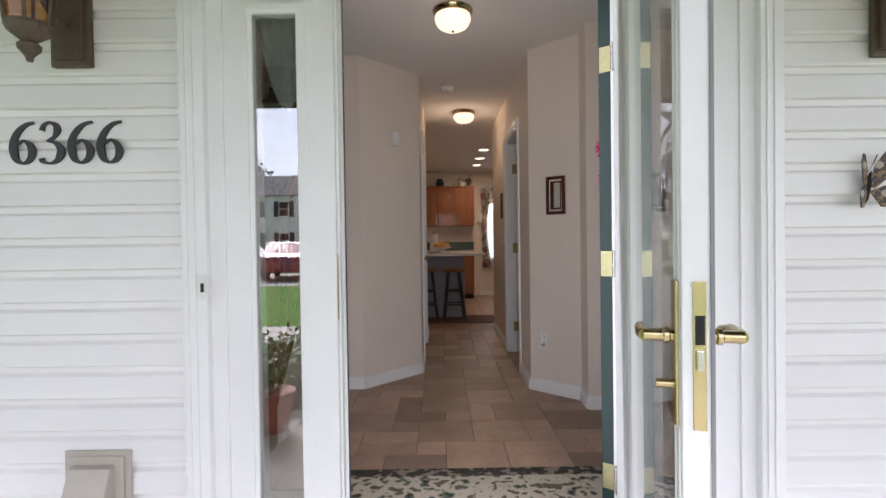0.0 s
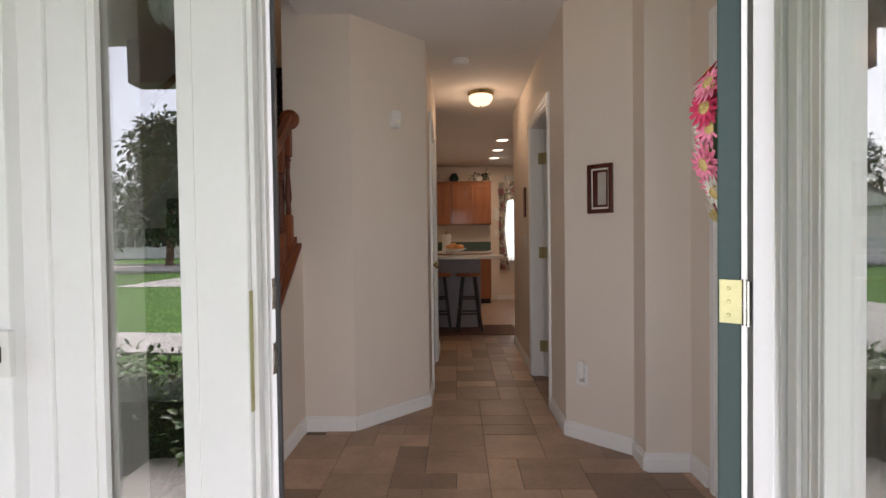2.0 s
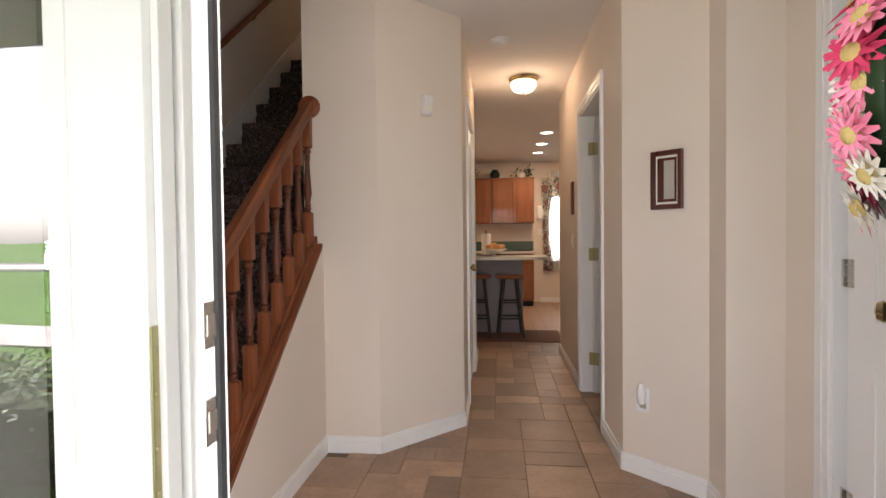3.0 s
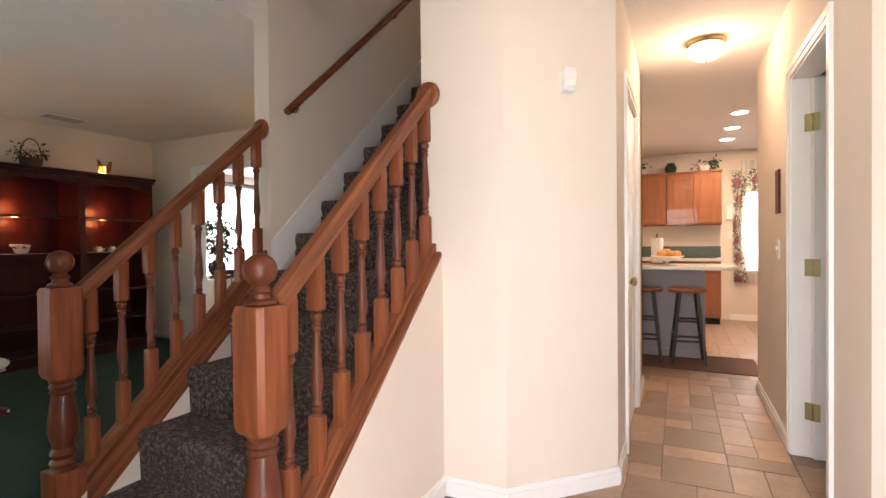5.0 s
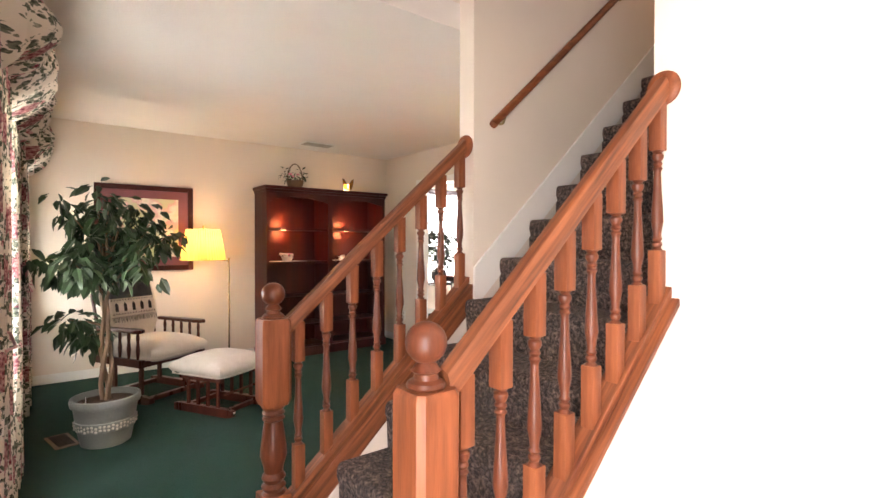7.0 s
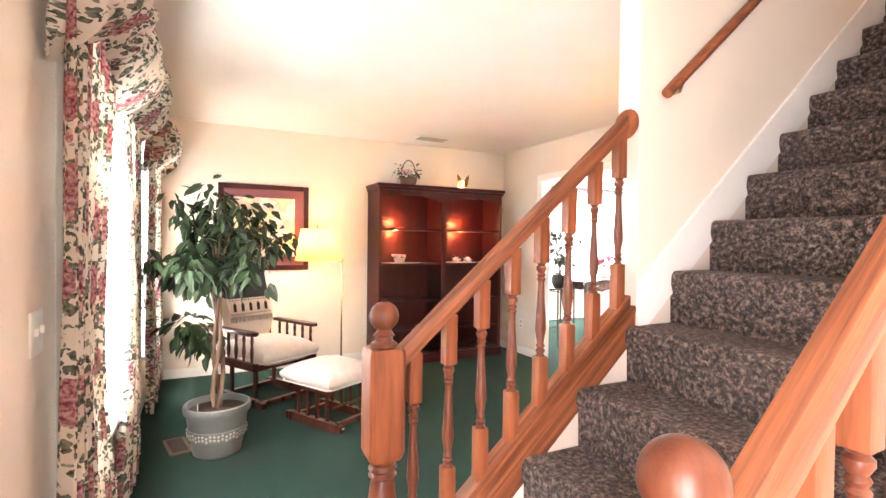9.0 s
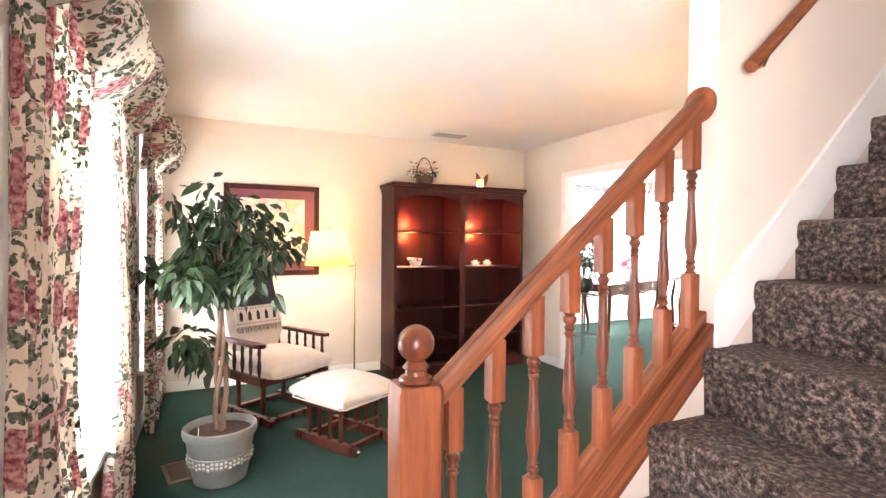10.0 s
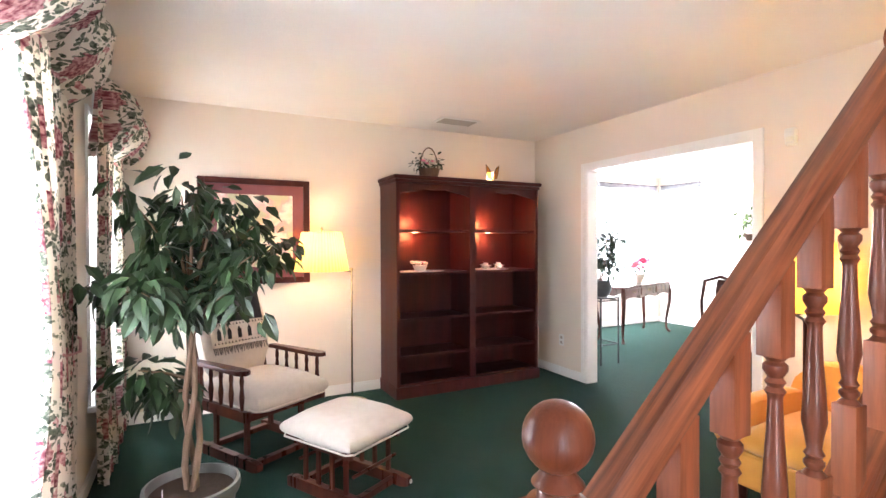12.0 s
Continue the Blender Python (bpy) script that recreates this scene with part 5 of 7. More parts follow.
def leafage(bm, origin, n, size, rng, spread, droop=0.5):
    """Folded pointed leaves round a point, hanging outward."""
    for _ in range(n):
        d = Vector((rng.gauss(0, 1), rng.gauss(0, 1), rng.gauss(0.1, 0.75))).normalized()
        p = Vector(origin) + d * spread * rng.random() ** 0.5
        f = (d + Vector((0, 0, -droop - 0.5 * rng.random()))).normalized()
        s = f.cross(Vector((rng.gauss(0, 0.4), rng.gauss(0, 0.4), 1))).normalized()
        u = s.cross(f)
        ln = size * rng.uniform(0.7, 1.25)
        wd = ln * 0.24
        q = [p, p + f * ln * 0.35 + s * wd + u * wd * 0.35, p + f * ln * 0.72 + s * wd * 0.7 + u * wd * 0.1, p + f * ln - u * wd * 0.4, p + f * ln * 0.72 - s * wd * 0.7 + u * wd * 0.1, p + f * ln * 0.35 - s * wd + u * wd * 0.35]
        mid = [p + f * ln * 0.35, p + f * ln * 0.72 - u * wd * 0.15]
        v = [bm.verts.new(c) for c in q]
        m = [bm.verts.new(c) for c in mid]
        bm.faces.new((v[0], v[1], m[0])), bm.faces.new((v[1], v[2], m[1], m[0])), bm.faces.new((v[2], v[3], m[1]))
        bm.faces.new((v[0], m[0], v[5])), bm.faces.new((m[0], m[1], v[4], v[5])), bm.faces.new((m[1], v[3], v[4]))


rng = random.Random(11)
pot = thing("plant_pot", "grey glazed planter with a carved pale band on the carpet", "plant pot", pose(-3.95, 2.215, 0) @ Matrix.Scale(0.93, 4))
prof = [(0.135, 0.0), (0.148, 0.008), (0.168, 0.11), (0.176, 0.115), (0.182, 0.175), (0.178, 0.18), (0.190, 0.27), (0.204, 0.275), (0.210, 0.30), (0.206, 0.325), (0.192, 0.328), (0.186, 0.30), (0.178, 0.27)]
part("body", lathe(prof, 40), "grey", pot, smooth=True)
bm = bmesh.new()
for k in range(48):
    a = 2 * math.pi * k / 48
    for j in range(2):
        r = 0.182 + 0.003 * j
        lathe([(0.010, 0), (0.006, 0.003)], 6, bm, Matrix.Translation((r * math.cos(a), r * math.sin(a), 0.133 + 0.024 * j + 0.006 * math.sin(k * 2.2))) @ Euler((0, math.pi / 2, a)).to_matrix().to_4x4())
part("carved_band", bm, "tan", pot, "pale carved leaf band")
bm = lathe([(0.184, 0.285), (0.12, 0.292), (0.03, 0.296)], 24)
part("soil", bm, "soil", pot)
part("label_stake", cube(0.06, 0.085, -0.12, -0.117, 0.29, 0.345), "plastic", pot, "small white plant tag")
tree = thing("ficus_tree", "artificial ficus tree with glossy dark leaves in a grey pot", "potted tree", pose(-3.95, 2.215, 0.27))
trunks, tips = bmesh.new(), []
for k in range(3):
    a0r = 2.1 * k
    pts = []
    for j in range(9):
        v = j / 8
        a = a0r + v * 5.5
        rr = 0.020 + 0.012 * math.sin(v * 6)
        pts.append((rr * math.cos(a), rr * math.sin(a), v * 0.86))
    tube(pts, 0.0145, 8, trunks, 0.010)
for k in range(26):
    a = k * 2.399
    z0 = 0.63 + 0.20 * (k / 26) if k > 2 else 0.40 + 0.04 * k
    ln = rng.uniform(0.15, 0.38) * (1.0 if k < 20 else 0.55)
    up = rng.uniform(0.05, 0.38) if k < 20 else rng.uniform(0.40, 0.50)
    if k <= 2:
        a, ln, up = 3.6 + 0.5 * k, rng.uniform(0.12, 0.20), rng.uniform(-0.04, 0.06)
    p0 = Vector((0, 0, z0))
    p1 = p0 + Vector((math.cos(a) * ln * 0.5, math.sin(a) * ln * 0.5, up * 0.65))
    p2 = p0 + Vector((math.cos(a) * ln, math.sin(a) * ln, up))
    tube([p0, p1, p2], 0.009, 6, trunks, 0.003)
    tips += [p1, p2, (p1 + p2) / 2, p2 + Vector((rng.uniform(-0.1, 0.1), rng.uniform(-0.1, 0.1), rng.uniform(-0.04, 0.08)))]
part("trunk", trunks, "bark", tree, "braided brown trunks and limbs", True)
bm = bmesh.new()
for p in tips:
    leafage(bm, p, 10, 0.094, rng, 0.085, 0.8)
part("crown", bm, "leaf", tree, "many glossy pointed leaves", True)

# glider rocker
CH = pose(-4.97, 2.62, 0, 0, 0, 29)
ch = thing("glider_rocker", "dark wooden glider rocker with cream cushions and spindle arms", "chair", CH)


def runner(t, x0, x1, y, up=0.0):
    bm = prism([(x0, 0.0), (x0 + 0.05, 0.0), (x1 - 0.05, 0.0), (x1, 0.012), (x1, 0.055), (x1 - 0.06, 0.062), (x0 + 0.06, 0.062), (x0, 0.055)], "y", y - 0.022, y + 0.022, bev=0.004)
    return part("base_runner", bm, "darkwood", t)


def cushion(x0, x1, y0, y1, z0, z1, puff=0.02, bev=0.035, m=None):
    bm = cube(x0, x1, y0, y1, z0, z1)
    bmesh.ops.subdivide_edges(bm, edges=list(bm.edges), cuts=7, use_grid_fill=True)
    cx, cy, cz = (x0 + x1) / 2, (y0 + y1) / 2, (z0 + z1) / 2
    hx_, hy_, hz_ = (x1 - x0) / 2, (y1 - y0) / 2, (z1 - z0) / 2
    for v in bm.verts:
        u, w, q = (v.co.x - cx) / hx_, (v.co.y - cy) / hy_, (v.co.z - cz) / hz_
        k = max(0.0, (1 - u ** 4) * (1 - w ** 4))
        r = (abs(u) ** 6 + abs(w) ** 6) ** (1 / 6)
        f = 1 - 0.05 * max(0, r - 0.7) / 0.3 * abs(q) ** 2
        v.co.x, v.co.y = cx + (v.co.x - cx) * f, cy + (v.co.y - cy) * f
        v.co.z = cz + q * (hz_ * (0.55 + 0.45 * k ** 0.35) + puff * k)
    if m is not None:
        bmesh.ops.transform(bm, matrix=m, verts=bm.verts)
    return bm


def seam(x0, x1, y0, y1, z):
    r = 0.03
    pts = [(x0 + r, y0, z), (x1 - r, y0, z), (x1, y0 + r, z), (x1, y1 - r, z), (x1 - r, y1, z), (x0 + r, y1, z), (x0, y1 - r, z), (x0, y0 + r, z), (x0 + r, y0, z)]
    return tube(pts, 0.005, 6)


for s in (-1, 1):
    runner(ch, -0.30, 0.32, s * 0.24)
    for x in (-0.17, 0.15):
        part("glide_link", cube(x - 0.02, x + 0.02, s * 0.205 - 0.010, s * 0.205 + 0.010, 0.06, 0.29, bev=0.003), "darkwood", ch)
    part("arm_rest", prism([(-0.28, s * 0.27), (0.20, s * 0.25), (0.27, s * 0.26), (0.29, s * 0.30), (0.24, s * 0.335), (-0.28, s * 0.32)], "z", 0.575, 0.603, bev=0.006), "darkwood", ch)
    for k in range(5):
        x = -0.20 + k * 0.105
        part("arm_spindle", lathe([(0.009, 0.36), (0.013, 0.40), (0.016, 0.44), (0.010, 0.50), (0.014, 0.53), (0.009, 0.58)], 10, m=pose(x, s * 0.285, 0)), "darkwood", ch, smooth=True)
    part("seat_rail", cube(-0.28, 0.28, s * 0.285 - 0.016, s * 0.285 + 0.016, 0.30, 0.362, bev=0.004), "darkwood", ch)
    part("back_post", tube([(-0.27, s * 0.24, 0.33), (-0.33, s * 0.245, 0.65), (-0.43, s * 0.25, 1.02)], 0.019, 10), "darkwood", ch, smooth=True)
for x in (-0.24, 0.24):
    part("cross_bar", cube(x - 0.022, x + 0.022, -0.22, 0.22, 0.012, 0.045, bev=0.003), "darkwood", ch)
part("seat_deck", cube(-0.28, 0.27, -0.27, 0.27, 0.30, 0.345, bev=0.004), "darkwood", ch)
st = part("seat_cushion", cushion(-0.27, 0.35, -0.27, 0.27, 0.335, 0.475, 0.025), "cream", ch, "plump cream seat cushion", True)
part("piping", seam(-0.265, 0.345, -0.266, 0.266, 0.365), "cream", st, smooth=True)
bk = pose(-0.24, 0, 0.44, 0, -15, 0)
bc = part("back_cushion", cushion(-0.05, 0.05, -0.25, 0.25, 0.0, 0.60, 0.0, m=bk), "cream", ch, "tall cream back cushion", True)
part("top_rail", cube(-0.445, -0.405, -0.27, 0.27, 0.99, 1.06, bev=0.012), "darkwood", ch)
# afghan over the back
af = thing("throw_blanket", "dark woven throw with a cream figured band over the rocker back", "throw blanket", CH @ bk)
bm = bmesh.new()
prof = [(-0.075, 0.30), (-0.075, 0.55), (-0.05, 0.645), (0.03, 0.66), (0.075, 0.60), (0.085, 0.36)]
def sheet(prof, y0, y1, n=14, amp=0.004):
    bm = bmesh.new()
    rows = [[bm.verts.new((x + amp * math.sin(i * 1.7 + z * 20), y0 + (y1 - y0) * i / n, z)) for i in range(n + 1)] for x, z in prof]
    for r0, r1 in zip(rows, rows[1:]):
        for i in range(n):
            bm.faces.new((r0[i], r0[i + 1], r1[i + 1], r1[i]))
    return bm
o = part("cloth", sheet(prof, -0.20, 0.20), "afghan", af, smooth=True)
o.modifiers.new("thickness", 'SOLIDIFY').thickness = 0.006
o = part("figured_band", sheet([(0.086, 0.36), (0.090, 0.20)], -0.20, 0.20), "cream", af, "cream band with dark figures", True)
o.modifiers.new("thickness", 'SOLIDIFY').thickness = 0.006
for k in range(5):
    y = -0.15 + 0.075 * k
    part("figure", prism([(y - 0.014, 0.245), (y + 0.012, 0.245), (y + 0.016, 0.30), (y, 0.325), (y - 0.012, 0.30)], "x", 0.0925, 0.096), "dark", af)
for z in (0.225, 0.345):
    for k in range(16):
        y = -0.185 + 0.0247 * k
        part("zigzag", prism([(y - 0.006, z - 0.006), (y + 0.006, z - 0.006), (y, z + 0.007)], "x", 0.0925, 0.0955), "dark", af)
bm = bmesh.new()
for k in range(34):
    y = -0.198 + 0.012 * k
    tube([(0.090, y, 0.20), (0.094 + 0.006 * math.sin(k), y + 0.004 * math.cos(k * 2), 0.155 + 0.008 * math.sin(k * 3))], 0.0025, 4, bm)
part("fringe", bm, "afghan", af)
# ottoman
ot = thing("ottoman", "gliding ottoman with cream cushion on a dark wooden base", "ottoman", pose(-4.21, 2.98, 0, 0, 0, 29))
for s in (-1, 1):
    runner(ot, -0.28, 0.30, s * 0.165)
    for x in (-0.15, -0.05, 0.05, 0.15):
        part("glide_link", cube(x - 0.012, x + 0.012, s * 0.165 - 0.008, s * 0.165 + 0.008, 0.06, 0.285, bev=0.002), "darkwood", ot)
    part("side_rail", cube(-0.21, 0.21, s * 0.185 - 0.012, s * 0.185 + 0.012, 0.255, 0.30, bev=0.003), "darkwood", ot)
    part("runner_cap", lathe([(0.012, 0), (0.014, 0.008), (0.006, 0.014)], 10, m=pose(0.30, s * 0.165, 0.035, 0, 90)), "steel", ot, smooth=True)
for x in (-0.20, 0.20):
    part("cross_bar", cube(x - 0.018, x + 0.018, -0.145, 0.145, 0.014, 0.046, bev=0.003), "darkwood", ot)
    part("spindle", tube([(x, -0.165, 0.16), (x, 0.165, 0.16)], 0.009, 8), "darkwood", ot, smooth=True)
c = part("cushion", cushion(-0.26, 0.26, -0.25, 0.25, 0.29, 0.405, 0.028), "cream", ot, "plump cream cushion", True)
part("piping", seam(-0.255, 0.255, -0.245, 0.245, 0.305), "cream", c, smooth=True)

# floor lamp
fl = thing("floor_lamp", "brass swing-arm floor lamp with lit pleated cream shade", "floor lamp", pose(-5.58, 3.42, 0))
part("base", lathe([(0.125, 0), (0.128, 0.012), (0.10, 0.022), (0.03, 0.03), (0.014, 0.05)], 28), "brass", fl, smooth=True)
part("pole", tube([(0, 0, 0.03), (0, 0, 1.12)], 0.008, 12), "brass", fl, smooth=True)
part("swing_arm", tube([(0, 0, 1.10), (0.0, -0.09, 1.11), (0.05, -0.17, 1.11), (0.05, -0.26, 1.11), (0.05, -0.26, 1.17)], 0.006, 10), "brass", fl, smooth=True)
part("switch_knob", lathe([(0.012, 0), (0.012, 0.02), (0.004, 0.024)], 10, m=pose(0, 0, 1.11)), "brass", fl, smooth=True)
bm = bmesh.new()
n = 96
rr = []
for z, r in ((1.115, 0.212), (1.25, 0.188), (1.425, 0.155)):
    rr.append([bm.verts.new((0.05 + (r + 0.004 * (k % 2)) * math.cos(2 * math.pi * k / n), -0.26 + (r + 0.004 * (k % 2)) * math.sin(2 * math.pi * k / n), z)) for k in range(n)])
for a, b in zip(rr, rr[1:]):
    for k in range(n):
        bm.faces.new((a[k], a[(k + 1) % n], b[(k + 1) % n], b[k]))
part("shade", bm, "lampshade", fl, "pleated cream drum shade, glowing")
part("finial", lathe([(0.004, 1.42), (0.005, 1.44), (0.010, 1.45), (0.004, 1.465)], 10, m=pose(0.05, -0.26, 0)), "brass", fl, smooth=True)

# large framed print
pt = thing("framed_painting", "large landscape print with plum mat in a dark red frame", "painting", pose(XW, 2.70, 1.435, 0, 0, 90))
bm = bmesh.new()
for x0, x1, z0, z1 in ((-0.43, -0.38, -0.43, 0.43), (0.38, 0.43, -0.43, 0.43), (-0.38, 0.38, 0.38, 0.43), (-0.38, 0.38, -0.43, -0.38)):
    box(bm, x0, x1, -0.028, -0.002, z0, z1, 0.006)
part("frame", bm, "cherry", pt)
part("mat_board", cube(-0.38, 0.38, -0.012, -0.004, -0.38, 0.38), "plum", pt, "dusky plum mat")
part("print", cube(-0.29, 0.29, -0.015, -0.012, -0.29, 0.30), "art", pt, "soft green and rose print")

# bookcase: two bays
bx = thing("bookcase", "tall dark cherry double bookcase with lit upper shelves", "bookcase", pose(XW + 0.003, 3.775, 0))
BW, BD, BH = 1.50, 0.395, 1.885
for y0, y1 in ((0, 0.03), (BW / 2 - 0.03, BW / 2 + 0.03), (BW - 0.03, BW)):
    part("side_panel", cube(0.0, BD, y0, y1, 0.0, BH, bev=0.003), "cherry", bx)
part("top_board", cube(0.0, BD + 0.03, -0.025, BW + 0.025, BH, BH + 0.035, bev=0.008), "cherry", bx)
part("crown", cube(0.0, BD + 0.015, -0.012, BW + 0.012, BH - 0.03, BH, bev=0.006), "cherry", bx)
part("plinth", cube(0.0, BD + 0.012, -0.010, BW + 0.010, 0.0, 0.10, bev=0.004), "cherry", bx)
part("back_panel", cube(0.0, 0.012, 0.03, BW - 0.03, 0.10, BH), "cherry", bx)
for b0, b1 in ((0.03, BW / 2 - 0.03), (BW / 2 + 0.03, BW - 0.03)):
    for z in (0.115, 0.36, 0.68, 1.08, 1.455):
        part("shelf", cube(0.014, BD - 0.025, b0, b1, z - 0.022, z, bev=0.002), "cherry", bx)
    pts = [(b0, BH - 0.03), (b1, BH - 0.03), (b1, BH - 0.13)]
    m_ = 24
    for k in range(m_ + 1):
        u = k / m_
        y = b1 - 0.03 - (b1 - b0 - 0.06) * u
        pts.append((y, BH - 0.125 + 0.055 * max(0.0, math.sin(math.pi * u)) ** 0.6 - 0.012 * abs(math.sin(3 * math.pi * u))))
    pts.append((b0, BH - 0.13))
    part("scalloped_apron", prism(pts, "x", BD - 0.03, BD - 0.008), "cherry", bx)
# shelf and top ornaments
def doily(y, w):
    t = thing("doily", "white lace doily hanging over the shelf edge", "doily", pose(XW + 0.003 + 0.22, 3.775 + y, 1.0815))
    bm = bmesh.new()
    v0 = bm.verts.new((0, 0, 0.001))
    n = 40
    vs = [bm.verts.new((0.145 * math.cos(2 * math.pi * k / n) * (1 + 0.05 * math.cos(k * math.pi)), w * math.sin(2 * math.pi * k / n) * (1 + 0.04 * math.cos(k * math.pi)), 0.001)) for k in range(n)]
    for k in range(n):
        bm.faces.new((v0, vs[k], vs[(k + 1) % n]))
    o = part("lace", bm, "plastic", t)
    o.modifiers.new("thickness", 'SOLIDIFY').thickness = 0.002


doily(0.31, 0.22)
doily(1.06, 0.18)
t = thing("flower_bowl", "small white bowl of pale silk flowers", "flower bowl", pose(-5.60, 4.06, 1.084))
part("bowl", lathe([(0.035, 0), (0.05, 0.01), (0.065, 0.045), (0.068, 0.05), (0.05, 0.048)], 20), "plastic", t, smooth=True)
rg = random.Random(3)
for k in range(9):
    a = k * 2.4
    r = 0.016 * k ** 0.55
    part("blossom", lathe([(0.005, 0), (0.022, 0.010), (0.026, 0.022), (0.014, 0.032), (0.003, 0.03)], 8, m=pose(r * 1.4 * math.cos(a), r * 1.4 * math.sin(a), 0.05 + 0.012 * rg.random())), "ivory" if k % 3 else "pink", t, smooth=True)
for y, sc in ((4.76, 1.0), (4.91, 0.9)):
    t = thing("seashell", "pale spiky seashell on a lace doily", "seashell", pose(-5.60, y, 1.112, 20, 10, 40), "seashells")
    bm = lathe([(0.004, -0.05), (0.02, -0.02), (0.034, 0.005), (0.03, 0.03), (0.012, 0.05), (0.002, 0.06)], 12, m=pose(0, 0, 0, 70))
    for k in range(8):
        a = k * 2 * math.pi / 8
        lathe([(0.011, 0.02), (0.007, 0.04), (0.001, 0.062)], 6, bm, Euler((math.pi / 2 + 0.3 * math.sin(k), 0, a)).to_matrix().to_4x4())
    part("shell", bm, "ivory", t, smooth=True)
ZT = BH + 0.036
t = thing("basket_arrangement", "small wicker basket with trailing greenery and flowers", "plant basket", pose(-5.60, 4.155, ZT))
bm = lathe([(0.065, 0.0), (0.085, 0.03), (0.095, 0.08), (0.10, 0.085), (0.09, 0.082), (0.08, 0.04)], 18)
part("basket", bm, "bark", t, "woven brown wicker", True)
part("handle", tube([(0, 0.09 * math.cos(a), 0.08 + 0.20 * math.sin(a)) for a in [math.pi * k / 10 for k in range(11)]], 0.006, 8), "bark", t, smooth=True)
bm = bmesh.new()
rg = random.Random(5)
for k in range(14):
    leafage(bm, (rg.uniform(-0.07, 0.07), rg.uniform(-0.13, 0.13), rg.uniform(0.07, 0.2)), 6, 0.05, rg, 0.05, 0.3)
part("foliage", bm, "leaf", t, smooth=True)
for k in range(7):
    part("blossom", lathe([(0.003, 0), (0.018, 0.008), (0.012, 0.018)], 8, m=pose(rg.uniform(0.0, 0.09), rg.uniform(-0.10, 0.10), rg.uniform(0.09, 0.17))), "ivory" if k % 2 else "pink", t, smooth=True)
t = thing("butterfly_candle_holder", "glowing butterfly-shaped glass candle holder", "candle holder", pose(-5.58, 4.80, ZT))
part("dish", lathe([(0.05, 0), (0.055, 0.01), (0.045, 0.014)], 18), "brass", t, smooth=True)
part("flame_glass", lathe([(0.030, 0.014), (0.036, 0.05), (0.030, 0.09)], 16), "candle", t, "warm glowing glass", True)
for s in (-1, 1):
    part("wing", prism([(0.0, 0.02), (s * 0.05, 0.03), (s * 0.065, 0.08), (s * 0.075, 0.16), (s * 0.05, 0.14), (s * 0.015, 0.09)], "x", 0.040, 0.043), "amberglass", t)
    bm = tube([(0.0415, 0.0, 0.02), (0.0415, s * 0.05, 0.03), (0.0415, s * 0.065, 0.08), (0.0415, s * 0.075, 0.16), (0.0415, s * 0.05, 0.14), (0.0415, s * 0.015, 0.09)], 0.003, 6)
    part("wing_wire", bm, "dark", t)
# registers
t = thing("floor_register", "brown metal floor register by the curtain", "floor register", pose(-4.12, 1.99, 0.002, 0, 0, 12))
part("frame", cube(-0.14, 0.14, -0.065, 0.065, 0.0, 0.006, bev=0.002), "bark", t)
for k in range(9):
    part("slat", cube(-0.115 + k * 0.026, -0.100 + k * 0.026, -0.045, 0.045, 0.006, 0.009), "brown", t)
t = thing("ceiling_vent", "white louvred ceiling vent above the bookcase", "ceiling vent", pose(-5.45, 4.36, H))
part("frame", cube(-0.10, 0.10, -0.19, 0.19, -0.008, 0.0, bev=0.002), "plastic", t)
for k in range(7):
    part("slat", cube(-0.075 + k * 0.023, -0.062 + k * 0.023, -0.165, 0.165, -0.014, -0.008), "tan", t)

# amber armchair and its lamp by the divider wall
ac = thing("armchair", "amber upholstered armchair with rolled seat against the wall", "armchair", pose(-2.79, 4.98, 0, 0, 0, -90))
part("seat_base", cube(-0.36, 0.30, -0.36, 0.36, 0.10, 0.28, bev=0.02), "amber", ac)
c = part("seat_cushion", cushion(-0.28, 0.38, -0.27, 0.27, 0.28, 0.44, 0.02), "amber", ac, smooth=True)
part("piping", seam(-0.275, 0.375, -0.265, 0.265, 0.31), "amber", c, smooth=True)
part("backrest", cushion(-0.44, -0.28, -0.36, 0.36, 0.25, 0.66, 0.02), "amber", ac, smooth=True)
for s in (-1, 1):
    part("arm", cushion(-0.36, 0.34, s * 0.34 - 0.07, s * 0.34 + 0.07, 0.25, 0.50, 0.02), "amber", ac, smooth=True)
    for x in (-0.32, 0.26):
        part("leg", lathe([(0.018, 0), (0.026, 0.10)], 10, m=pose(x, s * 0.30, 0)), "darkwood", ac)
ft = thing("table_lamp", "lit lamp with large gold shade and dark curved harp frame", "table lamp", pose(-3.05, 5.22, 0))
part("stand", lathe([(0.13, 0), (0.13, 0.015), (0.03, 0.03), (0.015, 0.06), (0.013, 0.89), (0.02, 0.91)], 20), "darkwood", ft, smooth=True)
part("shade", lathe([(0.195, 0.96), (0.13, 1.33)], 40, cap=False), "goldshade", ft, "large gold fabric shade, glowing")
part("harp", tube([(0.0, 0.0, 0.90), (0.0, -0.10, 0.94), (0.16, -0.20, 1.00), (0.20, -0.21, 1.15), (0.13, -0.19, 1.26), (0.06, -0.17, 1.20)], 0.008, 8), "black", ft, smooth=True)

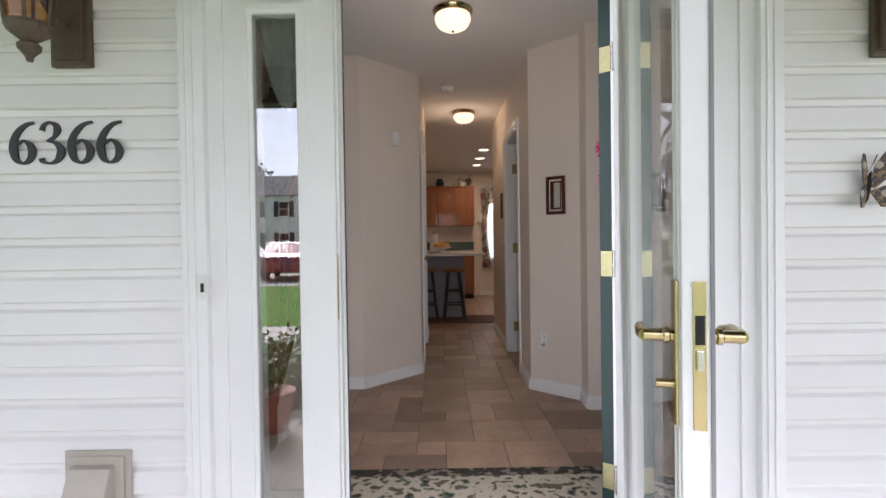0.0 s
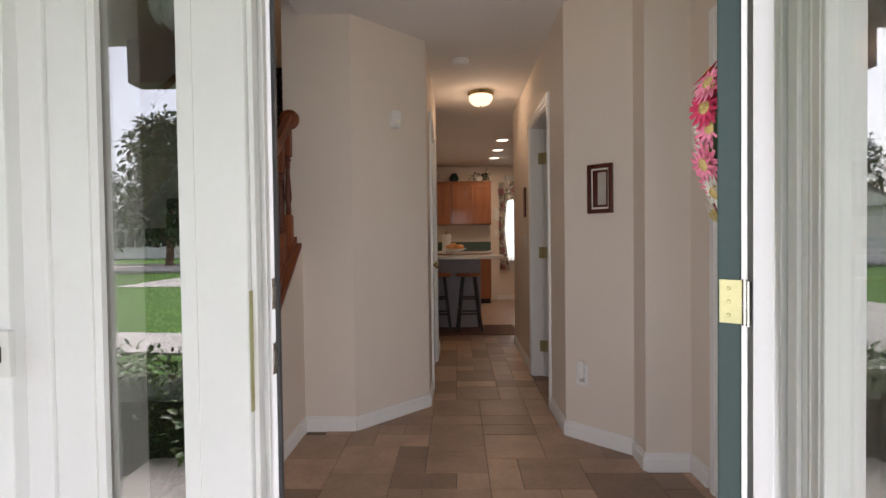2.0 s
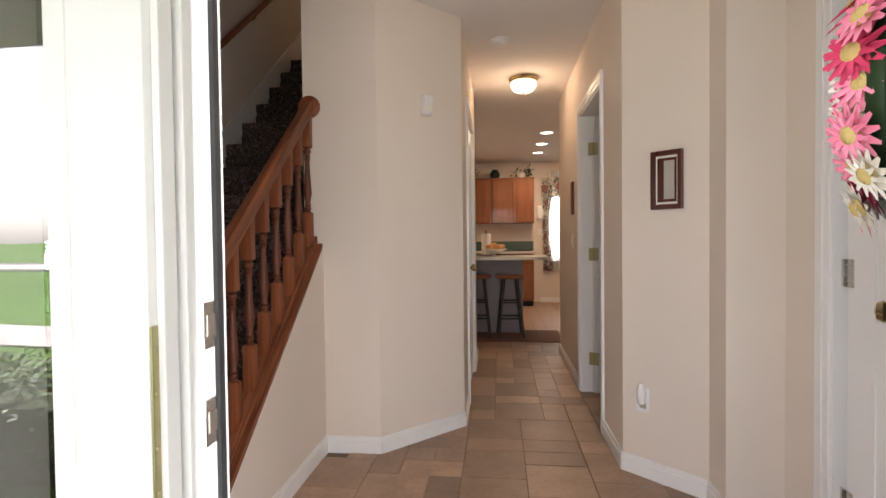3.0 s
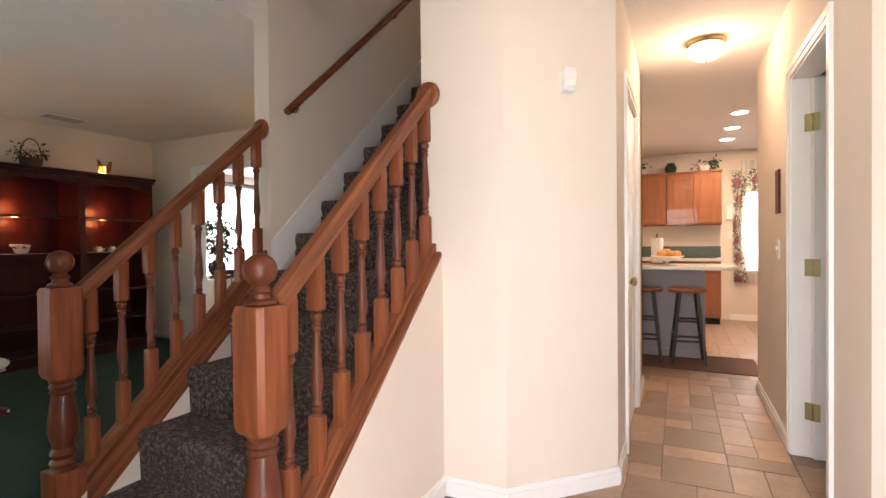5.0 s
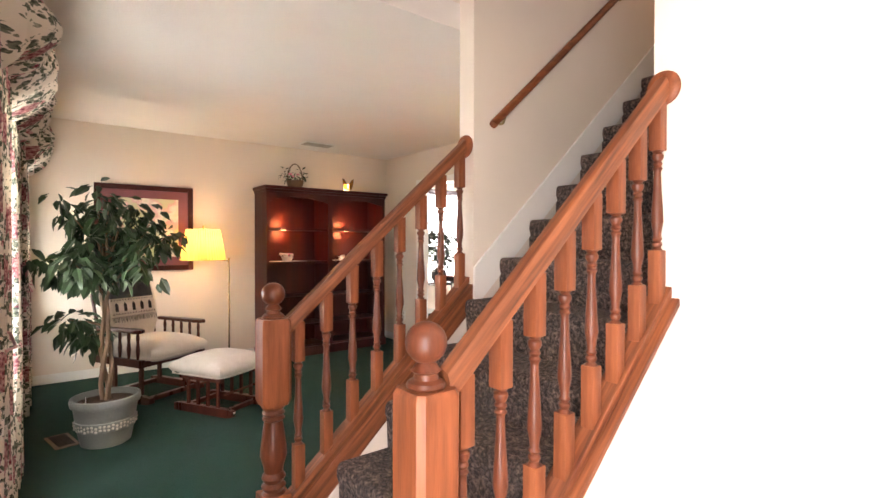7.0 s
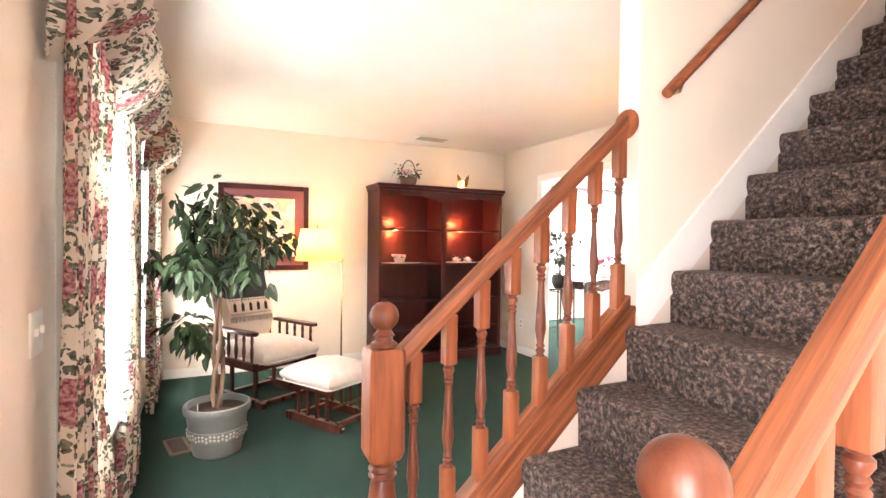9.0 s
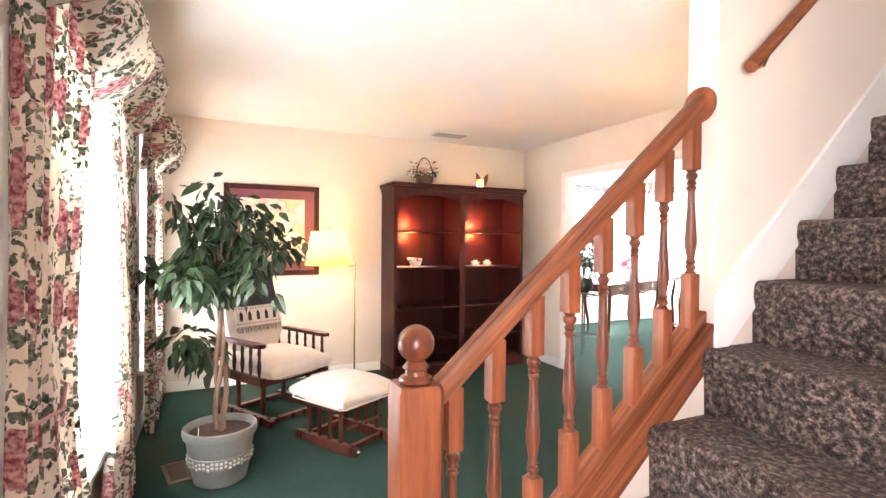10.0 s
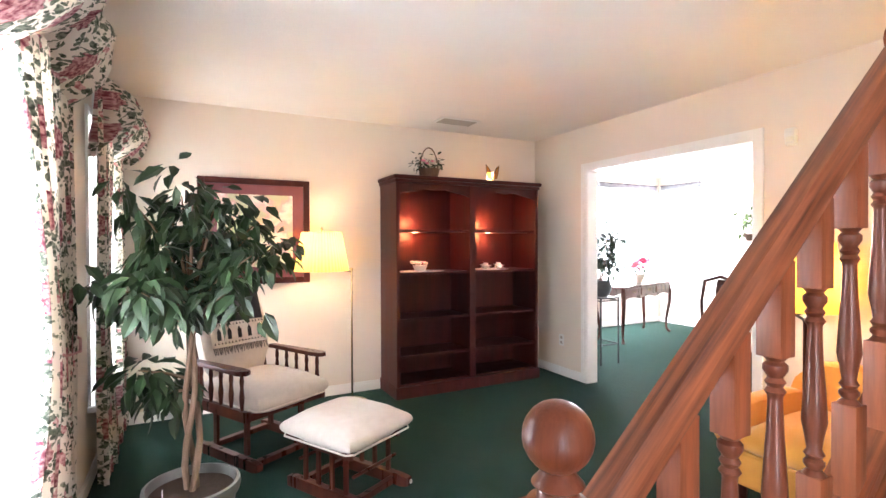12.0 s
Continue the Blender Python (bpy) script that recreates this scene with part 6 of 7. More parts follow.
# ---- kitchen ----
window_unit("window_3", KW, KY, KY + 0.12, "bright kitchen window with floral side curtain")
bm = bmesh.new()
casing(bm, "x", KW, KY, 0.05, 0.014, -1)
box(bm, KW[0] - 0.07, KW[1] + 0.07, KY - 0.04, KY, KW[2] - 0.03, KW[2], 0.004)
setting("trim_window_3", bm, "trim", "white window casing and sill", "trim")
c = thing("curtains", "floral kitchen curtain with short valance", "curtains")
drape(c, KW[0] - 0.08, KW[0] + 0.14, 2.12, 0.55, KY - 0.07, 3, tie=1.2, side=1)
drape(c, KW[0] - 0.10, KW[1] + 0.10, 2.14, 1.80, KY - 0.10, 8, name="valance")
part("rod", tube([(KW[0] - 0.12, KY - 0.085, 2.13), (KW[1] + 0.12, KY - 0.085, 2.13)], 0.008, 8), "plastic", c)


def cab_door(parent, x0, x1, z0, z1, y):
    bm = cube(x0, x1, y - 0.014, y, z0, z1, bev=0.002)
    s = 0.055
    for a, b, lo, hi in ((x0, x0 + s, z0, z1), (x1 - s, x1, z0, z1), (x0 + s, x1 - s, z0, z0 + s), (x0 + s, x1 - s, z1 - s, z1)):
        box(bm, a + 0.001, b - 0.001, y - 0.022, y - 0.013, lo + 0.001, hi - 0.001, 0.002)
    d = part("door", bm, "cab", parent)
    part("panel", cube(x0 + s + 0.025, x1 - s - 0.025, y - 0.020, y - 0.014, z0 + s + 0.025, z1 - s - 0.025, bev=0.004), "cab", d)
    return d


for x0 in (-0.78, -0.075):
    t = thing("wall_cabinet", "warm oak wall cabinet with raised panel doors", "wall cabinet", pose(x0, KY - 0.005, 1.365), "kitchen wall cabinets")
    part("body", cube(0.0, 0.70, -0.31, 0.0, 0.0, 0.735, bev=0.003), "cab", t)
    cab_door(t, 0.02, 0.345, 0.02, 0.715, -0.312)
    cab_door(t, 0.355, 0.68, 0.02, 0.715, -0.312)
    part("crown", cube(-0.005, 0.705, -0.335, 0.0, 0.735, 0.758, bev=0.004), "cab", t)
for x0 in (-0.77, -0.085):
    t = thing("base_cabinet", "warm oak base cabinet with raised panel doors", "base cabinet", pose(x0, KY - 0.005, 0.0), "kitchen base cabinets")
    part("body", cube(0.0, 0.68, -0.58, 0.0, 0.09, 0.86, bev=0.003), "cab", t)
    part("toe_kick", cube(0.01, 0.67, -0.52, 0.0, 0.0, 0.09), "dark", t)
    cab_door(t, 0.02, 0.335, 0.12, 0.68, -0.582)
    cab_door(t, 0.345, 0.66, 0.12, 0.68, -0.582)
    part("drawer", cube(0.02, 0.66, -0.60, -0.582, 0.71, 0.84, bev=0.004), "cab", t)
t = thing("back_counter", "cream laminate counter with dark green backsplash", "counter")
part("worktop", cube(-0.79, 0.63, KY - 0.63, KY - 0.004, 0.862, 0.90, bev=0.006), "counter", t)
part("backsplash", cube(-0.79, 0.63, KY - 0.022, KY - 0.004, 0.90, 1.06, bev=0.003), "greenlam", t, "dark green upstand")
part("cooktop", cube(0.05, 0.55, KY - 0.55, KY - 0.12, 0.901, 0.912, bev=0.003), "black", t)
bar = thing("breakfast_bar", "breakfast bar with cream top and grey panel base", "breakfast bar")
part("top", prism([(-0.785, 6.62), (0.46, 6.62), (0.585, 6.75), (0.585, 7.22), (-0.785, 7.22)], "z", 0.872, 0.908, bev=0.008), "counter", bar, "cream laminate top")
part("base_panel", cube(-0.785, 0.31, 6.90, 6.94, 0.0, 0.871), "slate", bar, "grey painted base panel")
part("base_body", cube(-0.785, 0.31, 6.942, 7.40, 0.0, 0.868), "cab", bar)
part("edge_band", cube(-0.785, 0.315, 6.885, 6.90, 0.0, 0.08), "slate", bar)
for x, g in ((0.155, 0), (-0.215, 0)):
    s = thing("bar_stool", "black bar stool with round brown wooden seat", "bar stool", pose(x, 6.70, 0, 0, 0, 8 if g else 4), "bar stools")
    part("seat", lathe([(0.02, 0.66), (0.145, 0.664), (0.165, 0.675), (0.168, 0.69), (0.155, 0.702), (0.08, 0.698), (0.01, 0.694)], 28), "cab", s, "round dished wooden seat", True)
    for a in (45, 135, 225, 315):
        ca, sa = math.cos(radians(a)), math.sin(radians(a))
        part("leg", tube([(0.10 * ca, 0.10 * sa, 0.668), (0.20 * ca, 0.20 * sa, 0.0)], 0.017, 10, None, 0.013), "black", s, smooth=True)
    for z in (0.22, 0.40):
        r = 0.10 + 0.10 * (0.668 - z) / 0.668
        for k in range(4):
            a, b = radians(45 + 90 * k), radians(135 + 90 * k)
            zz = z + (0.05 if k % 2 else 0)
            part("rung", tube([(r * math.cos(a), r * math.sin(a), zz), (r * math.cos(b), r * math.sin(b), zz)], 0.010, 8), "black", s, smooth=True)
t = thing("fruit_bowl", "glass pedestal bowl of artificial peaches on the bar", "fruit bowl", pose(-0.02, 6.88, 0.909))
part("bowl", lathe([(0.05, 0), (0.05, 0.006), (0.012, 0.016), (0.02, 0.03), (0.11, 0.065), (0.16, 0.085), (0.155, 0.088), (0.10, 0.07)], 24), "sheer", t, "pale glass bowl", True)
rg = random.Random(8)
for k in range(9):
    a = k * 2.4
    r = 0.028 * k ** 0.6
    bm = lathe([(0.002, 0.0)] + [(0.036 * math.sin(q), 0.036 - 0.036 * math.cos(q)) for q in [math.pi * j / 8 for j in range(1, 8)]] + [(0.003, 0.070)], 12, m=pose(r * math.cos(a), r * math.sin(a), 0.068 + 0.02 * (k < 3)))
    part("peach", bm, "peach", t, smooth=True)
t = thing("paper_towel", "white paper towel roll on a holder", "paper towel", pose(-0.12, 7.12, 0.909))
part("roll", lathe([(0.055, 0.012), (0.057, 0.015), (0.057, 0.265), (0.055, 0.268), (0.018, 0.268)], 24), "plastic", t, smooth=True)
part("base", lathe([(0.075, 0), (0.075, 0.008), (0.06, 0.012)], 24), "cab", t, smooth=True)
part("spindle", tube([(0, 0, 0.01), (0, 0, 0.31)], 0.008, 8), "cab", t, smooth=True)
for x, kind in ((-0.42, 0), (-0.02, 1), (0.42, 0)):
    if kind:
        t = thing("vase", "dark glazed round vase on the cabinets", "vase", pose(x, KY - 0.17, 2.124))
        part("body", lathe([(0.04, 0), (0.07, 0.03), (0.085, 0.08), (0.06, 0.13), (0.045, 0.14), (0.055, 0.155), (0.045, 0.155)], 20), "green", t, smooth=True)
    else:
        t = thing("potted_plant", "white pot with trailing dark greenery on the cabinets", "potted plant", pose(x, KY - 0.17, 2.124), "plants on cabinets")
        part("pot", lathe([(0.05, 0), (0.075, 0.05), (0.08, 0.09), (0.07, 0.088)], 18), "plastic", t, smooth=True)
        bm = bmesh.new()
        rg = random.Random(int(x * 100) + 77)
        for k in range(10):
            leafage(bm, (rg.uniform(-0.13, 0.13), rg.uniform(-0.05, 0.05), rg.uniform(0.06, 0.15)), 7, 0.06, rg, 0.05, 0.2)
        part("foliage", bm, "leaf", t, smooth=True)
t = thing("kitchen_rug", "dark rectangular kitchen rug under the stools", "rug", pose(0.1, 6.72, 0.0))
part("mat", cube(-0.6, 0.62, -0.33, 0.33, 0.0, 0.008, bev=0.003), "rug2", t)
t = thing("wall_phone", "white wall phone beside the cabinets", "wall phone", pose(0.74, KY, 1.55))
part("body", cube(-0.05, 0.05, -0.05, 0.0, -0.11, 0.11, bev=0.006), "plastic", t)
part("handset", cube(-0.045, 0.0, -0.075, -0.05, -0.10, 0.10, bev=0.008), "plastic", t)
plate("light_switch", "white light switch on the kitchen wall", "light switch", pose(0.74, KY, 1.22))

# ---- dining room ----
window_unit("window_4", DW1, DX - 0.12, DX, "wide bright dining room window", "y", 4)
window_unit("window_5", DW2, DY, DY + 0.12, "bright dining room window", "x", 3)
for nm, ax, o, c, out in (("trim_window_4", "y", DW1, DX, 1), ("trim_window_5", "x", DW2, DY, -1)):
    bm = bmesh.new()
    casing(bm, ax, o, c, 0.055, 0.014, out)
    setting(nm, bm, "trim", "white window casing", "trim")
for nm, pts in (("a", [(DX + 0.05, 6.15, 0), (DX + 0.05, 9.2, 0)]), ("b", [(-7.22, DY - 0.05, 0), (-6.5, DY - 0.05, 0)])):
    t = thing("valance", "short gathered grey-green valance on a rod", "valance", group="dining valances")
    (xa, ya, _), (xb, yb, _) = pts
    bm = bmesh.new()
    n = 80
    top = [bm.verts.new((xa + (xb - xa) * i / n + 0.012 * math.sin(i * 1.3), ya + (yb - ya) * i / n + 0.012 * math.sin(i * 1.3), 2.28)) for i in range(n + 1)]
    low = [bm.verts.new((xa + (xb - xa) * i / n + 0.02 * math.sin(i * 1.3 + 0.3), ya + (yb - ya) * i / n + 0.02 * math.sin(i * 1.3 + 0.3), 2.20 + 0.01 * math.sin(i * 0.7))) for i in range(n + 1)]
    for i in range(n):
        bm.faces.new((top[i], top[i + 1], low[i + 1], low[i]))
    o = part("cloth", bm, "slate", t, smooth=True)
    o.modifiers.new("thickness", 'SOLIDIFY').thickness = 0.004
    bm = tube([(xa, ya, 2.275), (xb, yb, 2.275)], 0.009, 8)
    part("rod", bm, "black", t)

for nm, a, b, c, ax in (("west", 6.2, 9.2, DX + 0.03, "y"), ("north", -7.25, -6.5, DY - 0.03, "x"), ("kitchen", KW[0] + 0.02, KW[1], KY - 0.03, "x")):
    t = thing("sheer_curtain", "white sheer curtain glowing before a bright window", "curtain", group="white sheers")
    bm = bmesh.new()
    n = 120
    pq = [((c + 0.012 * math.sin(i * 0.8), a + (b - a) * i / n) if ax == "y" else (a + (b - a) * i / n, c + 0.012 * math.sin(i * 0.8))) for i in range(n + 1)]
    top, low = [bm.verts.new((*p, 2.26)) for p in pq], [bm.verts.new((*p, 0.55)) for p in pq]
    for i in range(n):
        bm.faces.new((top[i], top[i + 1], low[i + 1], low[i]))
    part("cloth", bm, "sheer", t, smooth=True)

CT = pose(-6.56, 7.88, 0, 0, 0, 105)
ct = thing("console_table", "dark mahogany console table with cabriole legs and drawers", "console table", CT)
part("top", cube(-0.76, 0.76, -0.23, 0.23, 0.73, 0.755, bev=0.006), "darkwood", ct)
pts = [(-0.70, 0.73), (0.70, 0.73), (0.70, 0.565)] + [(0.70 - 1.4 * k / 30, 0.565 + 0.03 * abs(math.sin(math.pi * 3 * k / 30))) for k in range(1, 30)] + [(-0.70, 0.565)]
for y in (-0.20, 0.18):
    part("apron", prism(pts, "y", y, y + 0.02), "darkwood", ct)
for k in range(3):
    d = part("drawer", cube(-0.66 + k * 0.45, -0.24 + k * 0.45, -0.212, -0.20, 0.62, 0.715, bev=0.004), "darkwood", ct)
    part("pull", tube([(-0.50 + k * 0.45, -0.215, 0.685), (-0.45 + k * 0.45, -0.235, 0.665), (-0.40 + k * 0.45, -0.215, 0.685)], 0.005, 6), "brass", d)
for sx in (-1, 1):
    for sy in (-1, 1):
        p = [(sx * 0.68, sy * 0.18, 0.73), (sx * 0.71, sy * 0.205, 0.60), (sx * 0.70, sy * 0.20, 0.45), (sx * 0.66, sy * 0.17, 0.20), (sx * 0.66, sy * 0.17, 0.06), (sx * 0.70, sy * 0.20, 0.0)]
        bm = bmesh.new()
        tube(p[:3], 0.034, 8, bm, 0.026)
        tube(p[2:5], 0.026, 8, bm, 0.014)
        tube(p[4:], 0.015, 8, bm, 0.026)
        part("leg", bm, "darkwood", ct, "curved cabriole leg", True)
t = thing("flower_pot", "pale pot of pink and red silk flowers on the console", "flower pot", CT @ pose(0.12, 0.0, 0.756))
part("pot", lathe([(0.05, 0), (0.075, 0.05), (0.095, 0.11), (0.10, 0.13), (0.085, 0.125)], 20), "cream", t, smooth=True)
bm = bmesh.new()
rg = random.Random(21)
for k in range(8):
    leafage(bm, (rg.uniform(-0.1, 0.1), rg.uniform(-0.1, 0.1), rg.uniform(0.13, 0.26)), 5, 0.07, rg, 0.05, 0.0)
part("foliage", bm, "leaf", t, smooth=True)
for k in range(16):
    part("blossom", daisy("pink", 0.075), "pink" if k % 2 else "rose", t, m=pose(rg.uniform(-0.13, 0.13), rg.uniform(-0.12, 0.12), rg.uniform(0.16, 0.33), rg.uniform(-60, 60), rg.uniform(-60, 60)))
ps = thing("plant_stand", "tall thin black metal plant stand", "plant stand", pose(-5.625, 6.29, 0))
for sx in (-1, 1):
    for sy in (-1, 1):
        part("leg", tube([(sx * 0.13, sy * 0.13, 0), (sx * 0.13, sy * 0.13, 0.72)], 0.009, 8), "black", ps)
for z in (0.22, 0.70):
    for a, b in (((-1, -1), (1, -1)), ((1, -1), (1, 1)), ((1, 1), (-1, 1)), ((-1, 1), (-1, -1))):
        part("rail", tube([(a[0] * 0.13, a[1] * 0.13, z), (b[0] * 0.13, b[1] * 0.13, z)], 0.007, 6), "black", ps)
part("top", cube(-0.14, 0.14, -0.14, 0.14, 0.72, 0.735, bev=0.003), "black", ps)
t = thing("potted_plant", "leafy green house plant in a dark round pot", "potted plant", pose(-5.625, 6.29, 0.736))
part("pot", lathe([(0.07, 0), (0.105, 0.05), (0.12, 0.11), (0.10, 0.17), (0.11, 0.18), (0.09, 0.175)], 24), "black", t, smooth=True)
bm, bs = bmesh.new(), bmesh.new()
rg = random.Random(31)
for k in range(16):
    a = k * 2.4
    r = rg.uniform(0.05, 0.30)
    tip = (r * math.cos(a), r * math.sin(a), rg.uniform(0.35, 0.75))
    tube([(0, 0, 0.15), (tip[0] * 0.4, tip[1] * 0.4, tip[2] * 0.6), tip], 0.005, 5, bs, 0.002)
    leafage(bm, tip, 20, 0.085, rg, 0.10, 0.35)
    leafage(bm, (tip[0] * 0.6, tip[1] * 0.6, tip[2] * 0.75), 8, 0.085, rg, 0.08, 0.35)
part("stems", bs, "bark", t)
part("foliage", bm, "leaf", t, smooth=True)


def dining_chair(m):
    t = thing("dining_chair", "dark mahogany dining chair with curved hooped back", "dining chair", m, "dining chairs")
    part("seat", cushion(-0.23, 0.23, -0.23, 0.23, 0.42, 0.48, 0.01), "cream", t, "cream seat pad", True)
    part("seat_frame", cube(-0.23, 0.23, -0.23, 0.23, 0.38, 0.42, bev=0.004), "darkwood", t)
    for sx in (-1, 1):
        part("front_leg", tube([(sx * 0.21, -0.21, 0.40), (sx * 0.22, -0.22, 0.2), (sx * 0.21, -0.22, 0.0)], 0.022, 8, None, 0.014), "darkwood", t, smooth=True)
        part("back_leg", tube([(sx * 0.20, 0.21, 0.42), (sx * 0.19, 0.24, 0.0)], 0.018, 8), "darkwood", t, smooth=True)
    part("back_hoop", tube([(-0.20, 0.21, 0.42), (-0.20, 0.24, 0.75), (-0.15, 0.27, 0.95), (0, 0.28, 1.0), (0.15, 0.27, 0.95), (0.20, 0.24, 0.75), (0.20, 0.21, 0.42)], 0.016, 8), "darkwood", t, smooth=True)
    part("splat", prism([(-0.05, 0.44), (0.05, 0.44), (0.03, 0.65), (0.06, 0.85), (0.04, 0.97), (-0.04, 0.97), (-0.06, 0.85), (-0.03, 0.65)], "y", 0.245, 0.257), "darkwood", t)


dining_chair(pose(-4.60, 7.05, 0, 0, 0, -170))
dining_chair(pose(-4.85, 8.05, 0, 0, 0, -160))
dining_chair(pose(-4.1, 6.55, 0, 0, 0, 190))
dt = thing("dining_table", "dark mahogany dining table", "dining table", pose(-4.0, 7.5, 0))
part("tabletop", cube(-0.75, 0.9, -0.5, 0.5, 0.72, 0.75, bev=0.008), "darkwood", dt)
for sx in (-0.65, 0.8):
    for sy in (-0.42, 0.42):
        part("leg", lathe([(0.02, 0), (0.03, 0.2), (0.024, 0.5), (0.036, 0.72)], 10, m=pose(sx, sy, 0)), "darkwood", dt, smooth=True)
t = thing("wall_sconce_plant", "small greenery arrangement hung on the dining room wall", "wall plant", pose(-5.72, DY - 0.02, 1.45))
part("basket", lathe([(0.03, 0), (0.07, 0.08), (0.075, 0.1)], 14, m=pose(0, -0.08, -0.1)), "bark", t)
bm = bmesh.new()
for k in range(10):
    leafage(bm, (rg.uniform(-0.12, 0.12), -0.10, rg.uniform(0.0, 0.3)), 8, 0.08, rg, 0.07, 0.3)
part("foliage", bm, "hedge", t, smooth=True)

# ---- outdoors, seen in the panes ----
GZ = -0.30
bm = bmesh.new()
box(bm, -900, 900, -900, 1.595, GZ - 0.3, GZ)
setting("ground", bm, "grass", "mown green lawn", "lawn")
setting("ground_behind", cube(-900, 900, 10.2, 900, GZ - 0.3, GZ), "grass", "lawn behind the house", "lawn")
bm = bmesh.new()
box(bm, -1.75, 2.3, -0.32, 1.56, GZ, -0.115, 0.01)
setting("porch_slab", bm, "concrete", "grey concrete porch slab", "porch")
setting("front_walk", cube(-0.5, 1.0, -3.2, -0.32, GZ, GZ + 0.08), "concrete", "concrete front walk", "path")
bm = prism([(-14.0, -4.6), (1.0, -3.2), (1.0, -4.4), (-14.0, -6.0)], "z", GZ, GZ + 0.03)
setting("path", bm, "concrete", "pale concrete garden path across the lawn", "path")
bm = prism([(2.5, -1.0), (8.5, -1.0), (8.5, -19.0), (-1.0, -19.0), (-11.0, -19.0), (-11.0, -13.0), (-1.5, -12.5), (2.5, -9.0)], "z", GZ, GZ + 0.02)
setting("driveway", bm, "concrete", "pale concrete driveway", "driveway")
setting("road", cube(-300, 300, -27, -20, GZ, GZ + 0.012), "concrete", "pale street", "road")
bm = bmesh.new()
box(bm, -300, 300, -20.0, -19.85, GZ, GZ + 0.12, 0.01)
box(bm, -300, 300, -27.15, -27.0, GZ, GZ + 0.12, 0.01)
setting("kerb", bm, "concrete", "concrete kerb", "kerb")
# porch roof
bm = bmesh.new()
box(bm, -2.4, 3.0, -1.15, 1.575, 2.62, 2.72)
setting("porch_ceiling", bm, "brown", "dark brown porch ceiling", "porch ceiling")
bm = cube(-2.4, 3.0, -1.32, -1.15, 2.30, 2.72, bev=0.005)
setting("porch_beam", bm, "brown", "dark brown porch beam", "beam")
setting("roof", prism([(-1.6, 2.75), (1.6, 3.3), (1.6, 2.75)], "x", -7.6, 4.4), "shade", "shingled porch roof", "roof")
t = thing("porch_bracket", "dark brown curved porch bracket", "bracket", pose(1.9, -1.22, 1.66))
part("curve", tube([(0.55 - 0.55 * math.sin(a), 0, 0.62 * math.cos(a)) for a in [math.pi / 2 * k / 10 for k in range(11)]], 0.02, 8), "brown", t, smooth=True)
for k in range(3):
    part("strut", tube([(0.0, 0, 0.62 - 0.05 * k), (0.30 + 0.06 * k, 0, 0.30 + 0.12 * k)], 0.012, 6), "brown", t)
t = thing("porch_post", "slim dark brown porch post", "post", pose(1.86, -1.235, GZ))
part("shaft", cube(-0.045, 0.045, -0.045, 0.045, 0.0, 2.60, bev=0.006), "brown", t)


def bush(x0, x1, y0, y1, h, n, seed, label, cat="hedge"):
    t = tagged(thing("hedge", label, cat, pose((x0 + x1) / 2, (y0 + y1) / 2, GZ)), group="porch hedges")
    rg = random.Random(seed)
    bm, bs = bmesh.new(), bmesh.new()
    wx, wy = (x1 - x0) / 2, (y1 - y0) / 2
    for k in range(n):
        p = Vector((rg.uniform(-wx, wx), rg.uniform(-wy, wy), rg.uniform(0.1, h)))
        if rg.random() < 0.6:
            p.z = h * (0.82 + 0.18 * rg.random()) * (1 - 0.12 * abs(p.x / wx) ** 3 - 0.12 * abs(p.y / wy) ** 3)
        leafage(bm, p, 6, 0.055, rg, 0.07, -0.2)
    for k in range(14):
        p = Vector((rg.uniform(-wx, wx) * 0.8, rg.uniform(-wy, wy) * 0.8, 0))
        tube([p, p + Vector((rg.uniform(-0.1, 0.1), rg.uniform(-0.1, 0.1), h * 0.85))], 0.012, 5, bs, 0.004)
    # solid core; its dark green paints in the shade between the leaves
    box(bs, -wx * 0.85, wx * 0.85, -wy * 0.8, wy * 0.8, 0.0, h * 0.72, 0.06)
    part("foliage", bm, "hedge", t, smooth=True)
    part("branches", bs, "darkleaf", t)


bush(-4.0, -0.85, -1.15, -0.36, 0.66, 620, 1, "clipped leafy green hedge beside the porch")
bush(1.25, 3.6, -1.15, -0.36, 0.66, 420, 2, "leafy green hedge beside the porch")
t = thing("porch_planter", "red clay planter with leafy plant on the porch", "planter", pose(-1.10, 0.05, -0.115))
part("pot", lathe([(0.09, 0), (0.13, 0.20), (0.145, 0.205), (0.145, 0.25), (0.12, 0.245)], 24), "teal", t, smooth=True)
bm = bmesh.new()
rg = random.Random(9)
for k in range(40):
    leafage(bm, (rg.gauss(0, 0.09), rg.gauss(0, 0.09), rg.uniform(0.25, 0.48)), 7, 0.06, rg, 0.08, 0.0)
part("foliage", bm, "hedge", t, smooth=True)


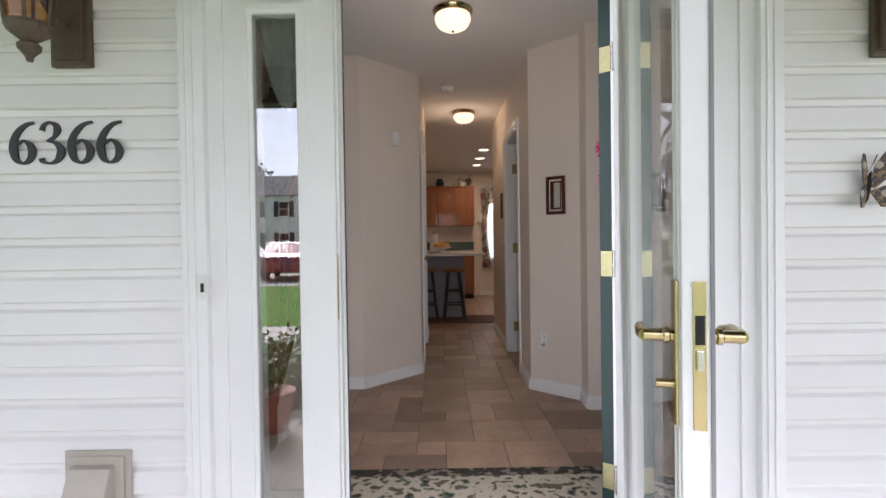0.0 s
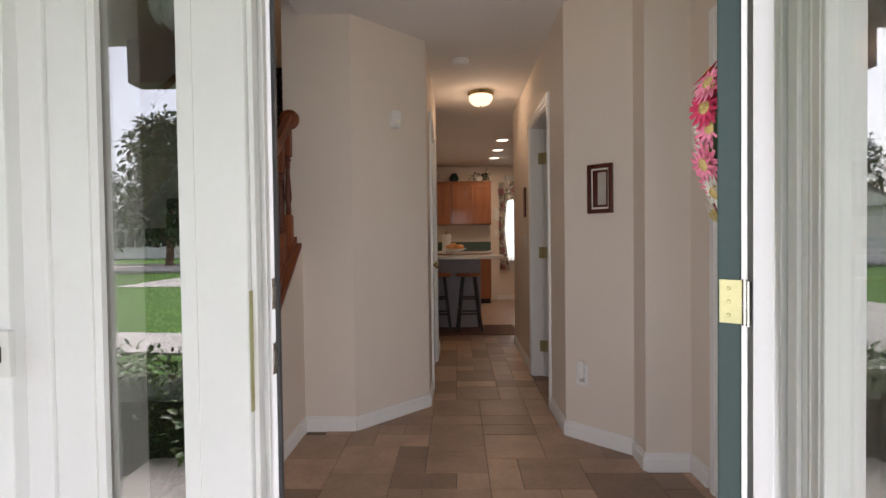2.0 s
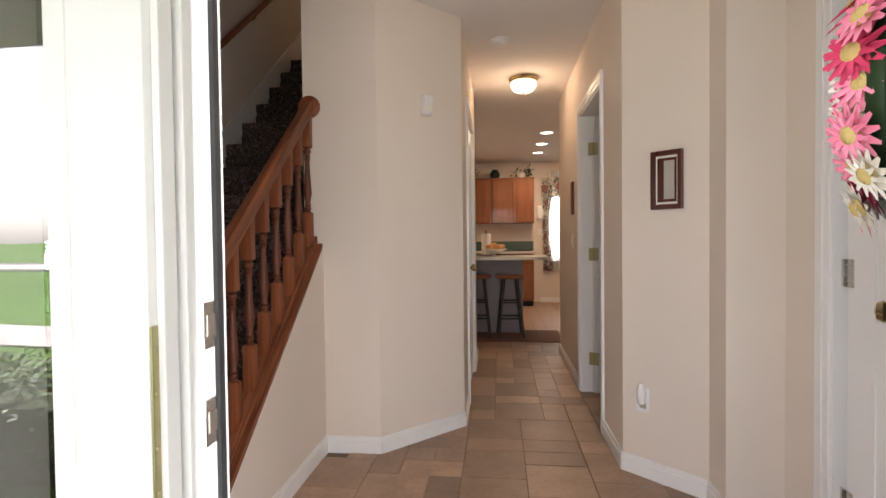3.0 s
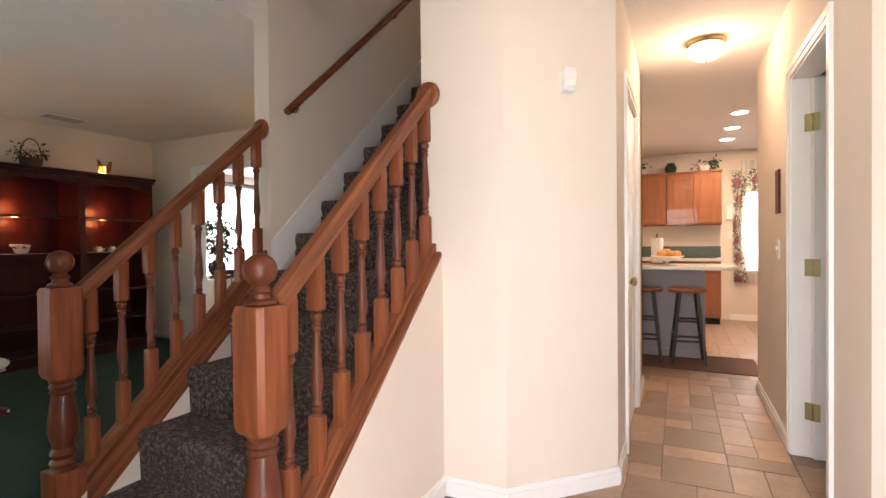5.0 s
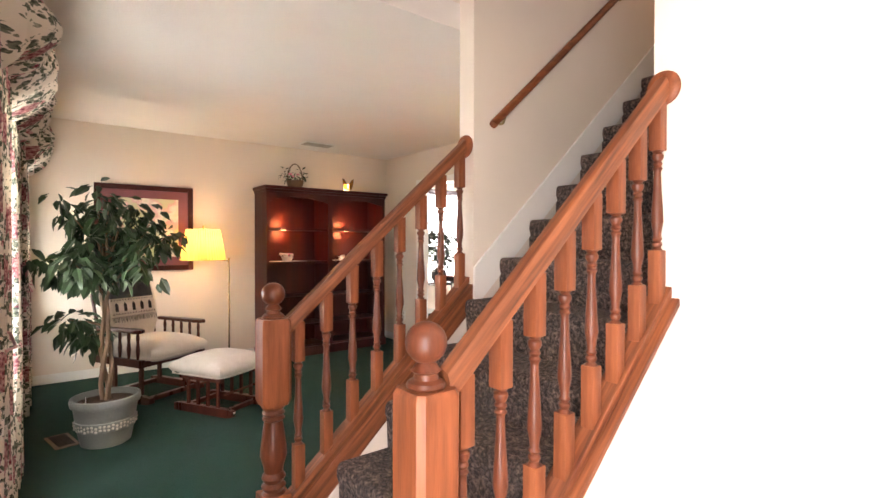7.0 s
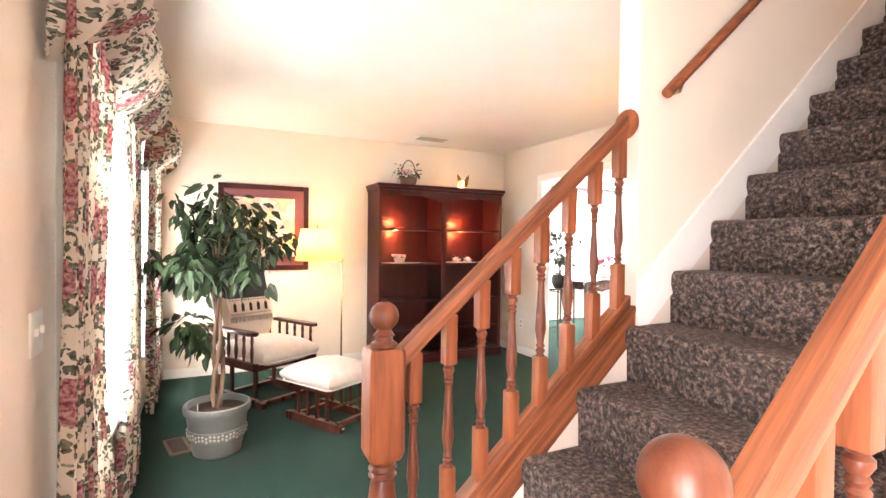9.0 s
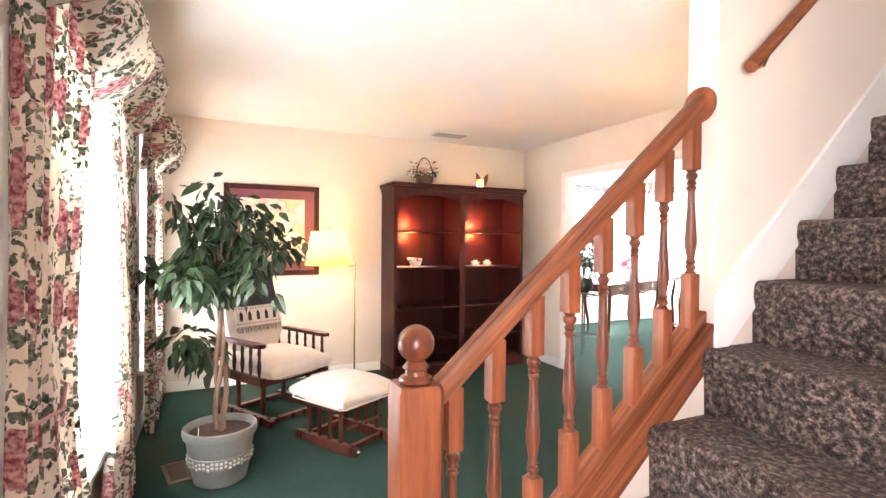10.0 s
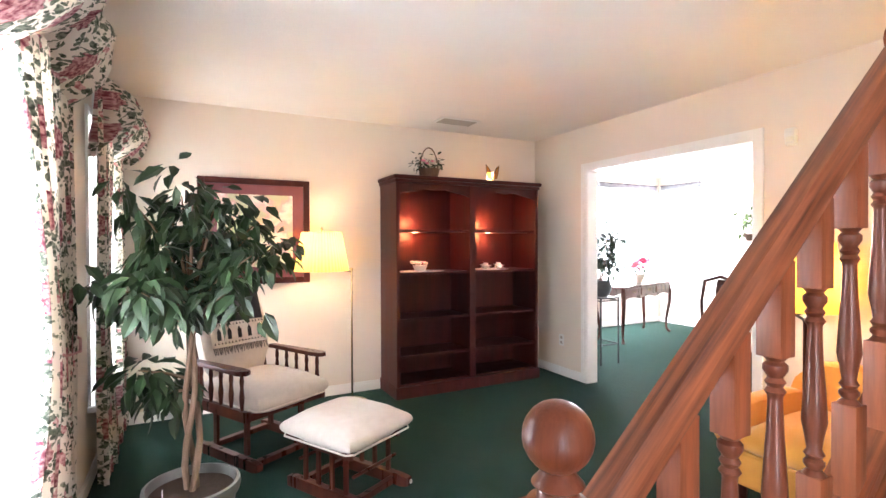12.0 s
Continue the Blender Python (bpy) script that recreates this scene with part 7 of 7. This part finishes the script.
def broad_tree(x, y, h, r, seed, dense=90):
    t = thing("tree", "leafy broad green garden tree", "tree", pose(x, y, GZ), "garden trees")
    rg = random.Random(seed)
    bt, bl = bmesh.new(), bmesh.new()
    tube([(0, 0, 0), (0.1, 0, h * 0.2), (0, 0.1, h * 0.55), (0.1, 0, h * 0.9)], h * 0.028, 9, bt, 0.03)
    for k in range(dense):
        a, v = k * 2.399, rg.random()
        rr = r * math.sin(math.pi * (0.18 + 0.78 * v)) ** 0.8 * rg.uniform(0.35, 1.0)
        p = (rr * math.cos(a), rr * math.sin(a), h * (0.22 + 0.76 * v))
        if k % 4 == 0:
            tube([(0, 0, h * (0.15 + 0.5 * v)), p], 0.05, 5, bt, 0.015)
        leafage(bl, p, 26, h * 0.052, rg, h * 0.085, 0.2)
    part("trunk", bt, "bark", t)
    part("crown", bl, "tree", t)


broad_tree(-17.5, -27.0, 9.0, 2.8, 3, 130)
broad_tree(-33, -52, 12.5, 4.5, 4)
broad_tree(-24, -58, 12.0, 4.5, 5)
broad_tree(-14, -56, 11.0, 4.5, 6)
broad_tree(-9.0, -54, 11.0, 4.5, 16)
broad_tree(15, -48, 10.5, 5, 7)
broad_tree(25, -46, 11.5, 5, 8)
broad_tree(35, -44, 11, 5, 9)
broad_tree(-14.0, -16.0, 4.6, 1.6, 12, 60)


def house(x, y, w, d, h, rz, label, storeys=2, garage=False):
    t = thing("house", label, "house", pose(x, y, GZ, 0, 0, rz))
    part("wall", cube(-w / 2, w / 2, -d / 2, d / 2, 0, h), "siding", t)
    bm = bmesh.new()
    e = 0.4
    if garage:
        prism([(-w / 2 - e, h), (w / 2 + e, h), (0, h + 2.0)], "y", -d / 2 - e, d / 2 + e, bm)
    else:
        a = [bm.verts.new(c) for c in ((-w / 2 - e, -d / 2 - e, h), (w / 2 + e, -d / 2 - e, h), (w / 2 + e, d / 2 + e, h), (-w / 2 - e, d / 2 + e, h))]
        b = [bm.verts.new(c) for c in ((-w / 2 + d / 2, 0, h + 2.3), (w / 2 - d / 2, 0, h + 2.3))]
        bm.faces.new(a[::-1]), bm.faces.new((a[0], a[1], b[1], b[0])), bm.faces.new((a[2], a[3], b[0], b[1])), bm.faces.new((a[1], a[2], b[1])), bm.faces.new((a[3], a[0], b[0]))
    part("roof", bm, "shade", t)
    if garage:
        part("gable", prism([(-w / 2, h), (w / 2, h), (0, h + 1.75)], "y", d / 2 + 0.405, d / 2 + 0.42), "siding", t)
    for s in range(storeys):
        for k in range(5 if not garage else 0):
            wx = -w / 2 + w * (k + 0.5) / 5
            z = 1.0 + s * 2.75
            q = part("window", cube(wx - 0.45, wx + 0.45, d / 2, d / 2 + 0.05, z, z + 1.35), "white", t)
            for zz in (z + 0.06, z + 0.70):
                part("pane", cube(wx - 0.38, wx + 0.38, d / 2 + 0.05, d / 2 + 0.06, zz, zz + 0.58), "dark", q)
            for sx in (-1, 1):
                part("shutter", cube(wx + sx * 0.68 - 0.2, wx + sx * 0.68 + 0.2, d / 2, d / 2 + 0.05, z - 0.02, z + 1.37), "black", q)


house(-16.2, -44, 13, 8, 5.6, 2, "two-storey white house with dark shutters")
house(-29, -44, 8, 7, 2.8, 0, "low white neighbouring house", 1)
house(17.5, -24.5, 7, 6, 2.7, 6, "white single-storey garage with gable", 1, True)


def car(m, paint, label):
    t = thing("car", label, "car", m, "parked cars")
    prof = [(-2.1, 0.35), (-2.15, 0.62), (-2.0, 0.82), (-1.2, 0.92), (-0.65, 1.38), (0.75, 1.42), (1.45, 0.98), (2.05, 0.90), (2.15, 0.60), (2.1, 0.35)]
    part("body", prism(prof, "y", -0.82, 0.82, bev=0.06), paint, t, smooth=True)
    part("side_window", prism([(-1.05, 0.95), (-0.6, 1.32), (0.7, 1.35), (1.2, 0.98)], "y", -0.835, 0.835), "dark", t)
    part("rear_window", cube(-1.02, -0.72, -0.65, 0.65, 1.0, 1.30, m=pose(0, 0, 0)), "dark", t)
    for x in (-1.3, 1.35):
        for s in (-1, 1):
            wh = part("wheel", lathe([(0.20, -0.1), (0.31, -0.09), (0.32, 0.0), (0.31, 0.09), (0.20, 0.1)], 20, m=pose(x, s * 0.76, 0.32, 90)), "dark", t, smooth=True)
            part("rim", lathe([(0.19, -0.105), (0.12, -0.11), (0.03, -0.108)], 14, m=pose(x, s * 0.76, 0.32, 90 if s > 0 else -90)), "steel", wh, smooth=True)
    for s in (-1, 1):
        part("tail_light", cube(-2.16, -2.06, s * 0.62 - 0.14, s * 0.62 + 0.14, 0.64, 0.78, bev=0.01), "rose", t)
    part("licence_plate", cube(-2.175, -2.15, -0.18, 0.18, 0.55, 0.68), "plastic", t)


car(pose(-5.9, -16.2, GZ + 0.02, 0, 0, 80), "maroon", "parked maroon saloon car on the driveway")
car(pose(-8.6, -16.8, GZ + 0.02, 0, 0, 40), "plastic", "parked white car on the driveway")

# ---- floor tiles, piece by piece ----
CELL = 0.152
floor_t = tagged(thing("floor_tiles", "brown stone-look floor tiles in mixed sizes", "tile floor"), kind="structure")


def inside(x, y):
    if W_IN + 0.01 < y < 3.08:
        return -2.0 < x < 1.20
    if y < 3.55:
        return XN - 0.02 < x < (0.98 if y < 3.25 else 0.98 - (y - 3.25))
    if y < 4.03:
        return -0.592 + (y - 3.55) * 0.84 < x + 0.22 and x < XHR + 0.12
    if y < 5.80:
        return XHL - 0.11 < x < XHR + 0.20
    return -0.80 < x < 3.2 and 5.75 < y < KY


rng = random.Random(17)
used, shapes, near, far = set(), {}, 0, bmesh.new()
for j in range(0, 56):
    for i in range(-14, 22):
        if (i, j) in used:
            continue
        x, y = i * CELL, W_IN - 0.02 + j * CELL
        if not inside(x + CELL / 2, y + CELL / 2):
            continue
        opts = [(2, 2), (2, 2), (2, 1), (1, 2), (1, 1), (2, 1)]
        rng.shuffle(opts)
        for w, h in (*opts, (1, 1)):
            cells = {(i + p, j + q) for p in range(w) for q in range(h)}
            if not cells & used and all(inside((a + 0.5) * CELL, W_IN - 0.02 + (b + 0.5) * CELL) for a, b in cells):
                break
        used |= cells
        g = 0.0016
        if y < 6.6 and near < 300:
            near += 1
            if (w, h) not in shapes:
                bm = bmesh.new()
                rings = [[bm.verts.new((p, q, z)) for p, q in ((g + d, g + d), (w * CELL - g - d, g + d), (w * CELL - g - d, h * CELL - g - d), (g + d, h * CELL - g - d))]
                         for z, d in ((-0.010, 0.0), (-0.0016, 0.0), (0.0, 0.0018))]
                for ra, rb in zip(rings, rings[1:]):
                    for k in range(4):
                        bm.faces.new((ra[k], ra[(k + 1) % 4], rb[(k + 1) % 4], rb[k]))
                bm.faces.new(rings[2])
                o = part("tile", bm, "tile", floor_t, m=pose(x, y, 0))
                shapes[(w, h)] = o.data
            else:
                o = new("tile", shapes[(w, h)])
                o.parent = floor_t
                o.matrix_basis = pose(x, y, 0)
            o.location.z = rng.uniform(-0.0008, 0.0)
        else:
            box(far, x + g, x + w * CELL - g, y + g, y + h * CELL - g, -0.012, 0.0)
part("far_tiles", far, "tile_far", floor_t, kind="stuff")
# rug field and border lines
bm = cube(-0.44, 0.70, 1.84, 2.20, 0.006, 0.0085)
r = part("field", bm, "rugfield", rug, "cream floral field")
